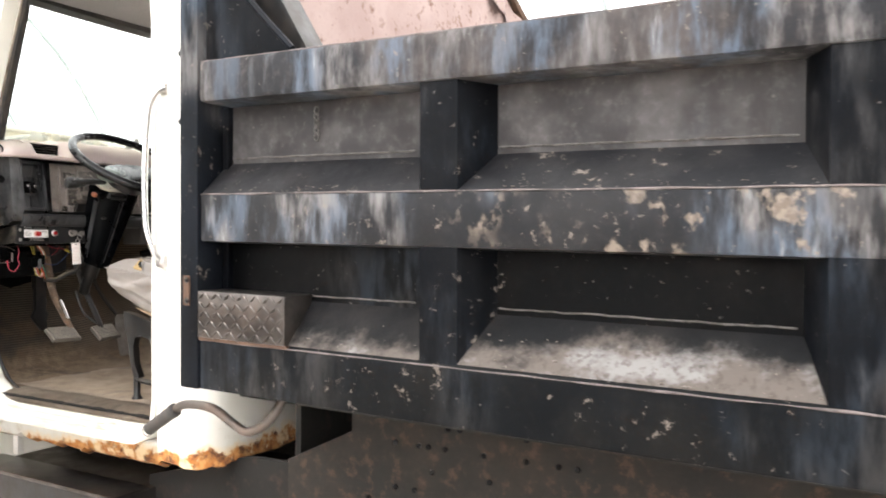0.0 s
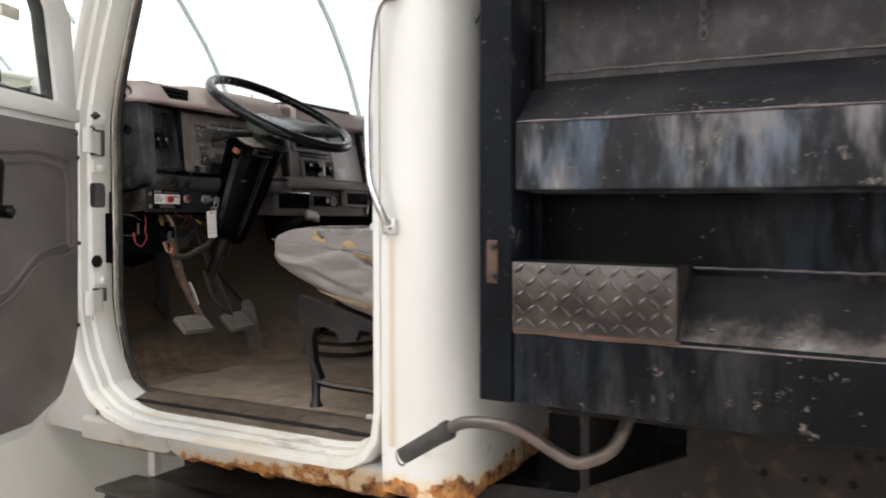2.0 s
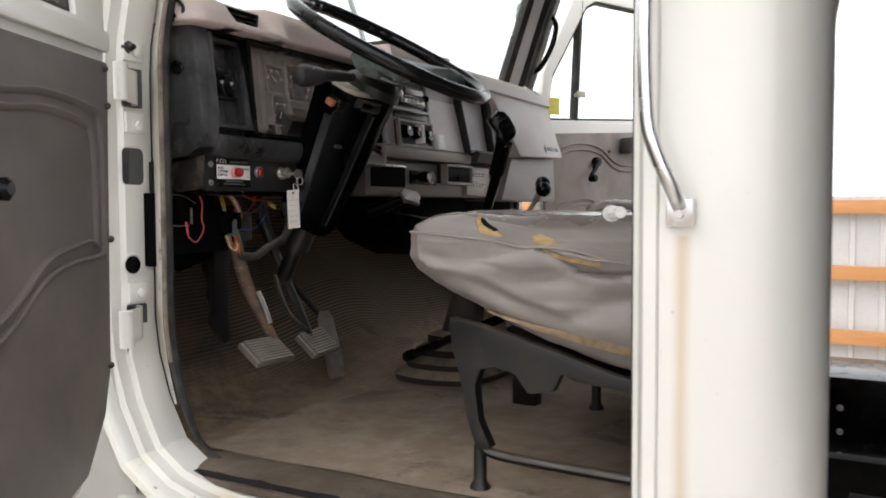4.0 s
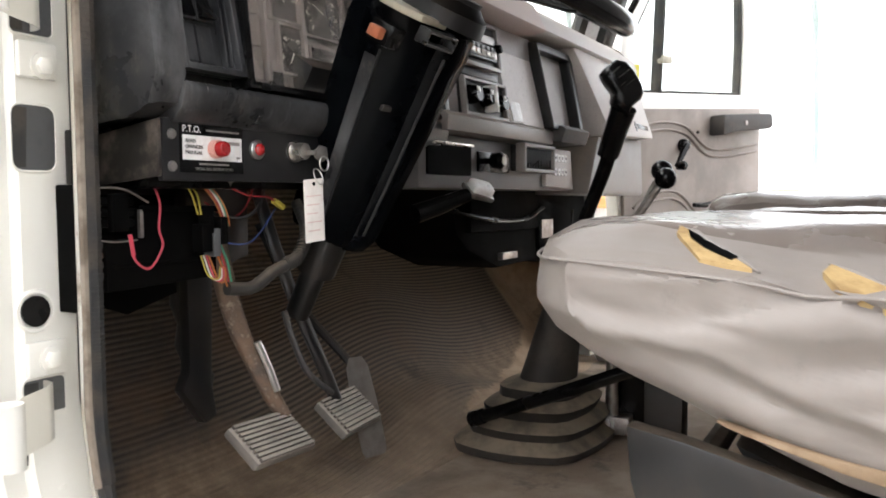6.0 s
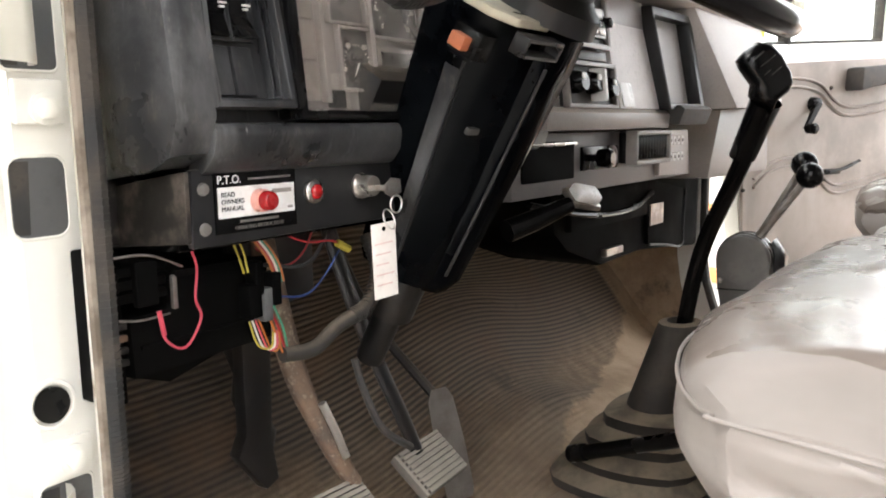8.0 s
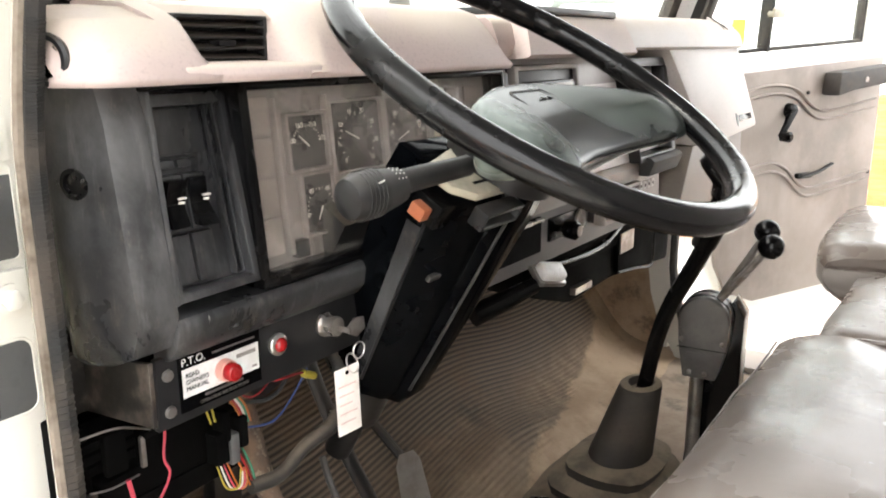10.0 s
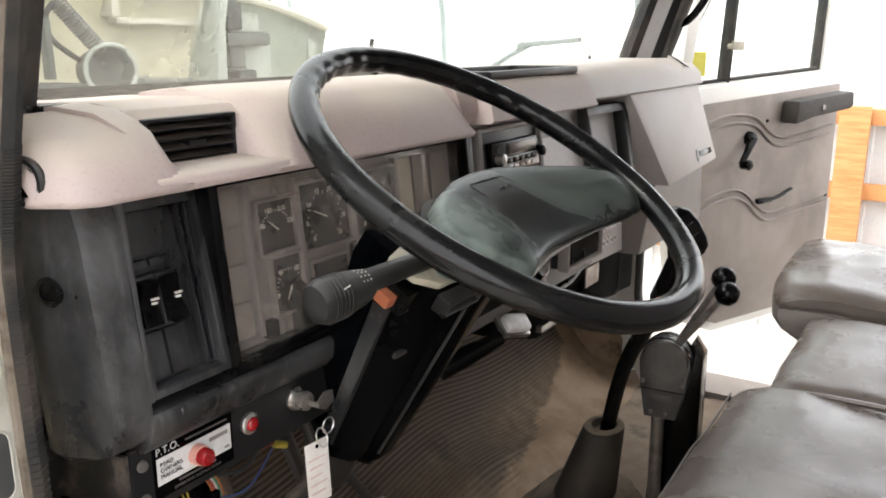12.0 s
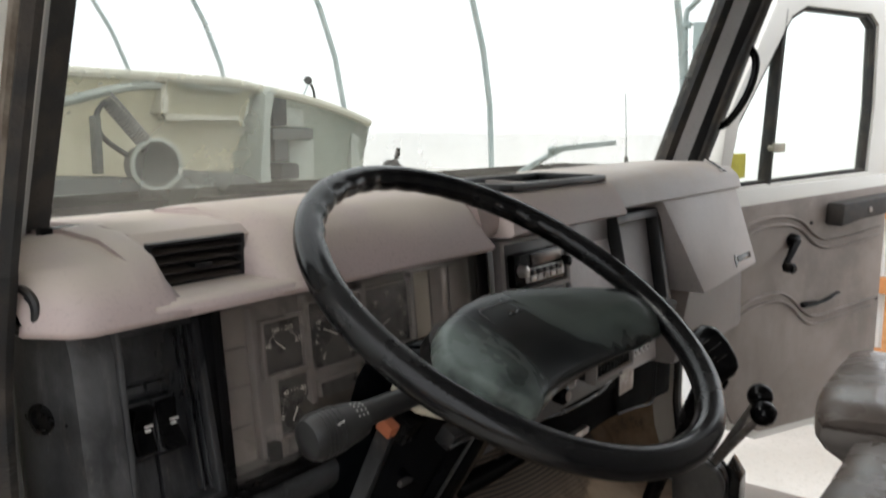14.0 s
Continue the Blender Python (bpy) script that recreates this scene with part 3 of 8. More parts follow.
def turned(profile, origin, axis_dir, n=20, bm=None):
    """A turned shape: profile rows (along the axis, radius)."""
    z = Vector(axis_dir).normalized()
    u = z.cross((0, 0, 1)) if abs(z.z) < 0.9 else z.cross((0, 1, 0))
    u.normalize()
    w = z.cross(u)
    rows = [[Vector(origin) + z * h + max(r, 1e-4) * (math.cos(a) * u + math.sin(a) * w) for a in (2 * math.pi * j / n for j in range(n))] for h, r in profile]
    return loft(rows, bm, True, True)


def ball(c, r, bm=None, squash=(1, 1, 1), seg=16):
    k = bmesh.new()
    bmesh.ops.create_uvsphere(k, u_segments=seg, v_segments=seg // 2 + 2, radius=r)
    for v in k.verts:
        v.co = Vector(c) + Vector(v.co[i] * squash[i] for i in range(3))
    return join(bm, k)


def bolt(at, way, r=0.01, h=0.008, bm=None):
    """A hexagon head on a washer."""
    bm = turned([(0, r * 1.5), (0.0025, r * 1.5)], at, way, 16, bm)
    return turned([(0.0025, r), (h, r), (h + 0.001, r * 0.85)], at, way, 6, bm)


def writing(name, text, size, at, material, parent, turn=(90, 0, 0), label="", align="CENTER"):
    """Raised letters of the built-in font, facing -y unless turned."""
    cu = bpy.data.curves.new(name, "FONT")
    cu.body, cu.size, cu.align_x, cu.align_y, cu.extrude = text, size, align, "CENTER", 0.0002
    tmp = new("tmp_text", cu)
    me = bpy.data.meshes.new_from_object(tmp.evaluated_get(bpy.context.evaluated_depsgraph_get()))
    bpy.data.objects.remove(tmp)
    me.transform(pose(*at, *turn))
    b = bmesh.new()
    b.from_mesh(me)
    bpy.data.meshes.remove(me)
    return part(name, b, material, parent, label, smooth=0)


def wobble(bm, amount, scale, seed=0.0):
    for v in bm.verts:
        v.co += amount * noise.noise_vector(v.co * scale + Vector((seed, seed, seed)))
    return bm


# ---- tent, ground and distance ----
WALL_R, WALL_L, TENT_TOP, KNEE = 8.55, -6.5, 6.4, 1.6


def arch(y, inset=0.0, steps=28):
    cx, half = (WALL_R + WALL_L) / 2, (WALL_R - WALL_L) / 2 - inset
    pts = [Vector((cx + half, y, 0)), Vector((cx + half, y, KNEE))]
    for i in range(1, steps):
        a = math.pi * i / steps
        pts.append(Vector((cx + half * math.cos(a), y, KNEE + (TENT_TOP - KNEE - inset) * math.sin(a) ** 0.9)))
    return pts + [Vector((cx - half, y, KNEE)), Vector((cx - half, y, 0))]


b = bmesh.new()
bmesh.ops.create_grid(b, x_segments=60, y_segments=60, size=300)
for v in b.verts:
    v.co += Vector((2.5, 4, 0.0))
tagged(part("ground", b, M_GROUND), "pale packed gravel floor of the tent", "ground", kind="structure")
b = loft([arch(y)[1:-1] for y in (-13, -4, 5, 14, 23, 32)])
tagged(part("tent_cover", b, M_FILM), "milky white film stretched over the tent's hoops", "tent cover", kind="structure")
for y, nm in ((-13, "tent_end_back"), (32, "tent_end_front")):
    b = bmesh.new()
    b.faces.new([b.verts.new(p) for p in arch(y)])
    tagged(part(nm, b, M_FILM, smooth=0), "milky white film closing the tent's end", "tent cover", kind="structure")
hoop = None
for i in range(21):
    y = -9.59 + 2.03 * i
    if hoop is None:
        hoop = part("tent_hoop", tube(arch(y, 0.06), 0.03, 8, steps=0), M_POLE)
        tagged(hoop, "grey-green galvanised tent hoop pipe", "tent hoop", "tent hoops")
        first = y
    else:
        copy_thing(hoop, pose(0, y - first, 0))
# knee wall of ribbed sheeting on pine boards along the passenger side
KX = 7.05
wall = thing("knee_wall", (KX, 8, 0), "white ribbed sheeting nailed to orange pine boards", "wall", kind="structure")
b = bmesh.new()
prof = []
for i in range(200):
    y = -10 + i * 0.2
    prof += [(y, 0), (y + 0.15, 0), (y + 0.16, 0.02), (y + 0.19, 0.02)]
loft([[Vector((KX + 0.16 - dx, y, z)) for y, dx in prof] for z in (0.0, 1.6)], b)
part("sheeting", b, M_SHEETING, wall)
for z in (0.57, 1.04, 1.52):
    for j in range(5):
        part("board", box(KX + 0.05, KX + 0.13, -9 + j * 8.0, -9 + j * 8.0 + 7.99, z - 0.05, z + 0.05, 0.004), M_WOOD, wall)
for y in (0.5, 2.66, 4.85, 7.05):
    part("board", box(KX - 0.02, KX + 0.045, y - 0.09, y + 0.09, 0, 1.59, 0.004), M_WOOD, wall)
# unseen wall on the driver's side, added close in to cut side light
LX = -2.05
wall = thing("knee_wall", (LX, 8, 0), "white ribbed sheeting nailed to orange pine boards", "wall", kind="structure")
part("sheeting", box(LX - 0.18, LX - 0.14, -10, 30, 0, 1.6, 0), M_SHEETING, wall)
for z in (0.62, 1.12, 1.585):
    for j in range(5):
        part("board", box(LX - 0.135, LX - 0.05, -9 + j * 8.0, -9 + j * 8.0 + 7.99, z - 0.05, z + 0.05, 0.004), M_WOOD, wall)
for j in range(9):
    part("board", box(LX - 0.045, LX + 0.02, -8 + j * 4.0, -7.82 + j * 4.0, 0, 1.64, 0.004), M_WOOD, wall)

# ---- dump bed ----
BED = thing("dump_bed", (2.5, -0.4, 1.0), "black steel dump bed with chipped, dusty, washed-out rails", "truck bed")


def on_bed(bm):
    """The bed sinks a little towards the rear."""
    for v in bm.verts:
        v.co.z -= 0.0145 * (1.35 - v.co.y)
    return bm


def bed_part(name, bm, material, label=""):
    return part(name, on_bed(bm), material, BED, label)


REAR = -2.6
bed_part("top_rail", box(1.3, 1.42, REAR, 1.352, 1.9, 1.997, 0.012), M_TOPRAIL, "washed-out bluish top rail")
bed_part("middle_rail", prism([(1.305, 1.581), (1.305, 1.689), (1.405, 1.777), (1.42, 1.777), (1.42, 1.575)], 1, REAR, 1.352, 0.006), M_RAIL, "dented middle rail with pale runs")
bed_part("bottom_rail", prism([(1.303, 1.238), (1.303, 1.352), (1.403, 1.462), (1.42, 1.462), (1.42, 1.238)], 1, REAR, 1.352, 0.006), M_BED)
bed_part("ledge_dust", loft([[Vector((x, y, 1.3595 + (x - 1.307) * 1.1)) for x in (1.307, 1.33, 1.36, 1.39)] for y in (REAR, -1.0, 0.0, 0.5, 0.9, 1.35)]), M_LEDGE, "dust drifted along the ledge")
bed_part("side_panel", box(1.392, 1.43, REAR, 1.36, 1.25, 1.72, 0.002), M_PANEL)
bed_part("side_panel", box(1.392, 1.43, REAR, 1.36, 1.7205, 1.98, 0.002), M_UPPER, "faded grey upper panel")
bed_part("front_post", box(1.298, 1.43, 1.354, 1.412, 1.237, 2.75, 0.005), M_POST, "scratched blue-black corner post")
bed_part("weld_strip", box(1.375, 1.395, 1.334, 1.353, 1.46, 1.9, 0.004), M_BEDPLAIN)
y = 0.714
while y > REAR:
    w = 0.042
    for nm, z0, z1 in (("post", 1.68, 1.901), ("post", 1.35, 1.582)):
        k = bmesh.new()
        loft([[Vector((x, y + s, z)) for x, s in ((1.393, w + 0.044), (1.307, w), (1.307, -w), (1.393, -w - 0.044))] for z in (z0, z1)], k, caps=True)
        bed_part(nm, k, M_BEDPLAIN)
    y -= 0.724
# paint rubbed pale along the rails' outer edges
for x, z in ((1.3045, 1.6895), (1.3025, 1.3525), (1.303, 1.994)):
    n = 160
    k = tube([(x + 0.0012 * noise.noise(Vector((z * 9, i * 0.4, 0))), REAR + 0.02 + (1.33 - REAR) * i / n, z + 0.0015 * noise.noise(Vector((2, i * 0.35, z)))) for i in range(n + 1)],
             [max(0.0006, 0.0016 + 0.0022 * noise.noise(Vector((z * 3, i * 0.27, 4)))) for i in range(n + 1)], 6, steps=0)
    bed_part("rubbed_edge", k, M_RUBBED, "paint worn pale along the rail's edge")
# weld seams along the recessed panels
for z, y0, y1 in ((1.778, 0.82, 1.34), (1.778, 0.085, 0.625), (1.463, 0.82, 1.09), (1.463, 0.085, 0.625)):
    k = tube([(1.391, y0 + (y1 - y0) * s / 12, z) for s in range(13)], 0.002, 6, steps=2)
    bed_part("weld_seam", wobble(k, 0.002, 40), M_WELD)
# tread-plate box step
STEP = bed_part("step_box", box(1.296, 1.39, 1.09, 1.352, 1.359, 1.467, 0.004), M_PLATE, "oily tread-plate box on the bottom rail")
k = bmesh.new()
for r_ in range(5):
    for c_ in range(13):
        a = 0.79 if (r_ + c_) % 2 else -0.79
        cy, cz = 1.103 + c_ * 0.0197, 1.3705 + r_ * 0.0213
        d = Vector((0, math.cos(a) * 0.0105, math.sin(a) * 0.0105))
        tube([Vector((1.296, cy, cz)) - d, Vector((1.2945, cy, cz)), Vector((1.296, cy, cz)) + d], [0.001, 0.0036, 0.001], 6, k, steps=3)
tagged(part("tread_lug", on_bed(k), M_PLATE, STEP), kind="stuff")
bed_part("rust_strip", box(1.299, 1.33, 1.088, 1.352, 1.3525, 1.3595, 0.001), M_RUST, "rusty weld under the step box")
# gusset on the top rail behind the post
bed_part("gusset", prism([(1.353, 1.999), (1.1, 1.999), (1.353, 2.27)], 0, 1.325, 1.337, 0.002), M_BEDPLAIN)
bed_part("gusset_lip", tube([(1.327, 1.095, 2.004), (1.327, 1.22, 2.125), (1.327, 1.353, 2.28)], 0.008, 6), M_POST)
# headboard with its rusted inner face and braces
k = prism([(1.43, 1.26), (3.55, 1.26), (3.55, 2.33), (3.06, 2.47), (2.62, 2.72), (1.43, 2.9)], 1, 1.35, 1.385, 0.002)
bed_part("headboard", k, M_PALERUST, "scaled pinkish rusted headboard")
bed_part("headboard_front", prism([(1.432, 1.262), (3.54, 1.262), (3.54, 2.32), (3.06, 2.46), (2.62, 2.71), (1.432, 2.88)], 1, 1.386, 1.392, 0.001), M_BEDPLAIN, "black front face of the headboard")
bed_part("brace", prism([(1.343, 1.24), (1.12, 1.955), (1.085, 1.955), (1.343, 2.36)], 0, 1.42, 1.5, 0.003), M_IRON)
k = tube([(3.55, 1.345, 2.36), (3.06, 1.345, 2.5), (2.62, 1.345, 2.75), (1.6, 1.345, 2.9)], 0.022, 8)
bed_part("headboard_edge", k, M_RUST)
k = loft([[Vector((2.75 + 0.06 * c_, 1.33 - 0.02 * math.sin(c_ * 1.7), 2.6 - 0.028 * c_ - 0.03 * r_ * (1 + 0.4 * math.sin(c_ * 2.3)))) for c_ in range(12)] for r_ in range(4)])
bed_part("torn_edge", wobble(k, 0.01, 30), M_PALERUST)
bed_part("far_side", box(3.55, 3.64, REAR, 1.39, 1.24, 2.3, 0.004), M_PALERUST)
bed_part("bed_floor", box(1.43, 3.55, REAR, 1.35, 1.2, 1.26, 0.002), M_FRAME)
# short length of chain hung on the upper panel
CHAIN = bed_part("chain", tube([(1.385, 1.075 + 0.006 * math.cos(a), 1.876 + 0.009 * math.sin(a)) for a in (i * math.pi / 5 for i in range(10))], 0.0016, 6, closed=True, steps=2), M_WELD, "short pale steel chain on the panel")
for i in range(1, 5):
    wide = Vector((0, 0.0055, 0)) if i % 2 == 0 else Vector((-0.0045, 0.002, 0))
    part("link", on_bed(tube([Vector((1.385, 1.075, 1.876 - 0.0145 * i)) + wide * math.cos(a) + Vector((0, 0, 0.0095)) * math.sin(a) for a in (j * math.pi / 5 for j in range(10))], 0.0015, 6, closed=True, steps=2)), M_WELD, CHAIN)

# rope hooks on the corner post, and the hand hold ahead of it
for z in (1.86, 2.02):
    bed_part("rope_hook", tube([(1.31, 1.41, z + 0.02), (1.305, 1.418, z + 0.004), (1.305, 1.42, z - 0.004), (1.305, 1.422, z + 0.004)], 0.0025, 6), M_IRON)
LOOP = bed_part("tie_loop", tube([(1.41, 1.405, 1.682), (1.41, 1.435, 1.682), (1.41, 1.45, 1.67), (1.41, 1.451, 1.615), (1.41, 1.436, 1.603), (1.41, 1.405, 1.603)], 0.0024, 8), M_IRON, "black steel tie loop on the corner post")
part("rod", on_bed(tube([(1.41, 1.432, 1.615), (1.41, 1.434, 1.56), (1.41, 1.438, 1.492)], 0.0016, 6)), M_GLOSS, LOOP)
LATCH = bed_part("latch_plate", box(1.292, 1.298, 1.376, 1.396, 1.43, 1.5, 0.003), M_RUST, "rusty latch plate on the post")
for z in (1.442, 1.49):
    part("latch_bolt", on_bed(bolt((1.293, 1.382, z), (-1, 0, 0), 0.0045, 0.005)), M_IRON, LATCH)
# dried clods on the ledges
random.seed(4)
k = bmesh.new()
for i in range(150):
    up = random.random() < 0.4
    yy = random.choice((random.gauss(1.05, 0.1), random.uniform(0.0, 0.6))) if up else random.choice((random.gauss(0.3, 0.14), random.uniform(-0.2, 1.05)))
    x = random.uniform(1.308, 1.322) if up else 1.309 + 0.05 * random.random() ** 2
    z = (1.692 if up else 1.3605) + (x - 1.307) * (0.88 if up else 1.1)
    ball((x, yy, z), 0.001 + 0.003 * random.random() ** 3, k, (1, 1.3, 0.5), 6)
tagged(part("dried_earth", on_bed(wobble(k, 0.002, 90)), rusty("dried_earth", (0.1, 0.08, 0.067), (0.14, 0.12, 0.105), (0.07, 0.055, 0.045), 30.0), BED), kind="stuff")

# subframe below the bed
SUB = thing("truck_subframe", (2.05, -0.5, 0.5), "dirty brown steel chassis beams, underbody shade in their colour", "truck chassis")
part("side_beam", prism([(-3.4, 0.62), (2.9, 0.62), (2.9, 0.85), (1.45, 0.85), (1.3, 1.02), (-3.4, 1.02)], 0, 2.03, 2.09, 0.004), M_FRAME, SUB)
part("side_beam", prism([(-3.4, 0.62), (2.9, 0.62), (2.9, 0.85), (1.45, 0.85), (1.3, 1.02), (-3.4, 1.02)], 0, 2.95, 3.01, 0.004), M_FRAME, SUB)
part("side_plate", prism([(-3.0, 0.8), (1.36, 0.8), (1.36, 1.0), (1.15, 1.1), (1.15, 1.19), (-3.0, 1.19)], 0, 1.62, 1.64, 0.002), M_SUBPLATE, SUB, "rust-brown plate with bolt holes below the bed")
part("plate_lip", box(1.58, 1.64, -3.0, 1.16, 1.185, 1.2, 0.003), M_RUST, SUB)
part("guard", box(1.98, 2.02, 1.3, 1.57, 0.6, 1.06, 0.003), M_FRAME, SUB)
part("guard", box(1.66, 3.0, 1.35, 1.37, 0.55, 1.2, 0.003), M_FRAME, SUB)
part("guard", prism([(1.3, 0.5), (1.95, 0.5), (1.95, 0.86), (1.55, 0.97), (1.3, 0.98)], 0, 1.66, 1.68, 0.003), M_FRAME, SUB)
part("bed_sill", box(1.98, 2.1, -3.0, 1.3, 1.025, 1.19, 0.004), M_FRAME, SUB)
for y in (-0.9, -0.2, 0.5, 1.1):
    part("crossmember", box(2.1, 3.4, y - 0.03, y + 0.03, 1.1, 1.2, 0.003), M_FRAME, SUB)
random.seed(9)
k = bmesh.new()
for i in range(60):
    turned([(0, 0.007), (0.004, 0.007)], (1.62, random.uniform(-0.6, 1.1), random.choice((0.94, 0.98, 1.03, 1.09, 1.14))), (-1, 0, 0), 8, k)
tagged(part("perforation", k, M_GLOSS, SUB), kind="stuff")
part("air_tank", turned([(0, 0.02), (0.02, 0.11), (0.5, 0.11), (0.52, 0.02)], (1.75, 0.75, 0.72), (0, 1, 0), 20), M_IRON, SUB)
for y in (-1.6, -2.75):
    for x in (1.45, 3.15):
        part("tyre", turned([(0, 0.3), (0.02, 0.48), (0.06, 0.52), (0.24, 0.52), (0.28, 0.48), (0.3, 0.3)], (x, y, 0.52), (1, 0, 0), 32), M_RUBBER, SUB)
# crank handle sticking out behind the cab
CRANK = thing("landing_lever", (1.37, 1.3, 1.15), "bent steel lever with a rubber grip behind the cab", "lever")
part("bar", tube([(1.37, 1.52, 1.155), (1.37, 1.47, 1.178), (1.37, 1.38, 1.178), (1.37, 1.31, 1.148), (1.37, 1.265, 1.135), (1.38, 1.21, 1.165), (1.42, 1.19, 1.225), (1.46, 1.185, 1.25)], 0.011, 12), M_PIPE, CRANK)
part("grip", turned([(0, 0.011), (0.004, 0.0155), (0.1, 0.0165), (0.104, 0.018), (0.118, 0.018), (0.122, 0.013)], (1.37, 1.608, 1.098), (0, -0.105, 0.066), 14), M_GRIP, CRANK)
part("ring", tube([Vector((1.37, 1.611, 1.096)) + 0.014 * Vector((math.cos(a), 0.35 * math.sin(a), math.sin(a))) for a in (i * math.pi / 5 for i in range(10))], 0.002, 6, closed=True, steps=2), M_STEEL, CRANK)
# black riveted box beyond the cab
BOXT = thing("tool_box", (3.4, 1.5, 0.6), "black riveted steel box behind the cab", "tool box")
part("body", box(3.45, 3.85, 1.05, 1.95, 0.45, 0.975, 0.006), M_GLOSS, BOXT)
for yy in (1.305, 1.505, 1.655, 1.705, 1.88):
    for zz in (0.72, 0.798, 0.876):
        part("rivet", ball((3.449, yy, zz), 0.011, None, (0.4, 1, 1), 8), M_LABEL, BOXT)
part("bracket", box(3.0, 3.45, 1.2, 1.7, 0.4, 0.47, 0.004), M_FRAME, BOXT)

# ---- cab shell ----
FLOOR, OUT, IN = 1.062, 1.53, 1.60
ROOF = 2.52
CAB = thing("truck_cab", (2.45, 2.2, 0.96), "white truck cab, aged paint, rusted along the sill", "truck cab")


def cab_part(name, bm, material, label="", **more):
    return part(name, bm, material, CAB, label, **more)


# rear corner and back wall: an upright wall that follows a rounded plan
def plan(off):
    """Outline of the cab's rear seen from above, offset inwards."""
    pts = [Vector((OUT + off, 1.762, 0)), Vector((OUT + off, 1.68, 0))]
    for i in range(9):
        a = math.pi / 2 * i / 8
        pts.append(Vector((1.63 - (0.10 - off) * math.cos(a), 1.68 - (0.10 - off) * math.sin(a), 0)))
    for i in range(1, 25):
        pts.append(Vector((1.63 + 1.76 * i / 24, 1.58 + off + 0.14 * i / 24, 0)))
    for i in range(1, 9):
        a = math.pi / 2 * i / 8
        pts.append(Vector((3.39 + (0.10 - off) * math.sin(a), 1.82 - (0.10 - off) * math.cos(a), 0)))
    return pts + [Vector((3.49 - off, 1.9, 0))]


def rear_wall(lo, hi, outer=0.0, inner=0.06, ragged=0.0):
    a, c = plan(outer), plan(inner)
    rows = []
    zs = [lo + (hi - lo) * i / 12 for i in range(13)]
    for z in zs:
        rows.append([p + Vector((0, 0, z)) for p in a])
    rows += [[p + Vector((0, 0, z)) for p in c] for z in reversed(zs)]
    k = loft(rows + [rows[0]])
    bmesh.ops.remove_doubles(k, verts=k.verts, dist=1e-5)
    if ragged:
        for v in k.verts:
            if v.co.z < lo + 0.01:
                v.co.z += ragged * noise.noise(v.co * 26) + ragged * 0.5 * noise.noise(v.co * 70)
    return k


cab_part("rear_wall", rear_wall(1.06, ROOF), M_WHITE)
cab_part("lower_corner", rear_wall(0.955, 1.06, 0.001, 0.05, 0.02), M_ROCKER, "rust-eaten lower corner")
# out of view; added to tame light bouncing off the white back wall
cab_part("rear_lining", rear_wall(1.075, ROOF - 0.02, 0.062, 0.072), M_GREIGE, "unseen grey lining added to tune the cab's bounce light")
# beads pressed into the back wall
for x, top in ((2.06, 1.88), (2.195, 1.9), (2.48, 1.875), (2.61, 1.89), (2.915, 1.8), (3.045, 1.84)):
    y = 1.58 + 0.14 * (x - 1.63) / 1.72
    cab_part("bead", prism([(x - 0.009, y), (x - 0.006, y - 0.006), (x, y - 0.008), (x + 0.006, y - 0.006), (x + 0.009, y)], 2, 1.17, top, 0.0), M_WHITE)
cab_part("rear_window", box(1.95, 3.1, -0.004, 0.004, 1.92, 2.3, 0.02, m=Matrix.Translation((0, 1.555, 0)) @ Matrix(((1, 0, 0, 0), (0.093, 1, 0, -0.152), (0, 0, 1, 0), (0, 0, 0, 1)))), M_GLOSS)
# door opening of the driver's side, as it runs round in y and z
RING = [(2.561, 2.420), (2.606, 2.300), (2.646, 2.200), (2.696, 2.060), (2.741, 1.920), (2.761, 1.840), (2.766, 1.780), (2.766, 1.600), (2.766, 1.420), (2.766, 1.320), (2.756, 1.250), (2.731, 1.174),
        (2.686, 1.095), (2.626, 1.058), (2.556, 1.041), (2.500, 1.035), (2.300, 1.035), (2.100, 1.035), (1.910, 1.035), (1.865, 1.039), (1.835, 1.055), (1.817, 1.080), (1.810, 1.134),
        (1.810, 1.400), (1.810, 1.700), (1.810, 2.000), (1.810, 2.200), (1.820, 2.300), (1.850, 2.340), (1.910, 2.355), (2.200, 2.380), (2.450, 2.400), (2.506, 2.410)]
MID = Vector((0, 2.28, 1.7))


def ring_sweep(section, mirror=False, line=RING, thin=1.0, above=None, below=None):
    """Sweeps a section (x, outward) round the door opening."""
    n = len(line)
    rows = []
    for i, (y, z) in enumerate(line):
        t = Vector((0, line[(i + 1) % n][0] - line[i - 1][0], line[(i + 1) % n][1] - line[i - 1][1])).normalized()
        o = Vector((0, -t.z, t.y))
        if o.dot(Vector((0, y, z)) - MID) < 0:
            o = -o
        s = thin if z < 1.1 else 1.0
        cx, cd = sum(p for p, q in section) / len(section), sum(q for p, q in section) / len(section)
        rows.append([Vector((5.02 - x if mirror else x, y, z)) + o * d for x, d in ((cx + (p - cx) * s, cd + (q - cd) * s) for p, q in section)])
    k = loft(rows + [rows[0]], None, True)
    bmesh.ops.remove_doubles(k, verts=k.verts, dist=1e-5)
    far = [f for f in k.faces if (above and f.calc_center_median().z < above) or (below and f.calc_center_median().z >= below)]
    bmesh.ops.delete(k, geom=far, context="FACES")
    return k


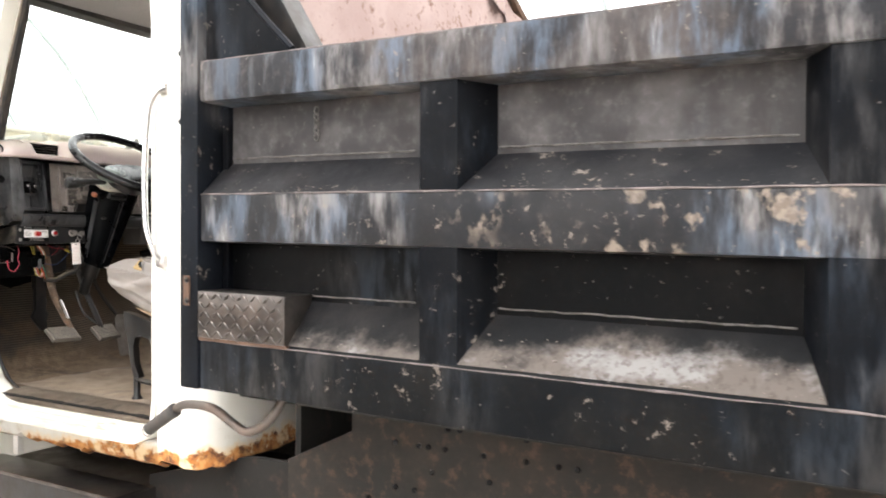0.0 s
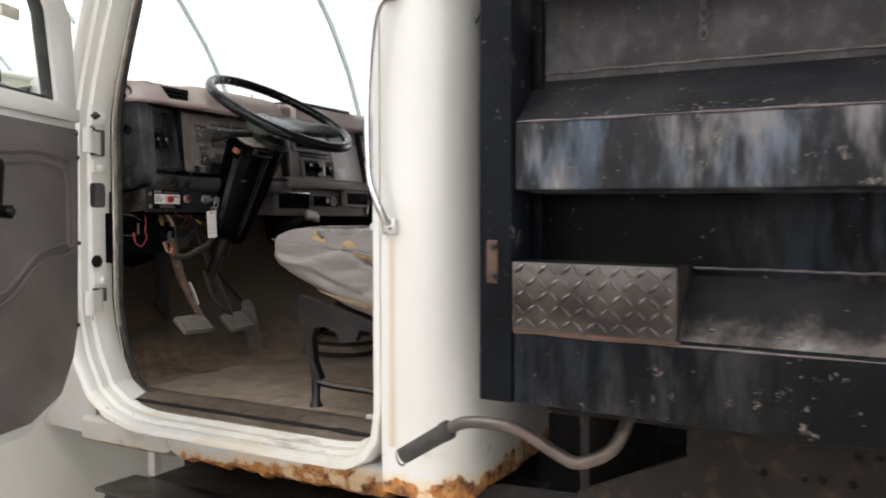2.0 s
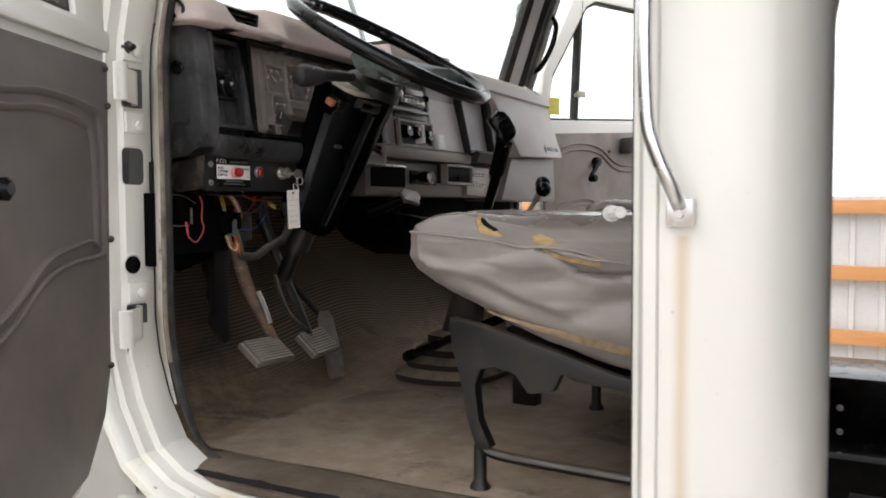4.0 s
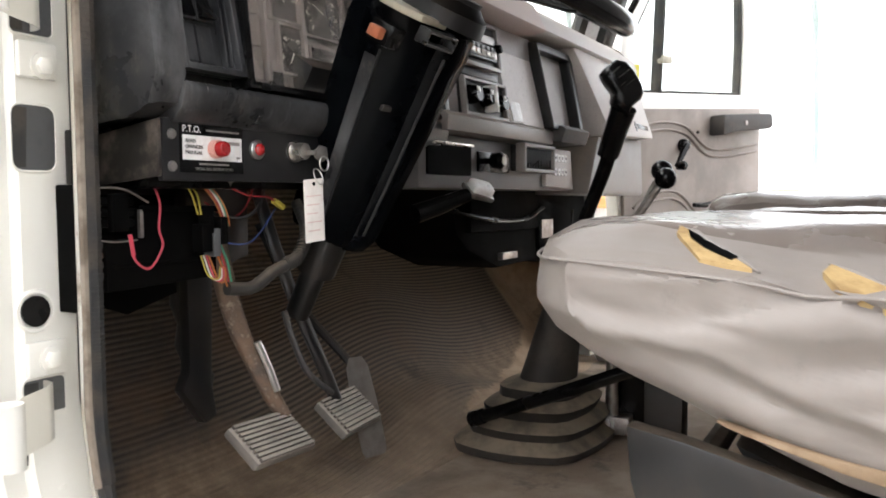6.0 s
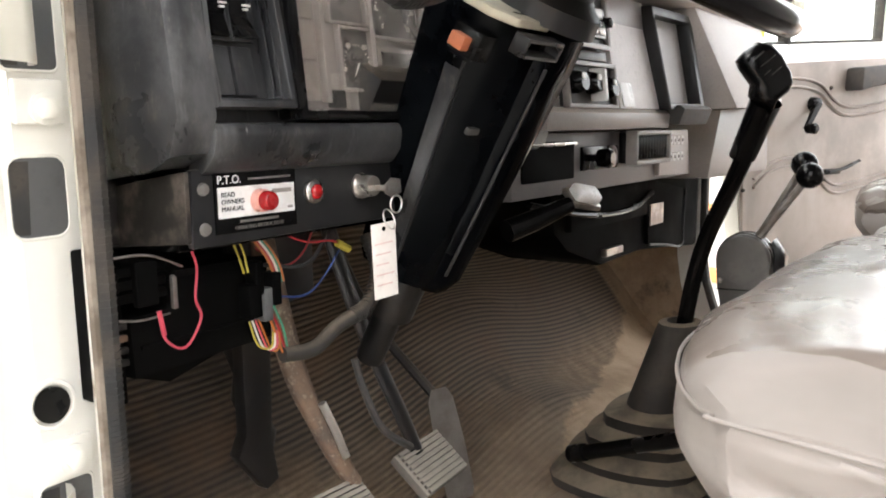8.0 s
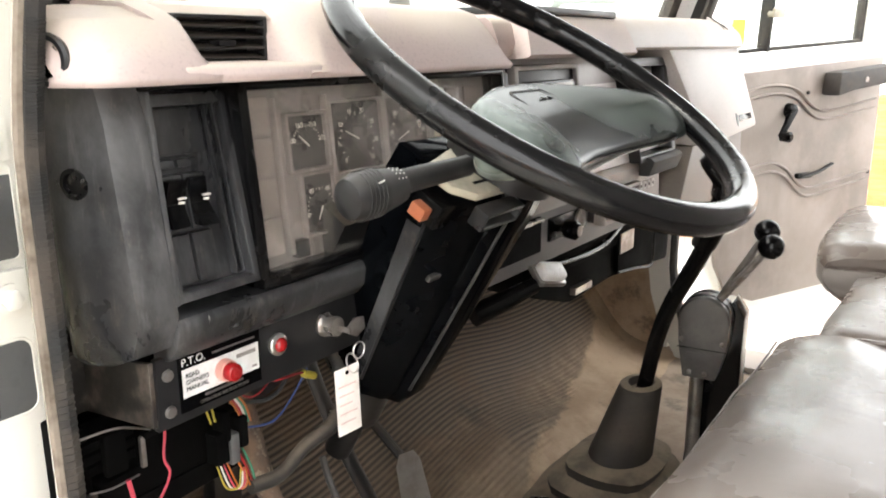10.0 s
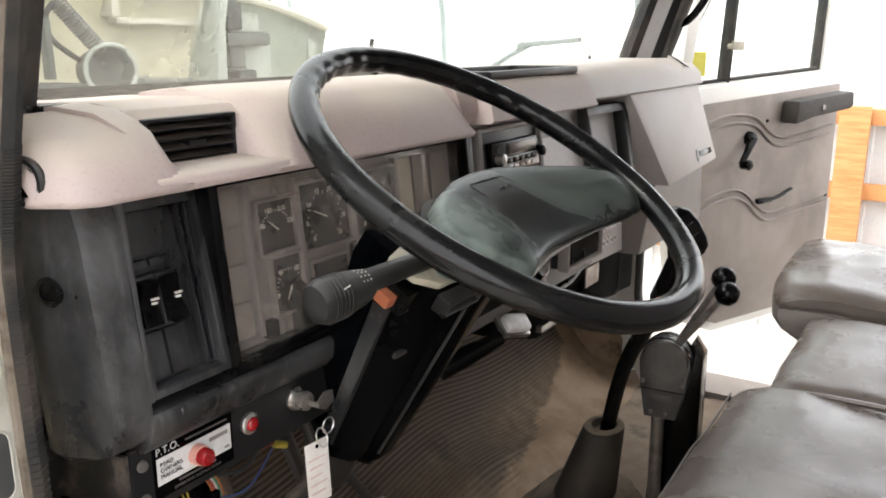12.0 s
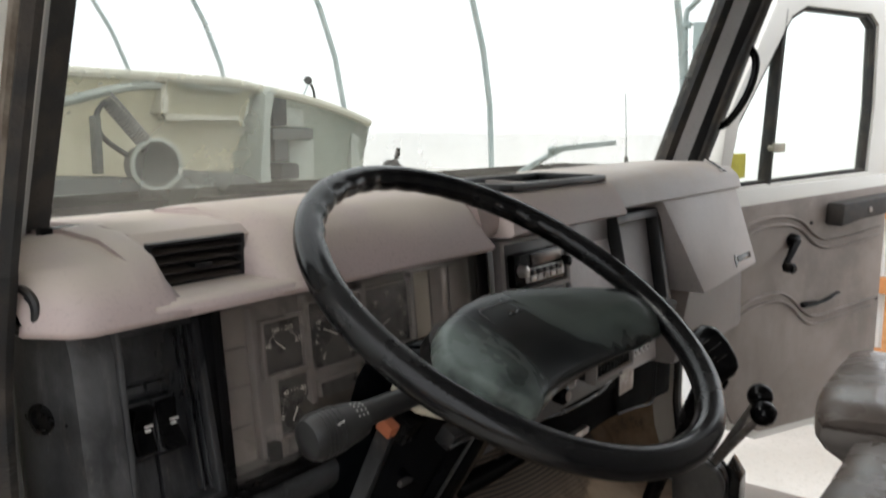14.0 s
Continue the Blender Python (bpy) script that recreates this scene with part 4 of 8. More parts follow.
SECTION = [(1.534, 0.05), (1.527, 0.045), (1.527, 0.03), (1.537, 0.022), (1.556, 0.022), (1.562, 0.012), (1.585, 0.012), (1.59, 0.0), (1.652, 0.0), (1.655, 0.003), (1.655, 0.06)]
cab_part("door_surround", ring_sweep(SECTION, above=1.1), M_WHITE, "stepped white door surround")
cab_part("door_sill", ring_sweep(SECTION, below=1.1), M_SILL, "scuffed, rusting door sill")
SEAL_SEC = [(1.668 + 0.014 * math.cos(a), -0.014 + 0.011 * math.sin(a)) for a in (i * math.pi / 4 for i in range(8))]
def seal_line(x_off, y_off):
    """The seal stands off the front jamb on a flange and lies flat along the sill."""
    pts = []
    for i, (y, z) in enumerate(RING):
        f = min(1.0, max(0.0, (z - 1.05) / 0.13)) if y > 2.28 else 0.0
        pts.append(Vector((1.668 + (x_off - 1.668) * f, y - 0.012 * (1 - f) * (1 if y > 2.28 else -1) - y_off * f, max(z, 1.04) + (0.012 if z < 1.045 else 0))))
    return pts


line = seal_line(1.606, 0.09)
cab_part("door_seal", tube(line[:15], [0.0105] * 10 + [0.009, 0.0075, 0.006, 0.005, 0.004], 8, steps=2, flat=0.9), M_SEAL, "perished black rubber door seal")
cab_part("seal_lip", tube([p + Vector((-0.0085, -0.001, 0)) for p in line[:11]], [0.0046 + 0.0004 * (i % 2) for i in range(11)], 8, steps=8), M_SEALDUST, "brown dusty lip of the door seal")
k = bmesh.new()
for a_, c_ in zip(smooth_line(line[4:11], 30), smooth_line(line[4:11], 30)[1:]):
    turned([(0, 0.0108), (0.0012, 0.0108)], a_, c_ - a_, 8, k)
tagged(cab_part("seal_ribs", k, M_SEAL), kind="stuff")
EDGE = 1.593  # where the floor rubber ends on the sill
k = bmesh.new()
loft([[Vector((EDGE + 0.006 * noise.noise(Vector((5, y * 13, 0))), y, 1.037)), Vector((EDGE + 0.003 + 0.008 * noise.noise(Vector((0, y * 13, 0))), y, 1.048)), Vector((EDGE + 0.02, y, 1.056 + 0.004 * noise.noise(Vector((1, y * 20, 0))))), Vector((1.66, y, 1.064 + 0.003 * noise.noise(Vector((4, y * 15, 0))))), Vector((1.72, y, FLOOR - 0.004))] for y in [1.83 + 0.02 * i for i in range(42)]], k)
cab_part("sill_mat_edge", k, M_FLOOR, "frayed edge of the floor rubber over the sill", solid=0.003)
k = loft([[Vector((1.597, a.y + 0.006, a.z)), Vector((1.6, a.y + 0.016, a.z)), Vector((1.655, max(a.y + 0.03, b_[0] - 0.001), a.z))] for a, b_ in zip(line[:12], RING)])
cab_part("seal_flange", k, M_SILL, "rust-stained flange behind the seal", solid=0.002)
cab_part("door_surround", ring_sweep(SECTION, True), M_WHITE)
cab_part("door_seal", ring_sweep(SEAL_SEC, True), M_SEAL)
cab_part("pillar_trim", box(1.657, 1.72, 1.75, 1.834, 1.09, 2.36, 0.01), M_SEAL, "dark pillar trim and seal")
# sill, rusted through at its lower edge
k = bmesh.new()
rows = []
for i in range(70):
    y = 1.752 + (2.74 - 1.752) * i / 69
    tuck = 0.005 * max(0.0, 1 - (y - 1.752) / 0.06)
    rag = 0.014 * noise.noise(Vector((0, y * 24, 0))) + 0.008 * noise.noise(Vector((3, y * 70, 0))) if y < 2.42 else 0.0
    rows.append([Vector((x + tuck, y, z)) for x, z in ((1.60, 1.02), (1.575, 1.019), (1.56, 1.011), (1.54, 1.01), (1.528, 1.0), (1.526, 0.985), (1.53, 0.952 + rag), (1.56, 0.936 + rag), (1.66, 0.945))])
loft(rows, k)
cab_part("rocker_panel", k, M_ROCKER, "rocker panel with rust along its edge", solid=-0.003)
cab_part("rocker_panel", box(3.42, 3.49, 1.85, 2.72, 0.97, 1.05, 0.01), M_WHITE)
# cowl side ahead of the door, and splash panel under it
k = bmesh.new()
rows = []
for i in range(12):
    z = 0.96 + (1.95 - 0.96) * i / 11
    y0 = 2.776 if z > 1.3 else 2.696 + 0.08 * max(0, (z - 1.0) / 0.3)
    rows.append([Vector((1.556, y0 + 0.012, z)), Vector((1.548, y0 + 0.02, z)), Vector((1.545, y0 + 0.05, z)), Vector((1.56, 2.95, z)), Vector((1.60, 3.05, z))])
loft(rows, k)
cab_part("cowl_side", k, M_WHITE, solid=-0.004)
cab_part("cowl_side", box(3.43, 3.48, 2.78, 3.05, 0.96, 1.93, 0.01), M_WHITE)
k = bmesh.new()
rows = []
for i in range(14):
    x = 1.2 + 0.9 * i / 13
    bulge = 0.06 * math.sin(min(1, (x - 1.2) / 0.35) * math.pi / 2)
    rows.append([Vector((x, 3.02 - bulge + 0.35 * max(0, z - 0.9) ** 2 - 0.06 * math.sin(x * 9) * (1.1 - z), z)) for z in (0.4, 0.6, 0.75, 0.9, 1.0, 1.1, 1.16)])
loft(rows, k)
cab_part("splash_panel", k, M_WHITE, "curved white splash panel behind the wheel", solid=0.004)
# jamb fittings
JY = 2.766


def jamb_rect(name, x0, x1, z0, z1, mat, d0=0.0, d1=-0.004, r=0.006, label=""):
    return cab_part(name, box(x0, x1, JY + d1, JY + d0, z0, z1, r), mat, label)


def jamb_pocket(name, x0, x1, z0, z1, r=0.012):
    """A pressed opening with round corners and a rolled lip; a dim plate paints its inner shade."""
    pts = []
    for cx, cz, a0 in ((x1 - r, z1 - r, 0), (x0 + r, z1 - r, 90), (x0 + r, z0 + r, 180), (x1 - r, z0 + r, 270)):
        pts += [(cx + r * math.cos(radians(a0 + a)), cz + r * math.sin(radians(a0 + a))) for a in (0, 30, 60, 90)]
    ob = cab_part(name, prism(pts, 1, JY - 0.001, JY + 0.002), M_DIMGREY)
    part("lip", tube([(x, JY - 0.0005, z) for x, z in pts], 0.0016, 6, closed=True, steps=1), M_WHITE, ob)
    part("inner_web", prism([(x0 + 0.002, z0 + 0.004), (x0 + (x1 - x0) * 0.3, z0 + 0.004), (x0 + (x1 - x0) * 0.36, z1 - 0.004), (x0 + 0.002, z1 - 0.004)], 1, JY - 0.0016, JY - 0.001), M_SEAL, ob)
    return ob


jamb_pocket("jamb_slot", 1.582, 1.634, 1.574, 1.645)
cab_part("jamb_hole", turned([(0, 0.0165), (0.003, 0.0165)], (1.602, JY - 0.0005, 1.425), (0, -1, 0), 20), M_GLOSS)
cab_part("jamb_ring", tube([(1.602 + 0.021 * math.cos(a), JY - 0.001, 1.425 + 0.021 * math.sin(a)) for a in (i * math.pi / 8 for i in range(16))], 0.003, 6, closed=True, steps=1), M_WHITE)
for zc, lo, hi in ((1.752, 0.035, 0.05), (1.32, 0.063, 0.032)):
    jamb_pocket("hinge_pocket", 1.584, 1.635, zc - lo, zc + hi, 0.007)
    H = jamb_rect("hinge_plate", 1.588, 1.634, zc + hi + 0.002, zc + hi + 0.04, M_WHITE, 0.0, -0.008, 0.003)
    part("bolt", bolt((1.614, JY - 0.008, zc + hi + 0.02), (0, -1, 0), 0.0095), M_WHITE, H)
    H = jamb_rect("hinge_plate", 1.59, 1.634, zc - lo - 0.045, zc - lo - 0.007, M_WHITE, 0.0, -0.008, 0.003)
    part("bolt", bolt((1.616, JY - 0.008, zc - lo - 0.032), (0, -1, 0), 0.0095), M_WHITE, H)
    k = loft([[Vector((x, y, z)) for x, y in ((1.606, 2.773), (1.61, 2.759), (1.606, 2.745), (1.59, 2.732), (1.55, 2.712), (1.525, 2.692))] for z in (zc - 0.031, zc + 0.029)])
    strap = cab_part("hinge_strap", k, M_WHITE, solid=0.008)
    part("knuckle", turned([(-0.034, 0.008), (-0.033, 0.0125), (0.031, 0.0125), (0.032, 0.008)], (1.522, 2.689, zc), (0, 0, 1), 14), M_WHITE, strap)
cab_part("door_switch", turned([(0, 0.013), (0.006, 0.012), (0.01, 0.006), (0.02, 0.005)], (1.6, JY - 0.002, 1.828), (0, -1, 0), 14), M_RUBBER, "black door light switch")
# roof, windscreen surround, floor, toe board, firewall
k = bmesh.new()
rows = []
for i in range(15):
    u = i / 14
    x = 1.53 + 1.96 * u
    edge = min(u, 1 - u)
    up = 0.07 * (1 - (1 - min(1, edge / 0.2)) ** 2)
    rows.append([Vector((x, y, ROOF - dz + up)) for y, dz in ((1.56 + 0.1 * u, 0.05), (1.62 + 0.1 * u, 0.0), (2.0, -0.01), (2.4, 0.0), (2.52, 0.02), (2.6, 0.07))])
loft(rows, k)
cab_part("roof", k, M_WHITE, solid=0.02)
# roof lining out of view, added to set the fill light inside
k = loft([[Vector((x, y, 2.47 - dz)) for y, dz in ((1.66, 0.04), (1.9, 0.0), (2.35, 0.0), (2.56, 0.05))] for x in (1.61, 1.75, 2.1, 2.5, 2.9, 3.2, 3.41)])
cab_part("headliner", k, M_TRAYBACK, solid=0.008)


def bow(x, amount=0.04):
    return amount * (1 - ((x - 2.51) / 0.9) ** 2)


XS = [1.66 + 1.7 * i / 20 for i in range(21)]
k = loft([[Vector((x, 2.60 + bow(x) + dy, z)) for dy, z in ((0.0, 2.40), (-0.04, 2.41), (-0.06, 2.5), (0.0, 2.53), (0.03, 2.44))] for x in XS], None, True, True)
cab_part("windscreen_header", k, M_IRON, "dark header over the windscreen")
for side in (0, 1):
    f = (lambda x: 5.02 - x) if side else (lambda x: x)
    pts = [(1.93, 2.802), (2.08, 2.75), (2.2, 2.708), (2.32, 2.666), (2.45, 2.62)]
    k = loft([[Vector((f(x), y + dy, z)) for x, dy in ((1.60, -0.06), (1.60, 0.0), (1.64, 0.03), (1.70, 0.03), (1.695, -0.01), (1.665, -0.06))] for z, y in pts], None, True, True)
    cab_part("windscreen_pillar", k, M_TRAYBACK if side else M_WHITE)
    k = loft([[Vector((f(x), y + dy, z)) for x, dy in ((1.688, -0.014), (1.688, 0.034), (1.71, 0.03), (1.722, -0.002))] for z, y in pts], None, True, True)
    cab_part("windscreen_seal", k, M_SEAL)
    if side:
        k = loft([[Vector((f(x), y + dy, z)) for x, dy in ((1.678, -0.046), (1.662, -0.072), (1.598, -0.072), (1.598, -0.03), (1.66, -0.03))] for z, y in pts], None, True, True)
        cab_part("pillar_trim", k, M_BLACK, "black trim strip on the pillar")
ws = cab_part("windscreen", loft([[Vector((x, 2.818 + bow(x) - 0.191 * s, 1.914 + 0.516 * s)) for x in XS] for s in (0, 0.25, 0.5, 0.75, 1)]), M_GLASS, "dusty curved windscreen, reflected haze painted into its film")
ws.visible_shadow = False
cab_part("windscreen_seal", tube([(x, 2.816 + bow(x), 1.922) for x in XS], 0.011, 8, steps=1), M_SEAL)
cab_part("floor_pan", prism([(1.6, 1.66), (3.44, 1.79), (3.44, 2.86), (1.6, 2.86)], 2, 1.0, FLOOR - 0.006, 0.0), M_FRAME)
k = loft([[Vector((x, y, z)) for y, z in ((2.84, FLOOR - 0.004), (2.9, 1.085), (3.08, 1.28), (3.16, 1.42), (3.17, 1.93), (3.0, 1.93))] for x in (1.58, 1.9, 2.3, 2.7, 3.1, 3.46)])
cab_part("firewall", k, M_IRON, solid=0.01)
cab_part("cowl_top", loft([[Vector((x, y + bow(x), z)) for y, z in ((2.8, 1.908), (2.95, 1.9), (3.1, 1.86), (3.14, 1.78))] for x in XS]), M_WHITE, solid=0.004)
for x0, x1 in ((1.69, 1.696), (3.4, 3.41)):
    k = prism([(2.81, 1.07), (2.9, 1.07), (3.17, 1.4), (3.17, 1.92), (2.81, 1.92)], 0, x0, x1, 0.0)
    cab_part("kick_panel", k, M_IRON if x0 < 2 else M_MAT)
# grab handle on the rear corner
GH = cab_part("grab_handle", tube([(1.522, 1.72, 2.0), (1.505, 1.731, 1.99), (1.498, 1.751, 1.955), (1.497, 1.763, 1.89), (1.497, 1.772, 1.76), (1.497, 1.769, 1.64), (1.497, 1.759, 1.595), (1.503, 1.739, 1.545), (1.518, 1.736, 1.53)], 0.0085, 12), M_CHROME, "pitted chrome grab handle")
for z in (2.003, 1.522):
    k = box(1.517, 1.531, 1.719, 1.752, z - 0.017, z + 0.017, 0.004)
    bolt((1.517, 1.735, z - 0.002), (-1, 0, 0), 0.006, 0.006, k)
    part("foot", k, M_CHROME, GH)
# step box under the door
STEPB = thing("battery_step", (1.7, 2.2, 0.4), "black dented steel step box under the door", "step")
part("body", wobble(box(1.5, 2.0, 1.92, 2.62, 0.35, 0.83, 0.012), 0.006, 9), M_IRON, STEPB)
part("tread", box(1.49, 1.62, 1.9, 2.64, 0.83, 0.842, 0.004), M_PLATE, STEPB)
part("bracket", box(1.63, 1.655, 2.575, 2.6, 0.842, 0.95, 0.003), M_WHITE, STEPB, "white bracket")
part("bracket", box(1.9, 2.05, 2.0, 2.1, 0.3, 0.7, 0.003), M_FRAME, STEPB)
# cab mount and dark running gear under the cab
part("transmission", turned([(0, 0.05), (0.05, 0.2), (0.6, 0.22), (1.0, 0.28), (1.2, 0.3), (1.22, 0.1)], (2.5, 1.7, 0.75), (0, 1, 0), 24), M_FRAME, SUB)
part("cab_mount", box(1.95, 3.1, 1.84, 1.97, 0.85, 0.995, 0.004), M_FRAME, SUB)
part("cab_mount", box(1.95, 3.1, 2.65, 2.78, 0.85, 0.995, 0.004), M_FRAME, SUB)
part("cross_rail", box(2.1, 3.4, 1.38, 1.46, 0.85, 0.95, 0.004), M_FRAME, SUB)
for x in (1.35, 3.2):
    part("tyre", turned([(0, 0.3), (0.02, 0.48), (0.06, 0.52), (0.24, 0.52), (0.28, 0.48), (0.3, 0.3)], (x, 3.75, 0.52), (1, 0, 0), 32), M_RUBBER, SUB)
part("axle", tube([(1.6, 3.75, 0.5), (2.5, 3.75, 0.45), (3.3, 3.75, 0.5)], 0.06, 10), M_FRAME, SUB)
part("engine", wobble(box(2.1, 2.9, 3.2, 4.0, 0.6, 1.55, 0.05), 0.03, 5), M_FRAME, SUB)
part("front_beam", box(1.4, 3.6, 4.0, 4.12, 0.5, 0.72, 0.01), M_FRAME, SUB)

# ---- tilted hood ahead of the windscreen ----
HOOD = thing("tilted_hood", (2.5, 4.2, 0.7), "hood tilted forward, pale fibreglass underside with ducts", "truck hood")
HY = 4.2


HX = 2.5  # middle of the hood
HOOD_TOP = [(0.0, 2.19), (0.3, 2.191), (0.58, 2.187), (0.7, 2.172), (0.88, 2.15), (1.11, 2.106), (1.29, 2.055)]


def hood_top(x):
    d = abs(x - HX)
    for (a, p), (c, q) in zip(HOOD_TOP, HOOD_TOP[1:]):
        if d <= c:
            return p + (q - p) * (d - a) / (c - a)
    return HOOD_TOP[-1][1]


def hood_skin(x0, x1, depth, inset=0.0, nx=14, nz=12):
    """The hollow underside between two x, curling towards the cab at its top."""
    rows = []
    for j in range(nz + 1):
        v = j / nz
        curl = depth * (1 - v ** 6)
        rows.append([Vector((x, HY + curl + 0.012 * noise.noise(Vector((x * 4, v * 3, 1))), 0.7 + (hood_top(x) - inset - 0.7) * v)) for x in (x0 + (x1 - x0) * i / nx for i in range(nx + 1))])
    return loft(rows)


part("centre_skin", hood_skin(HX - 0.69, HX + 0.69, 0.14), M_HOOD, HOOD, solid=0.02)
for side in (-1, 1):
    part("fender_skin", hood_skin(HX + side * 0.685, HX + side * 1.29, 0.07), M_HOODGREY, HOOD, solid=0.02)
    arch_ = [(1.29, 2.055), (1.275, 2.01), (1.24, 1.966), (1.245, 1.93), (1.275, 1.876), (1.31, 1.8), (1.33, 1.5), (1.2, 1.5), (1.2, 2.06)]
    part("fender_edge", prism([(HX + side * p, q) for p, q in arch_], 1, HY + 0.02, HY + 0.07, 0.006), M_HOODGREY, HOOD)
    part("top_lip", tube([(HX + side * d, HY - 0.01, hood_top(HX + d) - 0.012) for d in (0.02, 0.2, 0.4, 0.58, 0.7, 0.9, 1.1, 1.27)], 0.016, 8, steps=2), M_HOOD, HOOD)
    part("divider", prism([(HX + side * p, q) for p, q in ((0.675, 1.5), (0.675, 1.88), (0.69, 2.0), (0.705, 2.14), (0.735, 2.168), (0.75, 2.15), (0.725, 2.05), (0.72, 1.9), (0.73, 1.5))], 1, HY - 0.05, HY + 0.12, 0.008), M_HOODGREY, HOOD)
part("upper_rib", tube([(HX - 0.34, HY + 0.0, 2.155), (HX - 0.1, HY - 0.01, 2.1), (HX + 0.0, HY - 0.02, 2.095), (HX + 0.11, HY - 0.02, 2.122), (HX + 0.22, HY - 0.01, 2.146), (HX + 0.33, HY + 0.0, 2.156)], 0.014, 8), M_HOODGREY, HOOD)
part("stiffener", box(HX + 0.33, HX + 0.36, HY - 0.005, HY + 0.14, 2.07, 2.165, 0.008), M_HOOD, HOOD)
part("stiffener", box(HX + 0.36, HX + 0.66, HY + 0.02, HY + 0.15, 2.05, 2.07, 0.006), M_HOOD, HOOD)
part("stiffener", prism([(HX + 0.4, 2.155), (HX + 0.63, 2.14), (HX + 0.65, 2.165), (HX + 0.4, 2.175)], 1, HY - 0.01, HY + 0.1, 0.006), M_HOODGREY, HOOD)
for x0, x1 in ((HX - 0.67, HX + 0.3), (HX + 0.3, HX + 0.67)):
    hump = [(x0, 1.4), (x1, 1.4), (x1, 1.84), (x1 - 0.03, 1.865), (x1 - 0.1, 1.885), (x1 - 0.25, 1.892), (x0 + 0.1, 1.9), (x0, 1.89)]
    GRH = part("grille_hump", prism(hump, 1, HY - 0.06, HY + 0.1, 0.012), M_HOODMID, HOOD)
    part("hump_edge", tube([(x0 + 0.05, HY - 0.065, 1.842), (x1 - 0.2, HY - 0.065, 1.835), (x1 - 0.1, HY - 0.065, 1.822), (x1 - 0.07, HY - 0.065, 1.76)], 0.012, 6), M_HOODGREY, GRH)
BOWL = part("air_intake", turned([(0, 0.06), (0.05, 0.068), (0.1, 0.074), (0.105, 0.066), (0.06, 0.055), (0.05, 0.0)], (2.775, HY + 0.02, 1.915), (-0.2, -1, 0.05), 26), M_HOODMID, HOOD, "dark round air intake mouth")
part("mouth_rim", tube([Vector((2.753, HY - 0.082, 1.92)) + 0.072 * Vector((math.cos(a), -0.2 * math.cos(a), math.sin(a))) for a in (i * math.pi / 12 for i in range(24))], 0.007, 8, closed=True, steps=1), M_HOODGREY, BOWL)
part("intake_foot", box(2.745, 2.775, HY - 0.08, HY - 0.05, 1.78, 1.85, 0.006), M_HOODDARK, BOWL)
# coil duct: a spring of wire from the rib down to the intake
a0, a1 = Vector((2.628, HY - 0.04, 2.11)), Vector((2.742, HY - 0.06, 1.972))
ax = (a1 - a0).normalized()
uu = ax.cross((0, 1, 0)).normalized()
ww = ax.cross(uu)
k = tube([a0 + (a1 - a0) * (i / 180) + 0.022 * (math.cos(i * 0.62) * uu + math.sin(i * 0.62) * ww) for i in range(181)], 0.0034, 5, steps=0)
part("coil_duct", k, M_WHITEDUCT, HOOD, "pale ribbed coil hose")
part("hook_arm", tube([(2.612, HY - 0.06, 2.1), (2.59, HY - 0.06, 2.075), (2.584, HY - 0.06, 2.05), (2.59, HY - 0.06, 2.015), (2.61, HY - 0.06, 1.992), (2.64, HY - 0.06, 1.97), (2.672, HY - 0.06, 1.95)], 0.008, 8), M_HOODDARK, HOOD)
part("hook_stay", box(2.572, 2.592, HY - 0.07, HY - 0.04, 1.9, 2.06, 0.004), M_HOODMID, HOOD)
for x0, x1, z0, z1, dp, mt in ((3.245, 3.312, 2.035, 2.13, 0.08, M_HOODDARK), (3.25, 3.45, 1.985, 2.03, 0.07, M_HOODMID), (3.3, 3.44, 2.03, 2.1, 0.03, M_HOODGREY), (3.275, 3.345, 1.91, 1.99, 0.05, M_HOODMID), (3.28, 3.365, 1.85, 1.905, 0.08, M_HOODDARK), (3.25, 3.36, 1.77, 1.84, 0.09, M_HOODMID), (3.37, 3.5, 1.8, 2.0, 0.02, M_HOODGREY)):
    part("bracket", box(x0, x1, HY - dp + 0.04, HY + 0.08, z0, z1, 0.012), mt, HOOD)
part("hinge_foot", box(1.6, 3.4, HY - 0.08, HY + 0.08, 0.55, 0.75, 0.01), M_FRAME, HOOD)
STUB = part("mirror_stub", tube([(3.487, HY, 2.12), (3.478, HY, 2.165), (3.46, HY, 2.195)], 0.005, 6), M_HOODDARK, HOOD)
part("stub_head", ball((3.452, HY, 2.2), 0.016, None, (1.2, 0.6, 0.9), 10), M_HOODDARK, STUB)
part("stub_stay", tube([(3.456, HY, 2.19), (3.44, HY, 2.165), (3.42, HY, 2.13)], 0.003, 6), M_POLE, STUB)
# wiper arms on the cowl
WIP = thing("wiper", (2.95, 2.95, 1.93), "windscreen wiper resting on the cowl", "wiper")
part("blade", box(-0.16, 0.16, -0.006, 0.006, 0, 0.012, 0.003, m=pose(2.99, 2.862, 1.985, 0, -2, 0)), M_POLE, WIP)
part("arm", tube([(2.72, 2.87, 1.94), (2.8, 2.865, 1.965), (2.9, 2.862, 1.99)], 0.006, 6), M_POLE, WIP)
WIP = thing("wiper", (2.27, 2.96, 1.93), "windscreen wiper pivot with a washer nozzle", "wiper")
part("pivot", turned([(0, 0.02), (0.03, 0.017), (0.04, 0.008)], (2.315, 2.862, 1.94), (0, 0, 1), 12), M_GLOSS, WIP)
part("nozzle", tube([(2.32, 2.862, 1.97), (2.328, 2.862, 1.985), (2.332, 2.862, 1.997)], 0.004, 6), M_GLOSS, WIP)

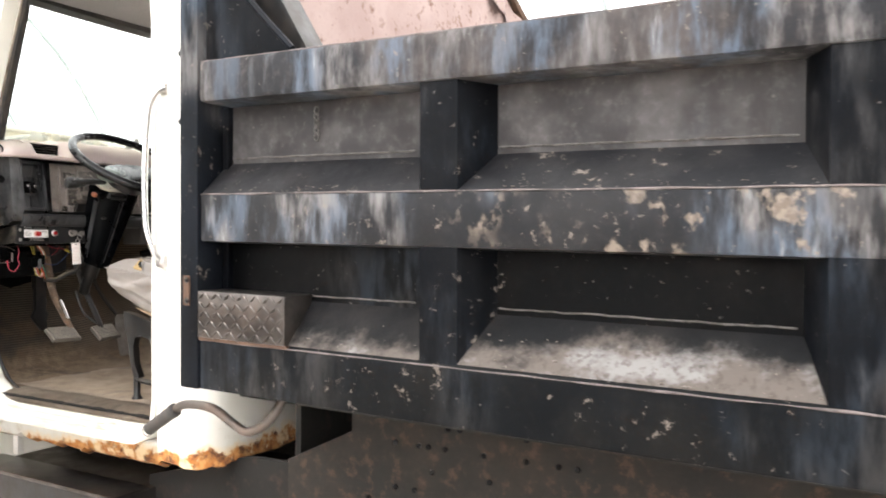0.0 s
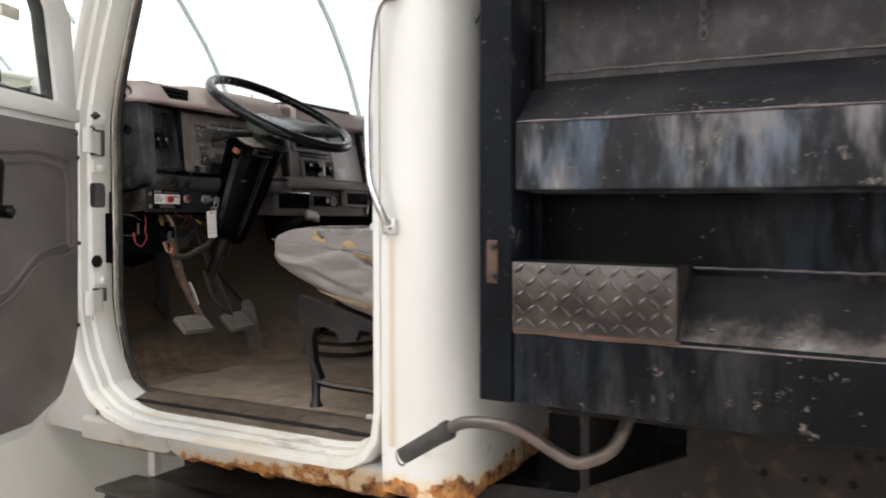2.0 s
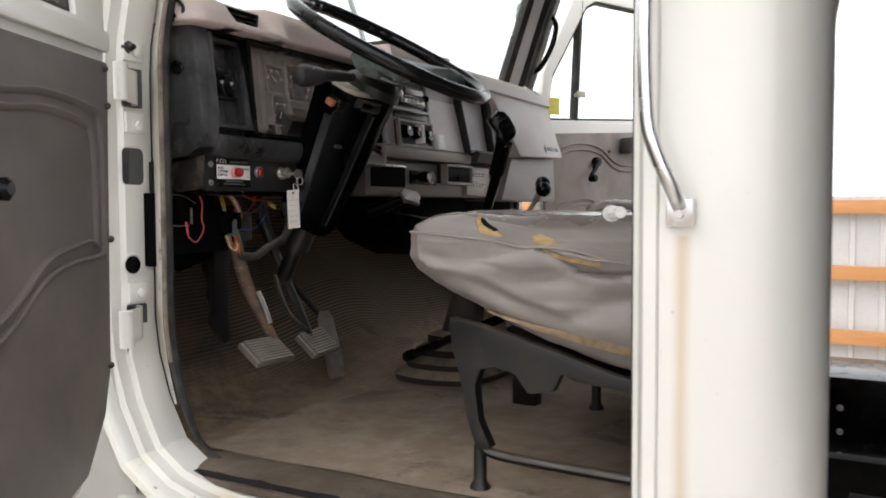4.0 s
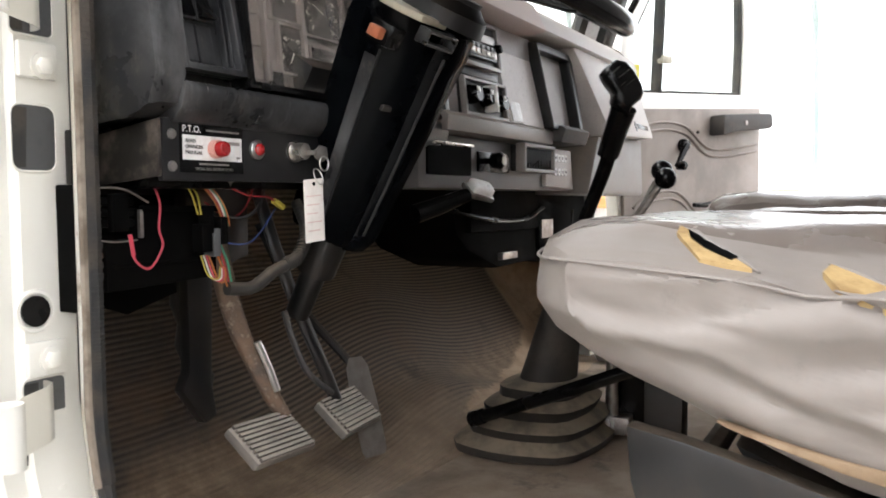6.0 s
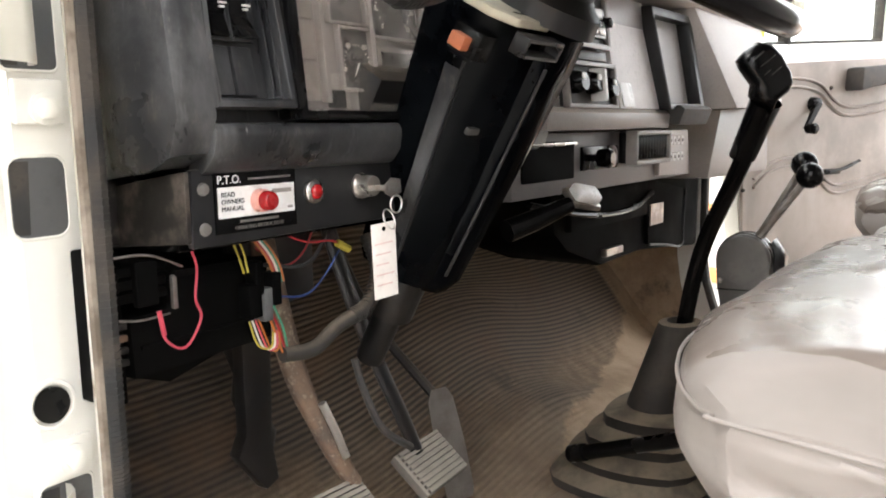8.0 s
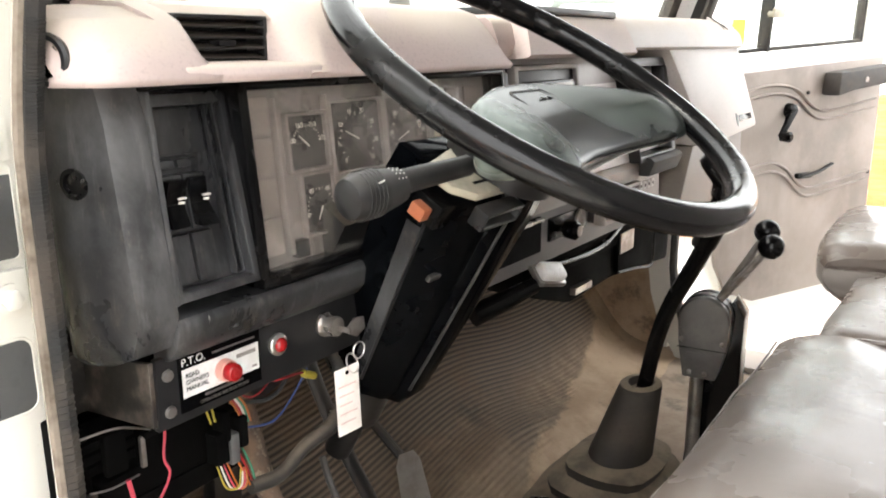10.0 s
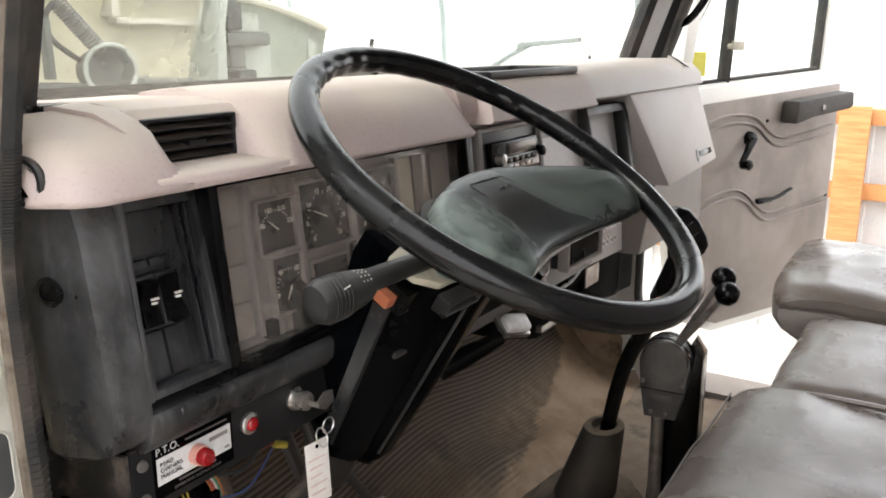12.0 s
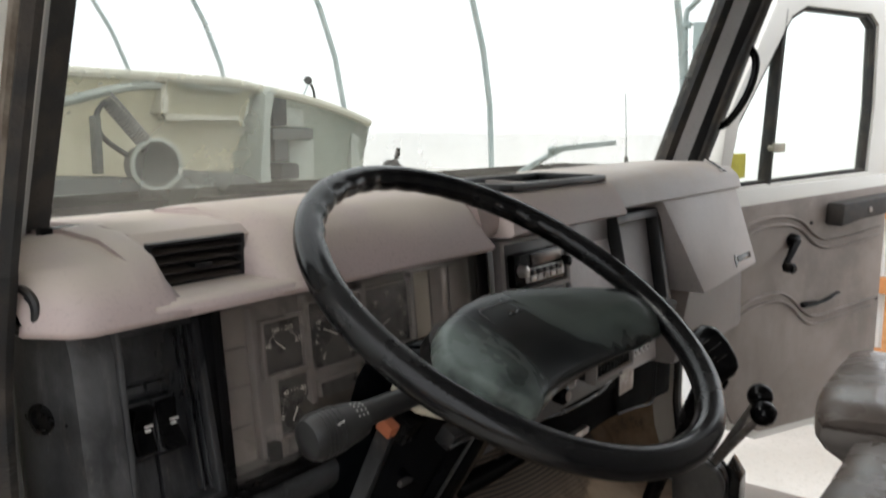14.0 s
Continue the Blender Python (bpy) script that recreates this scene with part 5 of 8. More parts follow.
MIR = thing("outside_mirror", (3.72, 2.9, 2.2), "outside mirror on a grey tube frame beside the passenger door", "mirror")
part("frame_tube", tube([(3.6, 2.82, 2.42), (3.7, 2.86, 2.405), (3.75, 2.905, 2.385), (3.752, 2.92, 2.36), (3.752, 2.915, 2.2), (3.75, 2.908, 2.06), (3.73, 2.89, 2.02), (3.6, 2.83, 2.0)], 0.008, 10), M_POLE, MIR)
part("clamp", box(3.742, 3.762, 2.905, 2.93, 2.325, 2.345, 0.004), M_POLE, MIR)
part("mirror_arm", tube([(3.752, 2.92, 2.335), (3.755, 2.89, 2.337)], 0.005, 6), M_POLE, MIR)
part("mirror_plate", box(3.735, 3.757, 2.79, 2.892, 2.07, 2.34, 0.008), M_POLE, MIR, "grey mirror housing")
ANT = thing("antenna", (3.41, 2.955, 1.93), "thin radio antenna on the cowl", "antenna")
part("rod", tube([(3.423, 2.95, 1.955), (3.415, 2.95, 2.04), (3.404, 2.95, 2.124)], [0.0016, 0.0013, 0.001], 6), M_POLE, ANT)
part("base", turned([(0, 0.012), (0.02, 0.01), (0.06, 0.004)], (3.424, 2.95, 1.895), (0, 0, 1), 12), M_GLOSS, ANT)

# ---- driver's door, swung open ----
DOOR = thing("driver_door", (1.2, 2.6, 1.05), "open white truck door with dark grey vinyl trim", "truck door")
D0, DA = Vector((1.48, 2.678, 0)), radians(68)
DDIR = Vector((-math.sin(DA), -math.cos(DA), 0))
DNOR = Vector((math.cos(DA), -math.sin(DA), 0))


def door_m(origin, along, out):
    """Door frame of reference: x along the door, y out of its inner face, z up."""
    return Matrix(((along.x, out.x, 0, origin.x), (along.y, out.y, 0, origin.y), (0, 0, 1, 0), (0, 0, 0, 1)))


def outline(pts, y0, y1, m, r=0.004):
    return prism(pts, 1, y0, y1, r, m=m)


def door_ring(outer, inner, y0, y1, m):
    """A flat frame between two outlines of the same number of points."""
    k = bmesh.new()
    n = len(outer)
    vs = [[k.verts.new((p, y, q)) for p, q in pts] for pts, y in ((outer, y0), (inner, y0), (inner, y1), (outer, y1))]
    for a, c in zip(vs, vs[1:] + vs[:1]):
        for i in range(n):
            k.faces.new((a[i], a[(i + 1) % n], c[(i + 1) % n], c[i]))
    bmesh.ops.recalc_face_normals(k, faces=k.faces)
    bevel(k, 0.004)
    k.transform(m)
    return k


def build_door(door, m, dark, width, bottom):
    """One door: skin, upper frame round the panes, trim with pressed lines, crank, pull and armrest."""
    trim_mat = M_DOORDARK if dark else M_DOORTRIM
    skin = [(0.03, bottom + 0.22), (0.1, bottom + 0.05), (0.22, bottom + 0.0), (width - 0.12, bottom), (width - 0.03, bottom + 0.06), (width, bottom + 0.2), (width, 1.82), (0.0, 1.82), (0.0, bottom + 0.45)]
    part("skin", outline(skin, -0.05, 0.0, m, 0.006), M_WHITE, door)
    sill, top, lead_in = (1.835, 2.31, 0.085) if dark else (1.885, 2.37, 0.035)
    outer = [(0.0, 1.80), (width, 1.80), (width, 2.1), (width - 0.02, top), (width - 0.08, top + 0.05), (0.3, top + 0.05), (0.2, top + 0.02), (0.02, 2.05)]
    rear = width - (0.05 if dark else 0.115)
    inner = [(lead_in, sill - (0 if dark else 0.015)), (rear, sill + (0 if dark else 0.017)), (rear + 0.01, 2.1), (rear, top - 0.03), (rear - 0.04, top), (0.32, top), (0.26, top - 0.03), (lead_in + 0.035, 2.05)]
    part("window_frame", door_ring(outer, inner, -0.045, 0.004, m), M_WHITE, door)
    rub = [(p + (0.01 if p < width / 2 else -0.01), q + (0.009 if q < 2 else -0.009)) for p, q in inner]
    part("window_seal", door_ring(inner, rub, -0.035, -0.005, m), M_SEAL, door)
    pane = part("pane", outline(rub, -0.022, -0.018, m, 0.0), M_SIDEGLASS, door)
    pane.visible_shadow = False
    vb = part("vent_bar", prism([(0.29, 1.845), (0.31, 1.845), (0.345, 2.3), (0.325, 2.3)] if dark else [(0.198, 1.875), (0.211, 1.875), (0.243, 2.36), (0.23, 2.36)], 1, -0.034, 0.004, 0.003, m=m), M_SEAL, door)
    part("vent_latch", turned([(0, 0.008), (0.02, 0.008), (0.022, 0.012), (0.03, 0.012)], m @ Vector((0.31 if dark else 0.195, 0.004, 2.0 if dark else 1.978)), m.to_3x3() @ Vector((0, 1, 0)), 10), M_JAW, vb)
    part("latch_tab", box(0.27 if dark else 0.175, 0.33 if dark else 0.222, 0.028, 0.036, 1.985 if dark else 1.967, 2.012 if dark else 1.992, 0.003, m=m), M_JAW, vb)
    part("belt_rail", prism([(0.0, 1.79), (width, 1.79), (width, 1.825 if dark else 1.895), (0.0, 1.825 if dark else 1.862)], 1, -0.002, 0.012, 0.005, m=m), M_WHITE, door)
    # vinyl trim, a padded card
    card = [(0.025, bottom + 0.235), (0.045, bottom + 0.16), (0.1, bottom + 0.075), (0.22, bottom + 0.03), (width - 0.1, bottom + 0.03), (width - 0.035, bottom + 0.09), (width - 0.02, bottom + 0.2), (width - 0.02, 1.772), (0.012, 1.772)]
    if not dark:
        card = [(p, 1.815 + 0.06 * p if q == 1.772 else q) for p, q in card]
    trim = part("trim", outline(card, 0.0, 0.014, m, 0.005), trim_mat, door)
    # pressed lines: two upper ones that step down, one lower one that rises
    for off in (0.0, 0.024):
        lines = ([(0.07, 1.745 - off), (0.14, 1.775 - off), (0.24, 1.785 - off), (0.33, 1.77 - off), (0.4, 1.725 - off), (0.46, 1.705 - off), (0.56, 1.708 - off), (width - 0.045, 1.73 - off)],
                 [(0.06, 1.485 + off), (0.13, 1.525 + off), (0.24, 1.54 + off), (0.31, 1.52 + off), (0.38, 1.468 + off), (0.44, 1.45 + off), (0.55, 1.462 + off), (width - 0.045, 1.48 + off)])
        for line in lines if not dark else ([(0.04 + off, 1.47), (0.045 + off, 1.66 - off), (0.08 + off, 1.69 - off), (0.2, 1.70 - off), (0.3, 1.69 - off), (width - 0.35, 1.70 - off), (width - 0.29, 1.735 - off), (width - 0.25, 1.76 - off)],
                     [(0.04 + off, 1.47), (0.06 + off, 1.455 + off), (0.12, 1.45 + off), (0.2, 1.43 + off), (0.3, 1.36 + off), (0.4, 1.345 + off), (width - 0.02, 1.345 + off)]):
            part("pressed_line", tube([m @ Vector((p, 0.0145, q)) for p, q in line], 0.0075, 8, flat=0.6, steps=4), trim_mat, trim)
    for p, q in ((0.02, 1.70), (0.02, 1.48), (0.03, bottom + 0.24), (0.025, 1.76), (width * 0.5, 1.76), (width - 0.04, 1.5)):
        part("trim_button", ball(m @ Vector((p, 0.015, q)), 0.006, None, (1, 1, 1), 8), M_RUBBER, trim)
    # window crank
    piv = Vector((0.345, 0.014, 1.655)) if dark else Vector((0.302, 0.014, 1.713))
    tip = piv + (Vector((0.02, 0.03, -0.1)) if dark else Vector((-0.063, 0.03, -0.069)))
    C = part("window_crank", turned([(0, 0.021), (0.012, 0.02), (0.022, 0.016), (0.026, 0.006)], m @ piv, m.to_3x3() @ Vector((0, 1, 0)), 16), M_GLOSS, door)
    part("crank_arm", tube([m @ (piv + Vector((0, 0.016, 0))), m @ ((piv + tip) / 2 + Vector((0, 0.01, 0))), m @ tip], [0.015, 0.011, 0.009], 10, flat=0.6), M_GLOSS, C)
    part("crank_knob", turned([(0, 0.007), (0.004, 0.014), (0.03, 0.015), (0.036, 0.008)], m @ tip, m.to_3x3() @ Vector((0, 1, 0)), 14), M_GLOSS, C)
    # door pull in its slot, and armrest
    low = 0.0 if dark else -0.027
    slide = 0.07 if dark else 0.0
    P = part("door_pull", box(0.36 + slide, 0.43 + slide, 0.012, 0.03, 1.535 + low, 1.552 + low, 0.006, m=m), M_GLOSS, door)
    part("pull_lever", tube([m @ Vector((0.37 + slide, 0.03, 1.543 + low)), m @ Vector((0.43 + slide, 0.04, 1.553 + low)), m @ Vector((0.505 + slide, 0.036, 1.572 + low))], [0.008, 0.009, 0.007], 8, flat=0.6), M_GLOSS, P)
    A = part("armrest", prism([(0.445, 1.748), (0.45, 1.818), (width - 0.035, 1.838), (width - 0.03, 1.79), (width - 0.05, 1.782), (0.53, 1.765)] if not dark else [(0.47, 1.80), (0.49, 1.862), (width, 1.868), (width, 1.83), (width - 0.05, 1.815)], 1, 0.014, 0.075, 0.012, m=m), M_GRIP if not dark else M_DOORDARK, door)
    part("screw_hole", turned([(0, 0.008), (0.003, 0.008)], m @ Vector((0.57, 0.0755, 1.795)), m.to_3x3() @ Vector((0, 1, 0)), 10), M_STEEL, A)
    return trim


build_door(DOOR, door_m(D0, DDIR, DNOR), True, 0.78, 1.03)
DOOR2 = thing("passenger_door", (3.7, 2.65, 1.15), "open white truck door with grey-beige vinyl trim", "truck door")
P_DIR = Vector((0.914, -0.406, 0))
P_M = door_m(Vector((3.519, 2.728, 0)), P_DIR, Vector((-0.406, -0.914, 0)))
build_door(DOOR2, P_M, False, 0.77, 1.12)
part("sticker", box(0.055, 0.123, -0.016, -0.014, 1.896, 1.963, 0.0, m=P_M), M_YELLOW, DOOR2, "yellow sticker in the vent window")
CABGRAB = thing("inside_grab_bar", (3.36, 2.72, 2.02), "black inside grab bar on the windscreen pillar", "grab bar")
part("bar", tube([(3.4, 2.65, 2.24), (3.385, 2.624, 2.224), (3.378, 2.606, 2.19), (3.375, 2.613, 2.136), (3.377, 2.638, 2.083), (3.384, 2.67, 2.045), (3.4, 2.7, 2.032)], 0.0095, 10), M_GLOSS, CABGRAB)

# ---- floor coverings ----
MATR = part("floor_rubber", loft([[Vector((x, y, FLOOR + 0.004 * noise.noise(Vector((x * 7, y * 7, 0))))) for x in [1.705 + 0.05 * i for i in range(36)]] for y in [1.62 + 0.06 * j for j in range(21)] if y > 1.7]), M_FLOOR)
tagged(MATR, "muddy worn rubber floor covering of the cab", "floor mat", kind="structure")
def resample(pts, step):
    """Points at even steps along a line of (y, z)."""
    out, left = [], 0.0
    for (y0, z0), (y1, z1) in zip(pts, pts[1:]):
        n = math.hypot(y1 - y0, z1 - z0)
        d = left
        while d < n:
            out.append((y0 + (y1 - y0) * d / n, z0 + (z1 - z0) * d / n))
            d += step
        left = d - n
    return out


toe = [(p.x, p.y) for p in smooth_line([Vector((y, z, 0)) for y, z in ((2.64, FLOOR - 0.008), (2.76, FLOOR + 0.004), (2.87, 1.085), (2.93, 1.13), (3.0, 1.22), (3.07, 1.31), (3.12, 1.4), (3.14, 1.5), (3.145, 1.62))], 8)]
toe = resample(toe, 0.0027)
rows = []
for j, (y, z) in enumerate(toe):
    ty, tz = toe[min(j + 1, len(toe) - 1)][0] - toe[max(j - 1, 0)][0], toe[min(j + 1, len(toe) - 1)][1] - toe[max(j - 1, 0)][1]
    n = math.hypot(ty, tz)
    row = []
    for i in range(46):
        h = 0.0016 if j % 4 in (1, 2) else 0.0
        x = 1.62 + 0.0395 * i
        hump = 0.07 * math.exp(-((x - 2.55) / 0.28) ** 2) * min(1.0, max(0.0, (y - 2.66) / 0.14))
        if (y < 2.74 + 0.3 * (x - 2.55) + 0.05 * noise.noise(Vector((x * 5, z * 9, 2))) and x > 2.3) or x > 3.32:
            h = 0.0
        row.append(Vector((x, y - hump * (z - 1.07) * 1.5 - h * tz / n, z + hump * min(1.0, max(0.0, (1.4 - z) / 0.15)) + h * ty / n)))
    rows.append(row)
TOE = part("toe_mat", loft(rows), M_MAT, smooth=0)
ridge = TOE.data.attributes.new("ridge", "FLOAT", "POINT")
ridge.data.foreach_set("value", [1.0 if j % 4 in (1, 2) else 0.0 for j in range(len(rows)) for i in range(46)])
tagged(TOE, "ribbed brown rubber mat up the toe board", "floor mat", kind="structure")
tagged(part("passenger_sill", box(3.36, 3.5, 1.92, 2.7, 1.052, 1.078, 0.004), M_GREIGE), "beige scuff plate at the passenger door", "sill", kind="structure")

# ---- dashboard ----
DASH = thing("dashboard", (2.4, 2.8, 1.6), "black and pink-beige truck dashboard, dusty and scuffed", "dashboard")


def dash_part(name, bm, material, label="", **more):
    return part(name, bm, material, DASH, label, **more)


def face(name, x0, x1, z0, z1, y0, y1, material, r=0.003, parent=None, label=""):
    return part(name, box(x0, x1, y0, y1, z0, z1, r), material, parent or DASH, label)


# driver's binnacle body: cheek, then flat face with two recesses
def cheek(x):
    return 2.622 if x > 1.654 else 2.622 + 3.2 * (1.654 - x)


def lead(x, y):
    """Ends of the dash run inwards along the pillar."""
    return x + max(0.0, y - 2.69) * 0.62 * max(0.0, min(1.0, (1.676 - x) / 0.05))


rows = []
for x in (1.628, 1.633, 1.639, 1.645, 1.652, 1.664, 1.686):
    c = cheek(x)
    lift = max(0.0, (1.66 - x)) * 0.35
    rows.append([Vector((lead(x, y), y, z)) for y, z in ((2.9, 1.88), (c + 0.012, 1.88), (c + 0.003, 1.84), (c, 1.75), (c - 0.002, 1.675), (c + 0.012, 1.645 - lift), (c + 0.045, 1.632 - lift), (2.9, 1.632))])
dash_part("cheek", loft(rows, None, True, True), M_DASH)
DASH_PROF = [(2.9, 1.88), (2.665, 1.88), (2.665, 1.632), (2.9, 1.632)]
dash_part("binnacle_back", prism(DASH_PROF, 0, 1.687, 2.27, 0.002), M_DASH)
dash_part("binnacle_lip", prism([(2.664, 1.622), (2.642, 1.628), (2.628, 1.642), (2.622, 1.662), (2.626, 1.67), (2.664, 1.671)], 0, 1.687, 2.27, 0.004), M_DASH)
dash_part("binnacle_brow", box(1.687, 2.27, 2.63, 2.664, 1.862, 1.88, 0.003), M_GLOSS)
for x0, x1 in ((1.687, 1.693), (1.784, 1.794), (2.254, 2.27)):
    dash_part("binnacle_post", box(x0, x1, 2.622, 2.664, 1.682, 1.862, 0.004), M_GLOSS if x1 == 1.794 else M_DASH)
dash_part("dash_socket", turned([(0, 0.013), (0.002, 0.013), (0.003, 0.009), (-0.012, 0.008), (-0.012, 0.0)], (1.6405, cheek(1.6405) + 0.001, 1.79), (-0.955, -0.3, 0), 18), M_GLOSS)
dash_part("panel_lip", box(1.696, 1.782, 2.626, 2.65, 1.6835, 1.687, 0.0012), M_FASCIA)
# switch panel: a deep tray with two rockers between blanks
SW = face("switch_panel", 1.693, 1.784, 1.682, 1.858, 2.652, 2.66, M_DASH)
part("switch_rim", door_ring([(1.692, 1.683), (1.785, 1.683), (1.785, 1.859), (1.692, 1.859)], [(1.698, 1.691), (1.777, 1.691), (1.777, 1.848), (1.698, 1.848)], 2.632, 2.65, Matrix.Identity(4)), M_DASH, SW)
part("inner_lip", door_ring([(1.766, 1.692), (1.777, 1.692), (1.777, 1.85), (1.766, 1.85)], [(1.768, 1.694), (1.775, 1.694), (1.775, 1.848), (1.768, 1.848)], 2.642, 2.652, Matrix.Identity(4)), M_DASH, SW)
for x, up in ((1.704, True), (1.73, False)):
    k = prism([(2.652, 1.744), (2.636 if up else 2.628, 1.744), (2.64, 1.764), (2.628 if up else 2.636, 1.786), (2.652, 1.786)], 0, x - 0.001, x + 0.019, 0.002)
    RK = part("rocker_switch", k, M_GLOSS, SW)
    for j in range(2):
        part("switch_mark", box(x + 0.004, x + 0.012 - 0.003 * j, 2.6262, 2.6285, 1.7705 - 0.0035 * j, 1.7722 - 0.0035 * j, 0.0), M_GREIGE if not j else M_PRINT, RK)
    part("rocker_frame", door_ring([(x - 0.003, 1.741), (x + 0.021, 1.741), (x + 0.021, 1.789), (x - 0.003, 1.789)], [(x - 0.001, 1.744), (x + 0.019, 1.744), (x + 0.019, 1.786), (x - 0.001, 1.786)], 2.64, 2.652, Matrix.Identity(4)), M_DASH, SW)
for z0, z1 in ((1.694, 1.737), (1.794, 1.8015)):
    for x in (1.7015, 1.7275):
        part("blank_cover", box(x, x + 0.023, 2.645, 2.652, z0, z1, 0.002), M_DASH, SW)
part("blank_cover", box(1.702, 1.764, 2.648, 2.652, 1.8045, 1.845, 0.002), M_DASH, SW)
rake(SW, 0.1)
shift(SW, 0, -0.01, 0)
# instrument cluster
CL = face("gauge_panel", 1.794, 2.254, 1.675, 1.864, 2.655, 2.664, M_CLUSTER, label="instrument cluster in grey paled by painted lens glare")
part("cluster_rim", door_ring([(1.787, 1.672), (2.26, 1.672), (2.26, 1.868), (1.787, 1.868)], [(1.797, 1.682), (2.25, 1.682), (2.25, 1.858), (1.797, 1.858)], 2.622, 2.655, Matrix.Identity(4)), M_GLOSS, CL)


def gauge(x0, x1, z0, z1, numbers, sweep, needle):
    g = part("gauge", box(x0, x1, 2.651, 2.655, z0, z1, 0.002), M_GAUGE, CL)
    part("gauge_bezel", door_ring([(x0 - 0.004, z0 - 0.004), (x1 + 0.004, z0 - 0.004), (x1 + 0.004, z1 + 0.004), (x0 - 0.004, z1 + 0.004)], [(x0, z0), (x1, z0), (x1, z1), (x0, z1)], 2.646, 2.654, Matrix.Identity(4)), M_CLUSTER, g)
    cx, cz, rr = (x0 + x1) / 2, (z0 + z1) / 2 - 0.004, min(x1 - x0, z1 - z0) * 0.4
    k = bmesh.new()
    ticks = 16
    for i in range(ticks + 1):
        a = radians(sweep[0] + (sweep[1] - sweep[0]) * i / ticks)
        d = Vector((math.cos(a), 0, math.sin(a)))
        tube([Vector((cx, 2.6505, cz)) + d * rr * (0.86 if i % 4 == 0 else 0.92), Vector((cx, 2.6505, cz)) + d * rr], 0.0005, 4, k, steps=0)
    tagged(part("tick_marks", k, M_PRINT, g), kind="stuff")
    for i, s in enumerate(numbers):
        a = radians(sweep[0] + (sweep[1] - sweep[0]) * i / (len(numbers) - 1))
        writing("number", s, 0.0075, (cx + rr * 1.08 * math.cos(a), 2.6498, cz + rr * 1.08 * math.sin(a)), M_PRINT, g)
    a = radians(needle)
    part("needle", tube([(cx, 2.648, cz), (cx + rr * 0.45 * math.cos(a), 2.648, cz + rr * 0.45 * math.sin(a)), (cx + rr * 0.8 * math.cos(a), 2.648, cz + rr * 0.8 * math.sin(a))], [0.0011, 0.0008, 0.0005], 5), M_PRINT, g)
    return g


gauge(1.867, 1.921, 1.774, 1.828, ("100", "160", "210", "235"), (165, 15), 140)
gauge(1.932, 2.016, 1.764, 1.838, ("0", "5", "10", "15", "20", "25", "30", "35"), (225, -45), 155)
gauge(2.026, 2.108, 1.764, 1.838, ("0", "15", "30", "45", "60", "75", "85"), (225, -45), 200)
gauge(1.879, 1.929, 1.706, 1.766, ("0", "40", "80", "120"), (200, -20), 240)
part("blank_gauge", box(1.938, 2.006, 2.649, 2.655, 1.704, 1.752, 0.003), M_CLUSTER, CL)
part("blank_window", box(1.943, 2.001, 2.6475, 2.6495, 1.709, 1.747, 0.002), M_GAUGE, CL)
part("blank_gauge", box(2.014, 2.07, 2.647, 2.655, 1.7, 1.757, 0.006), M_BLACK, CL)
for i in range(4):
    part("warning_lens", box(1.801, 1.846, 2.651, 2.655, 1.692 + i * 0.04, 1.73 + i * 0.04, 0.002), M_TRAY, CL)
for x in (1.852, 1.9265, 2.021, 2.1135):
    part("cluster_rib", box(x - 0.003, x + 0.003, 2.645, 2.655, 1.69, 1.848, 0.0015), M_CLUSTER, CL)
for i in range(3):
    part("warning_lens", box(2.116 + 0.042 * i, 2.153 + 0.042 * i, 2.651, 2.655, 1.71, 1.845, 0.002), M_TRAY if i else M_JAW, CL)
part("cluster_screw", turned([(0, 0.007), (0.003, 0.006)], (1.866, 2.648, 1.694), (0, -1, 0), 10), M_GLOSS, CL)
part("screw_boss", door_ring([(1.857, 1.685), (1.875, 1.685), (1.875, 1.703), (1.857, 1.703)], [(1.86, 1.688), (1.872, 1.688), (1.872, 1.7), (1.86, 1.7)], 2.645, 2.655, Matrix.Identity(4)), M_GLOSS, CL)
# the lens's pale diffuse film imitates light glaring on it
LENS = part("lens", box(1.797, 2.25, 2.636, 2.638, 1.682, 1.858, 0.0), glass("glare_cluster_lens", 0.045, (0.66, 0.61, 0.56, 1), (0.97, 0.95, 0.93, 1)), CL, "clear lens with a pale film that imitates glare")
LENS.visible_shadow = False
# pink-beige hood over the binnacle
PINK = thing("dash_top_pad", (2.0, 2.75, 1.88), "faded pink-beige dashboard top pad with a vent", "dash pad")


def pad_rows(x, front, brow, top, low=1.868):
    top -= 0.014 * min(1.0, max(0.0, (1.88 - x) / 0.25))
    return [Vector((lead(x, y), y, z)) for y, z in ((front + 0.004, low), (front, low + 0.006), (brow, low + 0.05), (brow + 0.02, top - 0.008), (brow + 0.045, top), (2.74, top + 0.004), (2.79 + bow(x), top - 0.002), (2.81 + bow(x), top - 0.02), (2.7, low))]


rows = [pad_rows(x, 2.605 + max(0, 1.64 - x) * 1.7, 2.635 + max(0, 1.64 - x) * 1.7, 1.94) for x in (1.616, 1.624, 1.634, 1.65, 1.675, 1.7)]
part("left_pad", loft(rows, None, True, True), M_PINK, PINK, smooth=75)
rows = [pad_rows(x, 2.605, b_, 1.944) for x, b_ in ((1.7, 2.635), (1.722, 2.637), (1.73, 2.645), (1.74, 2.68))]
part("vent_cheek", loft(rows, None, True, True), M_PINK, PINK, smooth=75)
k = prism([(2.609, 1.868), (2.606, 1.874), (2.608, 1.88), (2.614, 1.8835), (2.66, 1.8845), (2.69, 1.883), (2.7, 1.868)], 0, 1.705, 1.876, 0.002)
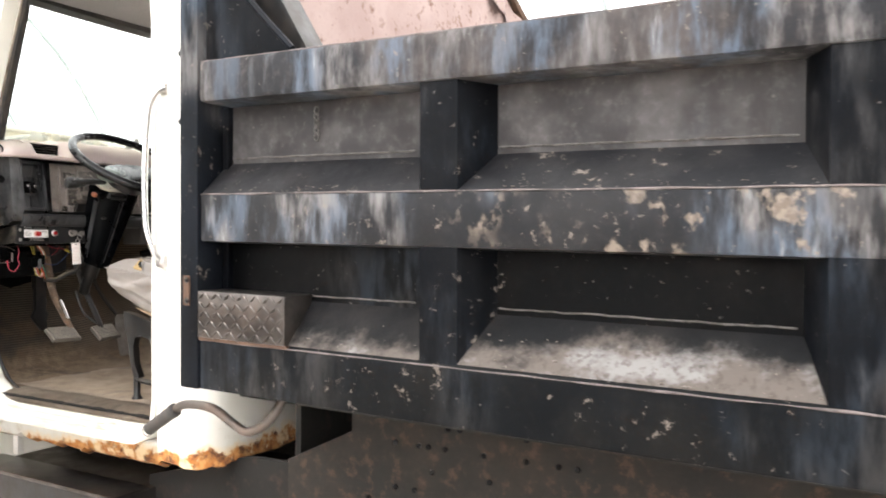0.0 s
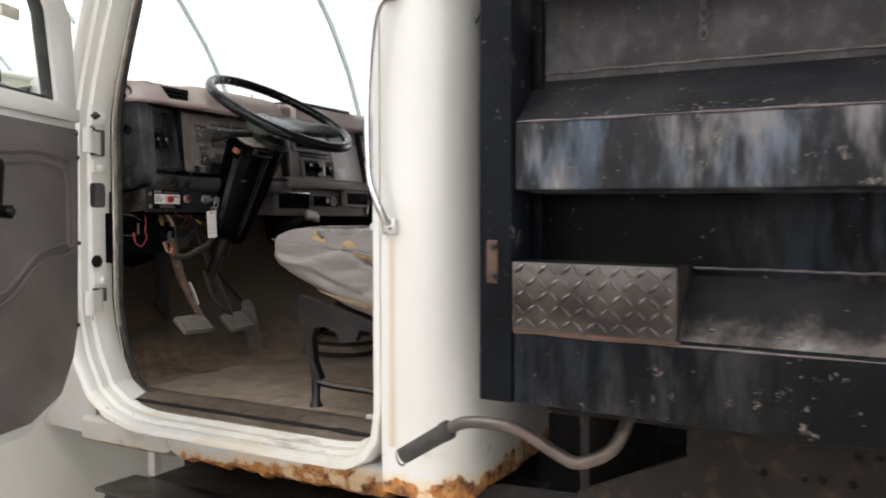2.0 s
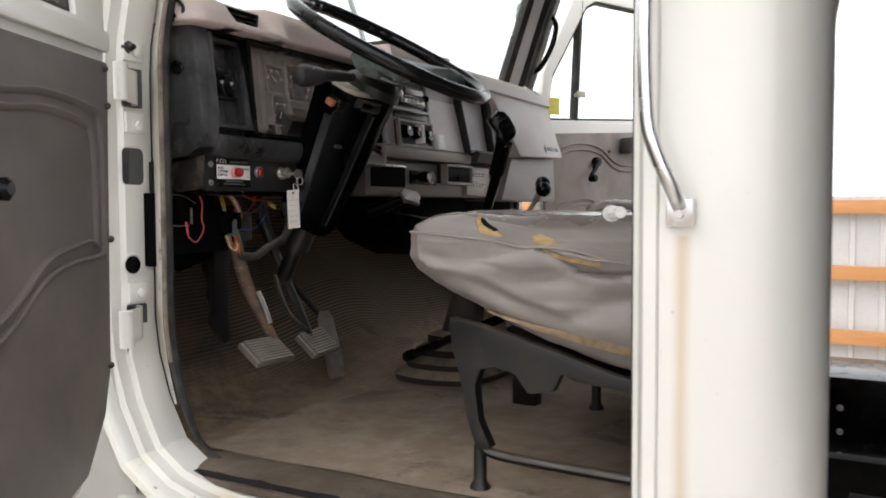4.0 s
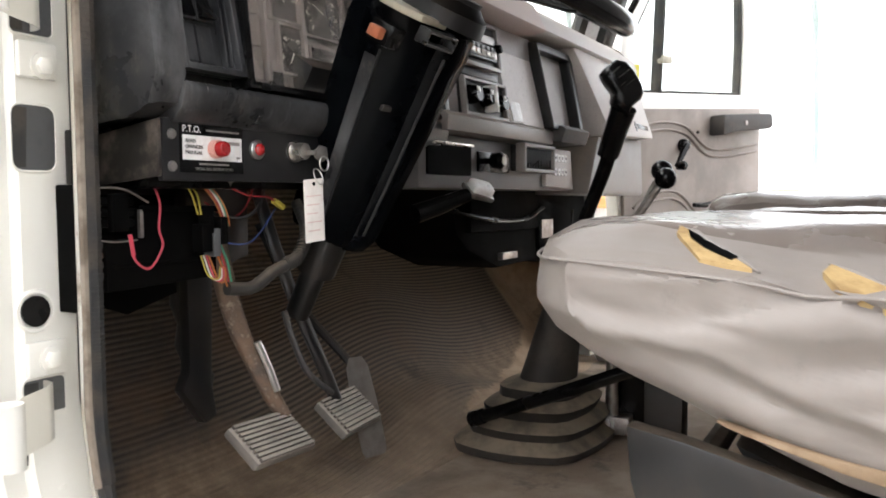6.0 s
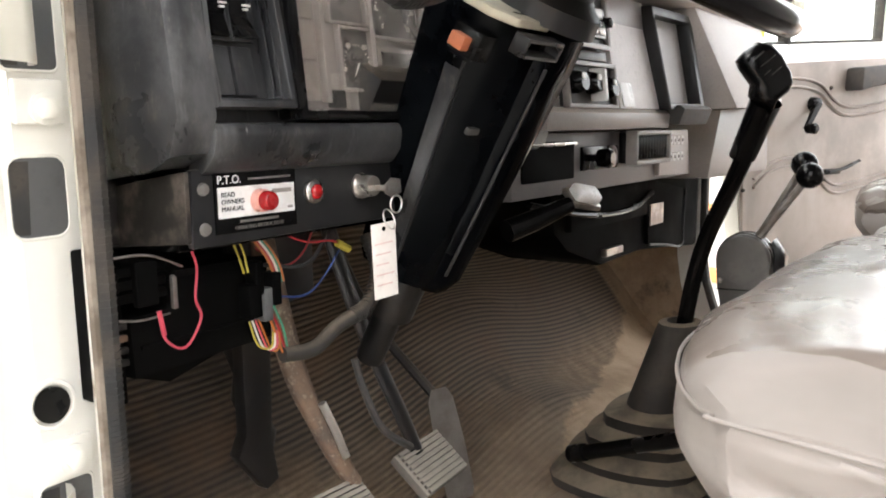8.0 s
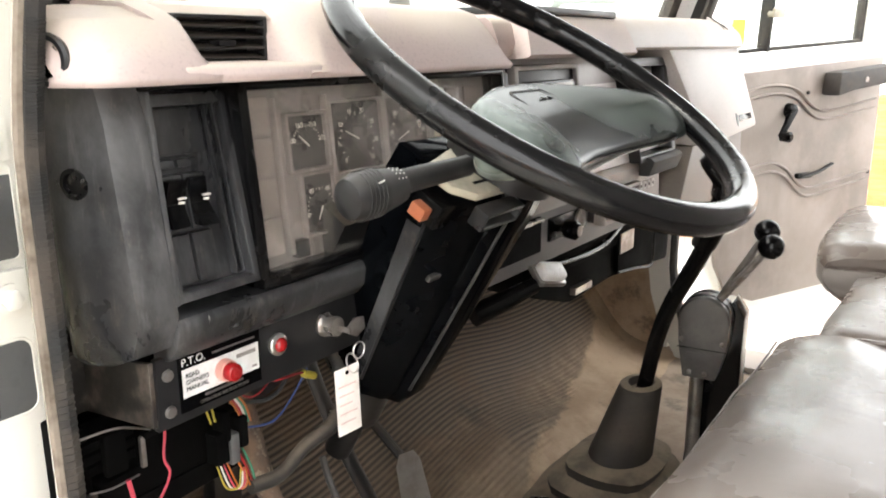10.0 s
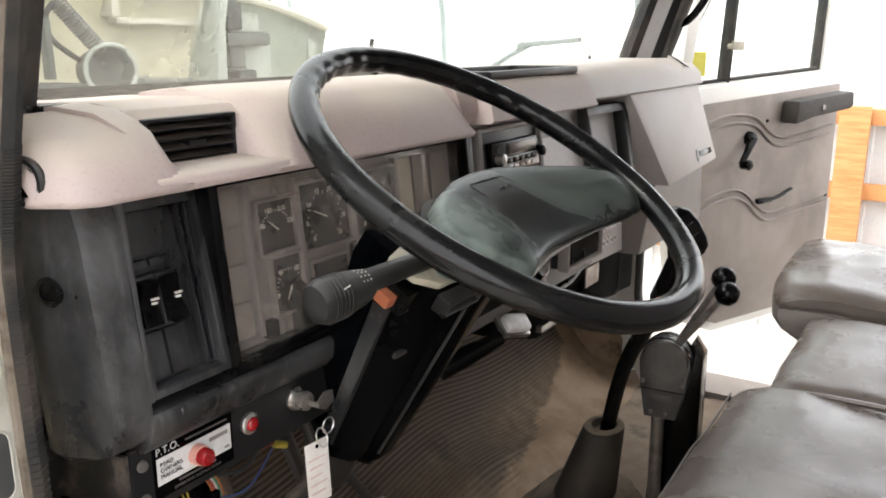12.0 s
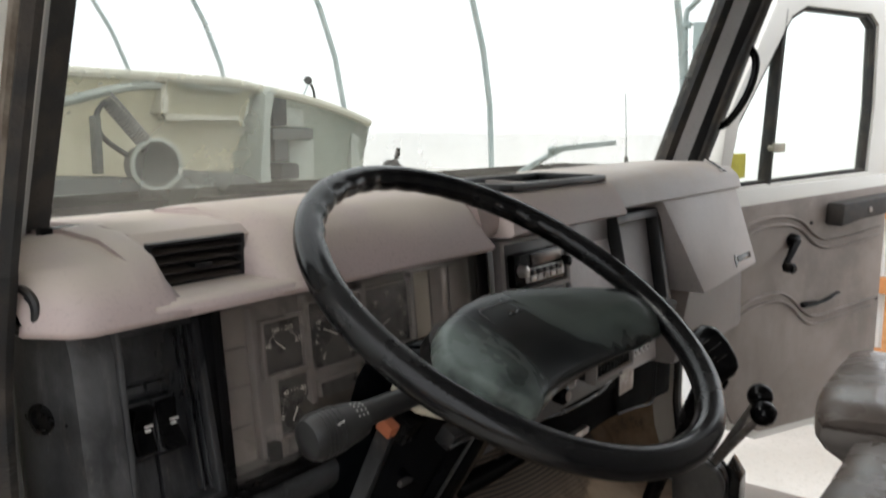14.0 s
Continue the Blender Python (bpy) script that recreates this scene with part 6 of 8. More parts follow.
part("vent_shelf", k, M_PINK, PINK)
k = prism([(2.668, 1.923), (2.682, 1.934), (2.72, 1.9395), (2.85, 1.936), (2.85, 1.92), (2.72, 1.92)], 0, 1.73, 1.864, 0.002)
part("vent_roof", k, M_PINK, PINK)
rows = [pad_rows(x, 2.605, b_, 1.945) for x, b_ in ((1.846, 2.678), (1.86, 2.66), (1.878, 2.63), (1.9, 2.63), (2.02, 2.632), (2.12, 2.634), (2.205, 2.636), (2.216, 2.642), (2.221, 2.655))]
part("right_pad", loft(rows, None, True, True), M_PINK, PINK, smooth=75)
VENT = part("air_vent", box(1.741, 1.845, 2.69, 2.7, 1.884, 1.921, 0.0), M_GLOSS, PINK)
for i in range(4):
    part("slat", box(-0.051, 0.051, -0.008, 0.008, -0.001, 0.001, 0.0005, m=pose(1.7925, 2.672, 1.889 + i * 0.0095, 18, 0, 0)), M_BLACK, VENT)
part("vent_rim", door_ring([(1.738, 1.881), (1.848, 1.881), (1.848, 1.926), (1.738, 1.926)], [(1.743, 1.885), (1.843, 1.885), (1.843, 1.922), (1.743, 1.922)], 2.664, 2.69, Matrix.Identity(4)), M_BLACK, VENT)
part("vent_tab", box(1.786, 1.806, 2.662, 2.676, 1.898, 1.903, 0.001), M_BLACK, VENT)
EYE_VENT = part("round_vent", turned([(0, 0.02), (0.004, 0.021), (0.006, 0.019), (0.006, 0.0155), (0.001, 0.014)], (1.6225, 2.66, 1.888), (-1, -0.25, 0), 24), M_BLACK, PINK)
part("vent_core", turned([(0.0, 0.0145), (0.003, 0.012), (0.004, 0.0)], (1.6225, 2.66, 1.888), (-1, -0.25, 0), 20), M_GLOSS, EYE_VENT)
part("defrost_slot", box(1.69, 1.73, 2.752, 2.764, 1.928, 1.938, 0.001), M_GLOSS, PINK)
# centre and passenger pad with the cup hump
part("centre_pad", loft([[Vector((x, y, z)) for y, z in ((2.64, 1.88), (2.632, 1.884), (2.63, 1.9), (2.64, 1.925), (2.65, 1.933), (2.79 + bow(x), 1.936), (2.81 + bow(x), 1.92), (2.7, 1.88))] for x in (2.225, 2.231, 2.4, 2.63, 2.636)], None, True, True), M_PINK, PINK, smooth=60)
rows = []
for x, taper in ((2.262, 1.0), (2.267, 0.8), (2.275, 0.8), (2.45, 0.0), (2.625, -0.8), (2.633, -0.8), (2.638, -1.0)):
    rows.append([Vector((x + taper * lean, y, z)) for y, z, lean in ((2.628, 1.879, 0), (2.606, 1.881, 0), (2.601, 1.885, 0), (2.612, 1.915, 0.01), (2.622, 1.934, 0.018), (2.63, 1.939, 0.02), (2.76, 1.94, 0.02), (2.775, 1.93, 0.02), (2.775, 1.879, 0))])
part("cup_hump", loft(rows, None, True, True), M_PINK, PINK, smooth=50)
CUP = part("cup_opening", door_ring([(2.288, -2.642), (2.3, -2.628), (2.606, -2.628), (2.618, -2.642), (2.618, -2.755), (2.606, -2.768), (2.3, -2.768), (2.288, -2.755)], [(2.302, -2.652), (2.312, -2.64), (2.594, -2.64), (2.604, -2.652), (2.604, -2.744), (2.594, -2.756), (2.312, -2.756), (2.302, -2.744)], 0.0, 0.012, pose(0, 0, 1.9395, 90, 0, 0)), M_BLACK, PINK, "black-rimmed cup tray on the pad")
part("cup_well", box(2.303, 2.603, 2.642, 2.754, 1.9385, 1.9415, 0.001), M_GLOSS, CUP)
part("well_rib", box(2.42, 2.43, 2.642, 2.754, 1.9416, 1.946, 0.001), M_DKGREIGE, CUP)
part("passenger_pad", loft([[Vector((x, y, z)) for y, z in ((2.622, 1.888), (2.615, 1.893), (2.624, 1.92), (2.645, 1.94), (2.67, t_), (2.79 + bow(x), t_), (2.81 + bow(x), t_ - 0.02), (2.7, 1.888))] for x, t_ in ((2.64, 1.945), (2.645, 1.948), (2.85, 1.95), (3.15, 1.953), (3.3, 1.952), (3.335, 1.94), (3.345, 1.925))], None, True, True), M_GREIGE, PINK, smooth=60)
OUTL = part("corner_outlet", box(-0.048, 0.048, -0.022, 0.022, -0.004, 0.003, 0.003, m=pose(3.297, 2.654, 1.9385, 32, 10, 0)), M_GLOSS, PINK, "dark side window outlet in the pad")
part("outlet_rim", door_ring([(-0.052, -0.026), (0.052, -0.026), (0.052, 0.026), (-0.052, 0.026)], [(-0.046, -0.02), (0.046, -0.02), (0.046, 0.02), (-0.046, 0.02)], -0.006, 0.0, pose(3.297, 2.654, 1.9385, 32, 10, 0) @ pose(0, 0, 0, 90, 0, 0)), M_GREIGE, OUTL)

# centre stack
face("stack_face", 2.271, 2.69, 1.682, 1.88, 2.64, 2.75, M_STACK, 0.004)
RAD = face("radio_bay", 2.292, 2.492, 1.785, 1.866, 2.63, 2.644, M_BLACK)
part("bay_rim", door_ring([(2.288, 1.781), (2.496, 1.781), (2.496, 1.87), (2.288, 1.87)], [(2.3, 1.79), (2.486, 1.79), (2.486, 1.862), (2.3, 1.862)], 2.622, 2.636, Matrix.Identity(4)), M_DKGREIGE, RAD)
part("radio_body", box(2.318, 2.47, 2.618, 2.634, 1.797, 1.846, 0.004), M_GLOSS, RAD)
part("radio_window", box(2.365, 2.455, 2.615, 2.618, 1.826, 1.842, 0.001), M_PLATE, RAD)
part("radio_trim", box(2.345, 2.462, 2.6145, 2.618, 1.802, 1.8225, 0.001), M_LABEL, RAD)
for i in range(5):
    for j in range(2):
        part("radio_button", box(2.352 + i * 0.02, 2.368 + i * 0.02, 2.6115, 2.615, 1.8035 + j * 0.0095, 1.8115 + j * 0.0095, 0.001), M_GLOSS if j else M_STEEL, RAD)
for x in (2.332, 2.465):
    part("radio_knob", turned([(0, 0.009), (0.012, 0.008), (0.014, 0.004)], (x, 2.618, 1.822), (0, -1, 0), 14), M_CHROME if x < 2.4 else M_GLOSS, RAD)
HV = face("heater_panel", 2.335, 2.506, 1.692, 1.757, 2.63, 2.645, M_BLACK)
part("heater_rim", door_ring([(2.332, 1.689), (2.509, 1.689), (2.509, 1.76), (2.332, 1.76)], [(2.34, 1.696), (2.501, 1.696), (2.501, 1.753), (2.34, 1.753)], 2.622, 2.634, Matrix.Identity(4)), M_DKGREIGE, HV)
for x, z in ((2.362, 1.728), (2.415, 1.728), (2.47, 1.722)):
    KNOB = part("heater_knob", turned([(0, 0.018), (0.01, 0.017), (0.022, 0.013)], (x, 2.63, z), (0, -1, 0), 14), M_GLOSS, HV)
    part("knob_mark", box(x - 0.012, x - 0.001, 2.6055, 2.608, z + 0.003, z + 0.012, 0.001), M_LABEL, KNOB)
part("knob_lever", box(2.42, 2.428, 2.603, 2.63, 1.7, 1.75, 0.002), M_LABEL, HV)
face("switch_row", 2.335, 2.5, 1.764, 1.78, 2.634, 2.645, M_BLACK)
NOTE = face("blank_cover_plate", 2.512, 2.686, 1.69, 1.866, 2.618, 2.636, M_PALE, 0.002, label="pale sun-bleached cover beside the radio")
part("cover_tab", box(2.52, 2.568, 2.6155, 2.6185, 1.693, 1.732, 0.001), M_LABEL, NOTE)
rake(NOTE, 0.14)
# tray in front of the passenger
TRAY = dash_part("tray_back", box(2.686, 2.875, 2.622, 2.66, 1.7, 1.868, 0.003), M_TRAYBACK)
part("tray_rim", door_ring([(2.68, 1.688), (2.868, 1.688), (2.886, 1.874), (2.68, 1.874)], [(2.686, 1.7), (2.848, 1.7), (2.866, 1.858), (2.686, 1.858)], 2.596, 2.624, Matrix.Identity(4)), M_BLACK, TRAY)
rake(TRAY, 0.12)
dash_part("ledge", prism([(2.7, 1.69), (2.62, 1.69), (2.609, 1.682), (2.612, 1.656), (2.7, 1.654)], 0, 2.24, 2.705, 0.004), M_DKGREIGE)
dash_part("ledge", prism([(2.7, 1.699), (2.59, 1.697), (2.582, 1.69), (2.594, 1.662), (2.7, 1.66)], 0, 2.707, 2.862, 0.004), M_GRIP)
GB = dash_part("glove_panel", prism([(2.862, 1.888), (2.88, 1.896), (3.325, 1.9), (3.338, 1.89), (3.356, 1.712), (3.346, 1.706), (2.968, 1.692)], 1, 2.565, 2.68, 0.008), M_GREIGE, "light grey glove panel with a badge")
part("badge_mark", prism([(3.197, 1.716), (3.208, 1.724), (3.209, 1.738), (3.202, 1.745), (3.195, 1.732)], 1, 2.5635, 2.565, 0.0), M_GLOSS, GB)
part("badge_bar", box(3.219, 3.318, 2.5635, 2.565, 1.726, 1.739, 0.001), M_GLOSS, GB)
rake(GB, 0.2, 1.7)
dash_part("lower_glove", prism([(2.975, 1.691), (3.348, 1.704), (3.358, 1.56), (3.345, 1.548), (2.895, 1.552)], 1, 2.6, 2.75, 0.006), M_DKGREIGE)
# lower row: tray, lighter, outlet, buttons
face("lower_fascia", 2.2, 2.89, 1.56, 1.653, 2.645, 2.75, M_FASCIA, 0.004)
AT = face("ash_tray", 2.222, 2.378, 1.583, 1.64, 2.639, 2.645, M_SHADEBLACK, 0.003)
part("tray_lip", box(2.228, 2.372, 2.63, 2.64, 1.634, 1.639, 0.002), M_BRIGHT, AT)
face("lighter_bay", 2.408, 2.542, 1.592, 1.63, 2.64, 2.648, M_GLOSS)
LK = dash_part("pull_knob", turned([(0, 0.006), (0.02, 0.006), (0.022, 0.014), (0.04, 0.016), (0.046, 0.01)], (2.43, 2.645, 1.612), (0, -1, 0), 16), M_GLOSS)
part("knob_face", turned([(0.046, 0.009), (0.047, 0.009)], (2.43, 2.645, 1.612), (0, -1, 0), 12), M_STEEL, LK)
dash_part("lighter", turned([(0, 0.018), (0.004, 0.018), (0.005, 0.013), (0.002, 0.012)], (2.515, 2.64, 1.612), (0, -1, 0), 18), M_STEEL)
VO = face("centre_outlet", 2.556, 2.712, 1.597, 1.65, 2.63, 2.645, M_BLACK)
for i in range(11):
    part("slat", box(2.563 + i * 0.013, 2.5655 + i * 0.013, 2.612, 2.634, 1.604, 1.643, 0.0008), M_GLOSS, VO)
part("outlet_rim", door_ring([(2.553, 1.594), (2.715, 1.594), (2.715, 1.653), (2.553, 1.653)], [(2.561, 1.602), (2.707, 1.602), (2.707, 1.645), (2.561, 1.645)], 2.61, 2.632, Matrix.Identity(4)), M_DKGREIGE, VO)
BP = dash_part("button_panel", prism([(2.722, 1.568), (2.722, 1.652), (2.874, 1.652), (2.89, 1.562)], 1, 2.635, 2.65, 0.003), M_GREIGE)
for i in range(4):
    for j in range(2):
        RB = part("round_button", turned([(0, 0.0092), (0.004, 0.0085)], (2.769 + 0.0205 * i, 2.635, 1.601 + 0.031 * j), (0, -1, 0), 14), M_LABEL, BP)
        part("button_dot", turned([(0, 0.0032), (0.001, 0.0032)], (2.769 + 0.0205 * i, 2.6308, 1.601 + 0.031 * j), (0, -1, 0), 10), M_PLATE, RB)
rake(DASH, 0.1)
# heater box and clutter in the dark under the dash
HB = thing("heater_box", (2.7, 2.95, 1.4), "black heater box under the dashboard", "heater")
part("body", prism([(2.5, 1.585), (2.53, 1.47), (2.58, 1.432), (2.73, 1.385), (2.93, 1.39), (3.1, 1.375), (3.3, 1.355), (3.31, 1.585)], 1, 2.752, 2.98, 0.012), M_SHADEBLACK, HB)
CASE = part("side_case", prism([(2.93, 1.548), (2.945, 1.402), (3.15, 1.375), (3.17, 1.51)], 1, 2.742, 2.752, 0.003), M_SHADEBLACK, HB)
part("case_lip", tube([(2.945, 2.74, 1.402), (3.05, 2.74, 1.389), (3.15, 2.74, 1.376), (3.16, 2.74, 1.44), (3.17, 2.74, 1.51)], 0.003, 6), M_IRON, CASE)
part("duct", box(2.56, 2.92, 2.735, 2.752, 1.47, 1.575, 0.006), M_SHADEBLACK, HB)
part("label", box(2.95, 3.025, 2.7395, 2.742, 1.443, 1.489, 0.0), M_STEEL, HB, "dull metal data label")
part("bracket", box(2.72, 2.8, 2.738, 2.752, 1.405, 1.42, 0.002), M_STEEL, HB)
part("hose", tube([(2.45, 2.76, 1.53), (2.6, 2.728, 1.5), (2.8, 2.722, 1.495), (2.93, 2.73, 1.52)], 0.006, 8), M_GLOSS, HB)
LAMPU = thing("dash_work_lamp", (2.3, 2.62, 1.55), "small clear courtesy lamp hung under the dash", "lamp")
part("stem", tube([(2.17, 2.67, 1.533), (2.21, 2.65, 1.545), (2.265, 2.62, 1.565)], [0.017, 0.016, 0.012], 10), M_GLOSS, LAMPU)
lm = pose(2.306, 2.615, 1.577, 40, 10, -20)
LN = part("lens", box(-0.024, 0.024, -0.015, 0.015, -0.01, 0.01, 0.008, m=lm, seg=3), M_LABEL, LAMPU, "clear lamp lens")
part("lens_holder", box(-0.029, 0.029, -0.019, 0.019, -0.016, -0.005, 0.005, m=lm), M_STEEL, LN)

shift(LAMPU, 0.05, -0.005, -0.016)

# ---- switch panel under the dash, left ----
PTO = thing("switch_bracket", (1.78, 2.66, 1.57), "black steel switch bracket with red button under the dash", "switch panel")
part("plate", prism([(1.676, 1.563), (1.678, 1.631), (1.968, 1.639), (1.966, 1.565)], 1, 2.648, 2.656, 0.002), M_BLACK, PTO)
part("side_cheek", prism([(2.65, 1.568), (2.65, 1.63), (2.76, 1.614), (2.785, 1.556)], 0, 1.672, 1.677, 0.001), M_GRIME, PTO)
part("back", box(1.684, 1.96, 2.68, 2.74, 1.556, 1.628, 0.003), M_GLOSS, PTO)
part("back_plate", prism([(1.68, 1.5), (1.68, 1.632), (1.99, 1.632), (1.99, 1.46), (1.92, 1.44), (1.8, 1.46)], 1, 2.82, 2.83, 0.002), M_BLACK, PTO)
part("hanger", box(1.64, 1.674, 2.75, 2.76, 1.56, 1.62, 0.003), M_GRIME, PTO)
LB = part("label_plate", box(1.7, 1.797, 2.6464, 2.648, 1.573, 1.629, 0.0), M_GLOSS, PTO)
part("label_field", box(1.703, 1.794, 2.6456, 2.6464, 1.5868, 1.6142, 0.0), M_LABEL, LB)
writing("letters", "P.T.O.", 0.0105, (1.7165, 2.646, 1.6205), M_LABEL, LB)
for i, t_ in enumerate(("READ", "OWNERS", "MANUAL")):
    writing("letters", t_, 0.0062, (1.706, 2.6452, 1.6075 - 0.0064 * i), M_GLOSS, LB, align="LEFT")
part("bar_line", box(1.738, 1.79, 2.6457, 2.6464, 1.6195, 1.6213, 0.0), M_STEEL, LB)
part("bar_line", box(1.766, 1.79, 2.645, 2.6456, 1.6055, 1.6095, 0.0), M_DKGREIGE, LB)
part("bar_line", box(1.785, 1.791, 2.645, 2.6456, 1.59, 1.5925, 0.0), M_DKGREIGE, LB)
part("bar_line", box(1.727, 1.773, 2.6457, 2.6464, 1.5815, 1.5837, 0.0), M_STEEL, LB)
writing("letters", "OPERATING INSTRUCTIONS", 0.0046, (1.75, 2.6459, 1.577), M_STEEL, LB)
KN = part("push_button", turned([(0, 0.0108), (0.008, 0.0104), (0.0085, 0.008)], (1.75, 2.6456, 1.6), (0, -1, 0), 20), M_COLLAR, PTO, "red push button with a pale collar")
part("button_cap", turned([(0.0085, 0.0088), (0.016, 0.0088), (0.018, 0.0073), (0.019, 0.0)], (1.75, 2.6456, 1.6), (0, -1, 0), 20), M_RED, KN)
LP = part("indicator_lamp", turned([(0, 0.0115), (0.004, 0.012), (0.006, 0.0095)], (1.821, 2.648, 1.603), (0, -1, 0), 18), M_CHROME, PTO, "red indicator lamp in a chrome ring")
part("lamp_lens", ball((1.821, 2.6418, 1.603), 0.0078, None, (1, 0.7, 1), 12), M_RED, LP)
for z in (1.579, 1.614):
    part("screw", turned([(0, 0.006), (0.003, 0.005)], (1.689, 2.648, z), (0, -1, 0), 10), M_STEEL, PTO)
IG = thing("ignition_lock", (1.865, 2.628, 1.608), "chrome ignition lock with its key in", "ignition lock")
part("barrel", turned([(0, 0.0135), (0.004, 0.014), (0.006, 0.0125), (0.012, 0.0115), (0.02, 0.0105), (0.021, 0.0)], (1.858, 2.628, 1.61), (0, -1, 0), 20), M_BRIGHT, IG)
KEY = part("key", box(-0.0015, 0.0015, 0, 0.02, -0.003, 0.003, 0.0008, m=pose(1.86, 2.592, 1.608)), M_STEEL, IG)
k = prism([(0, 0.004), (0.012, 0.012), (0.026, 0.01), (0.028, -0.004), (0.014, -0.01), (0.002, -0.004)], 1, -0.0012, 0.0012, 0.0005, m=pose(1.862, 2.598, 1.606, 0, 0, 0))
part("key_bow", k, M_STEEL, KEY)
TAG = thing("key_tag", (1.885, 2.588, 1.53), "white paper key tag with red print on two rings", "key tag")
part("ring", tube([(1.873 + 0.009 * math.cos(a), 2.6, 1.597 + 0.009 * math.sin(a)) for a in (i * math.pi / 6 for i in range(12))], 0.0009, 6, closed=True, steps=2), M_CHROME, TAG)
part("ring", tube([(1.871 + 0.008 * math.cos(a), 2.608 + 0.004 * math.sin(a), 1.581 + 0.01 * math.sin(a)) for a in (i * math.pi / 6 for i in range(12))], 0.0009, 6, closed=True, steps=2), M_CHROME, TAG)
tm = pose(1.869, 2.614, 1.538, 4, -5, -12)
CARD = part("card", box(-0.0155, 0.0155, -0.0005, 0.0005, -0.04, 0.04, 0.0002, m=tm), M_TAG, TAG)
for i in range(5):
    part("print_line", box(-0.012, 0.011 - 0.003 * (i % 3), -0.0011, -0.0006, 0.018 - i * 0.011, 0.0195 - i * 0.011, 0.0, m=tm), M_PINKINK, CARD)
part("punch_hole", turned([(0, 0.0025), (0.0008, 0.0025)], tm @ Vector((0, -0.0006, 0.034)), (0, -1, 0), 10), M_GLOSS, CARD)
shift(IG, 0.034, 0.02, -0.006)
shift(TAG, 0.013, -0.006, -0.01)
# fuse box and wiring under it
FB = thing("fuse_box", (1.68, 2.74, 1.47), "black relay box on a bracket under the dash", "fuse box")
for z in (1.5125, 1.5245, 1.5365):
    part("relay", box(1.637, 1.694, 2.714, 2.76, z, z + 0.0095, 0.003), M_SHADEBLACK, FB)
part("relay_cover", box(1.657, 1.68, 2.706, 2.715, 1.508, 1.55, 0.003), M_SHADEBLACK, FB)
part("carrier", prism([(1.655, 1.441), (1.653, 1.499), (1.698, 1.502), (1.703, 1.534), (1.818, 1.532), (1.82, 1.446)], 1, 2.715, 2.79, 0.004), M_SHADEBLACK, FB)
part("lip", prism([(1.7, 1.53), (1.82, 1.528), (1.82, 1.535), (1.7, 1.537)], 1, 2.708, 2.715, 0.001), M_SHADEBLACK, FB)
part("rib", box(1.662, 1.81, 2.7115, 2.715, 1.468, 1.472, 0.001), M_SHADEBLACK, FB)
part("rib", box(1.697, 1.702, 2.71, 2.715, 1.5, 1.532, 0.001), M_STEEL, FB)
part("mount_leg", box(1.632, 1.65, 2.72, 2.79, 1.42, 1.56, 0.003), M_SHADEBLACK, FB)
for i in range(4):
    part("fuse", box(1.634, 1.648, 2.711, 2.716, 1.458 + i * 0.011, 1.464 + i * 0.011, 0.001), M_RUST if i == 2 else M_GRIME, FB)
part("wire_edge", tube([(1.632, 2.71, 1.556), (1.67, 2.705, 1.555), (1.705, 2.705, 1.54)], 0.0012, 6), M_STEEL, FB)
part("wire_edge", tube([(1.64, 2.71, 1.5), (1.66, 2.707, 1.497), (1.69, 2.707, 1.498)], 0.001, 6), M_STEEL, FB)
part("back_plate", prism([(1.64, 1.44), (1.64, 1.55), (1.83, 1.55), (1.83, 1.42), (1.75, 1.4)], 1, 2.8, 2.806, 0.001), M_SHADEBLACK, FB)
HARN = thing("wiring_harness", (1.8, 2.68, 1.45), "loose coloured wires and connectors hanging under the dash", "wiring")


def wire(colour, pts, r=0.0016):
    return part("wire", tube(pts, r * 0.78, 6, steps=5), WIRES[colour], HARN)


wire("pink", [(1.69, 2.672, 1.568), (1.697, 2.665, 1.54), (1.69, 2.66, 1.51), (1.695, 2.66, 1.49), (1.676, 2.66, 1.466), (1.655, 2.66, 1.478), (1.65, 2.66, 1.505)], 0.0018)
wire("pink", [(1.65, 2.66, 1.505), (1.652, 2.66, 1.494), (1.654, 2.66, 1.482)], 0.0032)
wire("yellow", [(1.742, 2.68, 1.57), (1.74, 2.66, 1.55), (1.745, 2.655, 1.525)])
wire("yellow", [(1.748, 2.68, 1.57), (1.748, 2.66, 1.55), (1.75, 2.655, 1.525)])
for j, c in enumerate(("orange", "red", "white", "green", "orange")):
    wire(c, [(1.756 + 0.003 * j, 2.68, 1.575), (1.764 + 0.003 * j, 2.655, 1.55), (1.776 + 0.003 * j, 2.652, 1.53), (1.782 + 0.003 * j, 2.652, 1.51)])
for j, c in enumerate(("yellow", "white", "pink", "orange")):
    wire(c, [(1.748 + 0.004 * j, 2.655, 1.476), (1.752 + 0.006 * j, 2.648, 1.452 - 0.003 * j), (1.766 + 0.004 * j, 2.645, 1.447), (1.776 + 0.002 * j, 2.652, 1.46), (1.782, 2.66, 1.448)], 0.0014)
for j, c in enumerate(("orange", "red", "green")):
    wire(c, [(1.766 + 0.006 * j, 2.652, 1.488), (1.776 + 0.006 * j, 2.65, 1.462), (1.79 + 0.004 * j, 2.655, 1.435)])
wire("red", [(1.795, 2.66, 1.561), (1.82, 2.645, 1.548), (1.85, 2.64, 1.546), (1.872, 2.645, 1.54)])
wire("red", [(1.8, 2.7, 1.54), (1.82, 2.68, 1.52), (1.85, 2.68, 1.53), (1.87, 2.68, 1.56)])
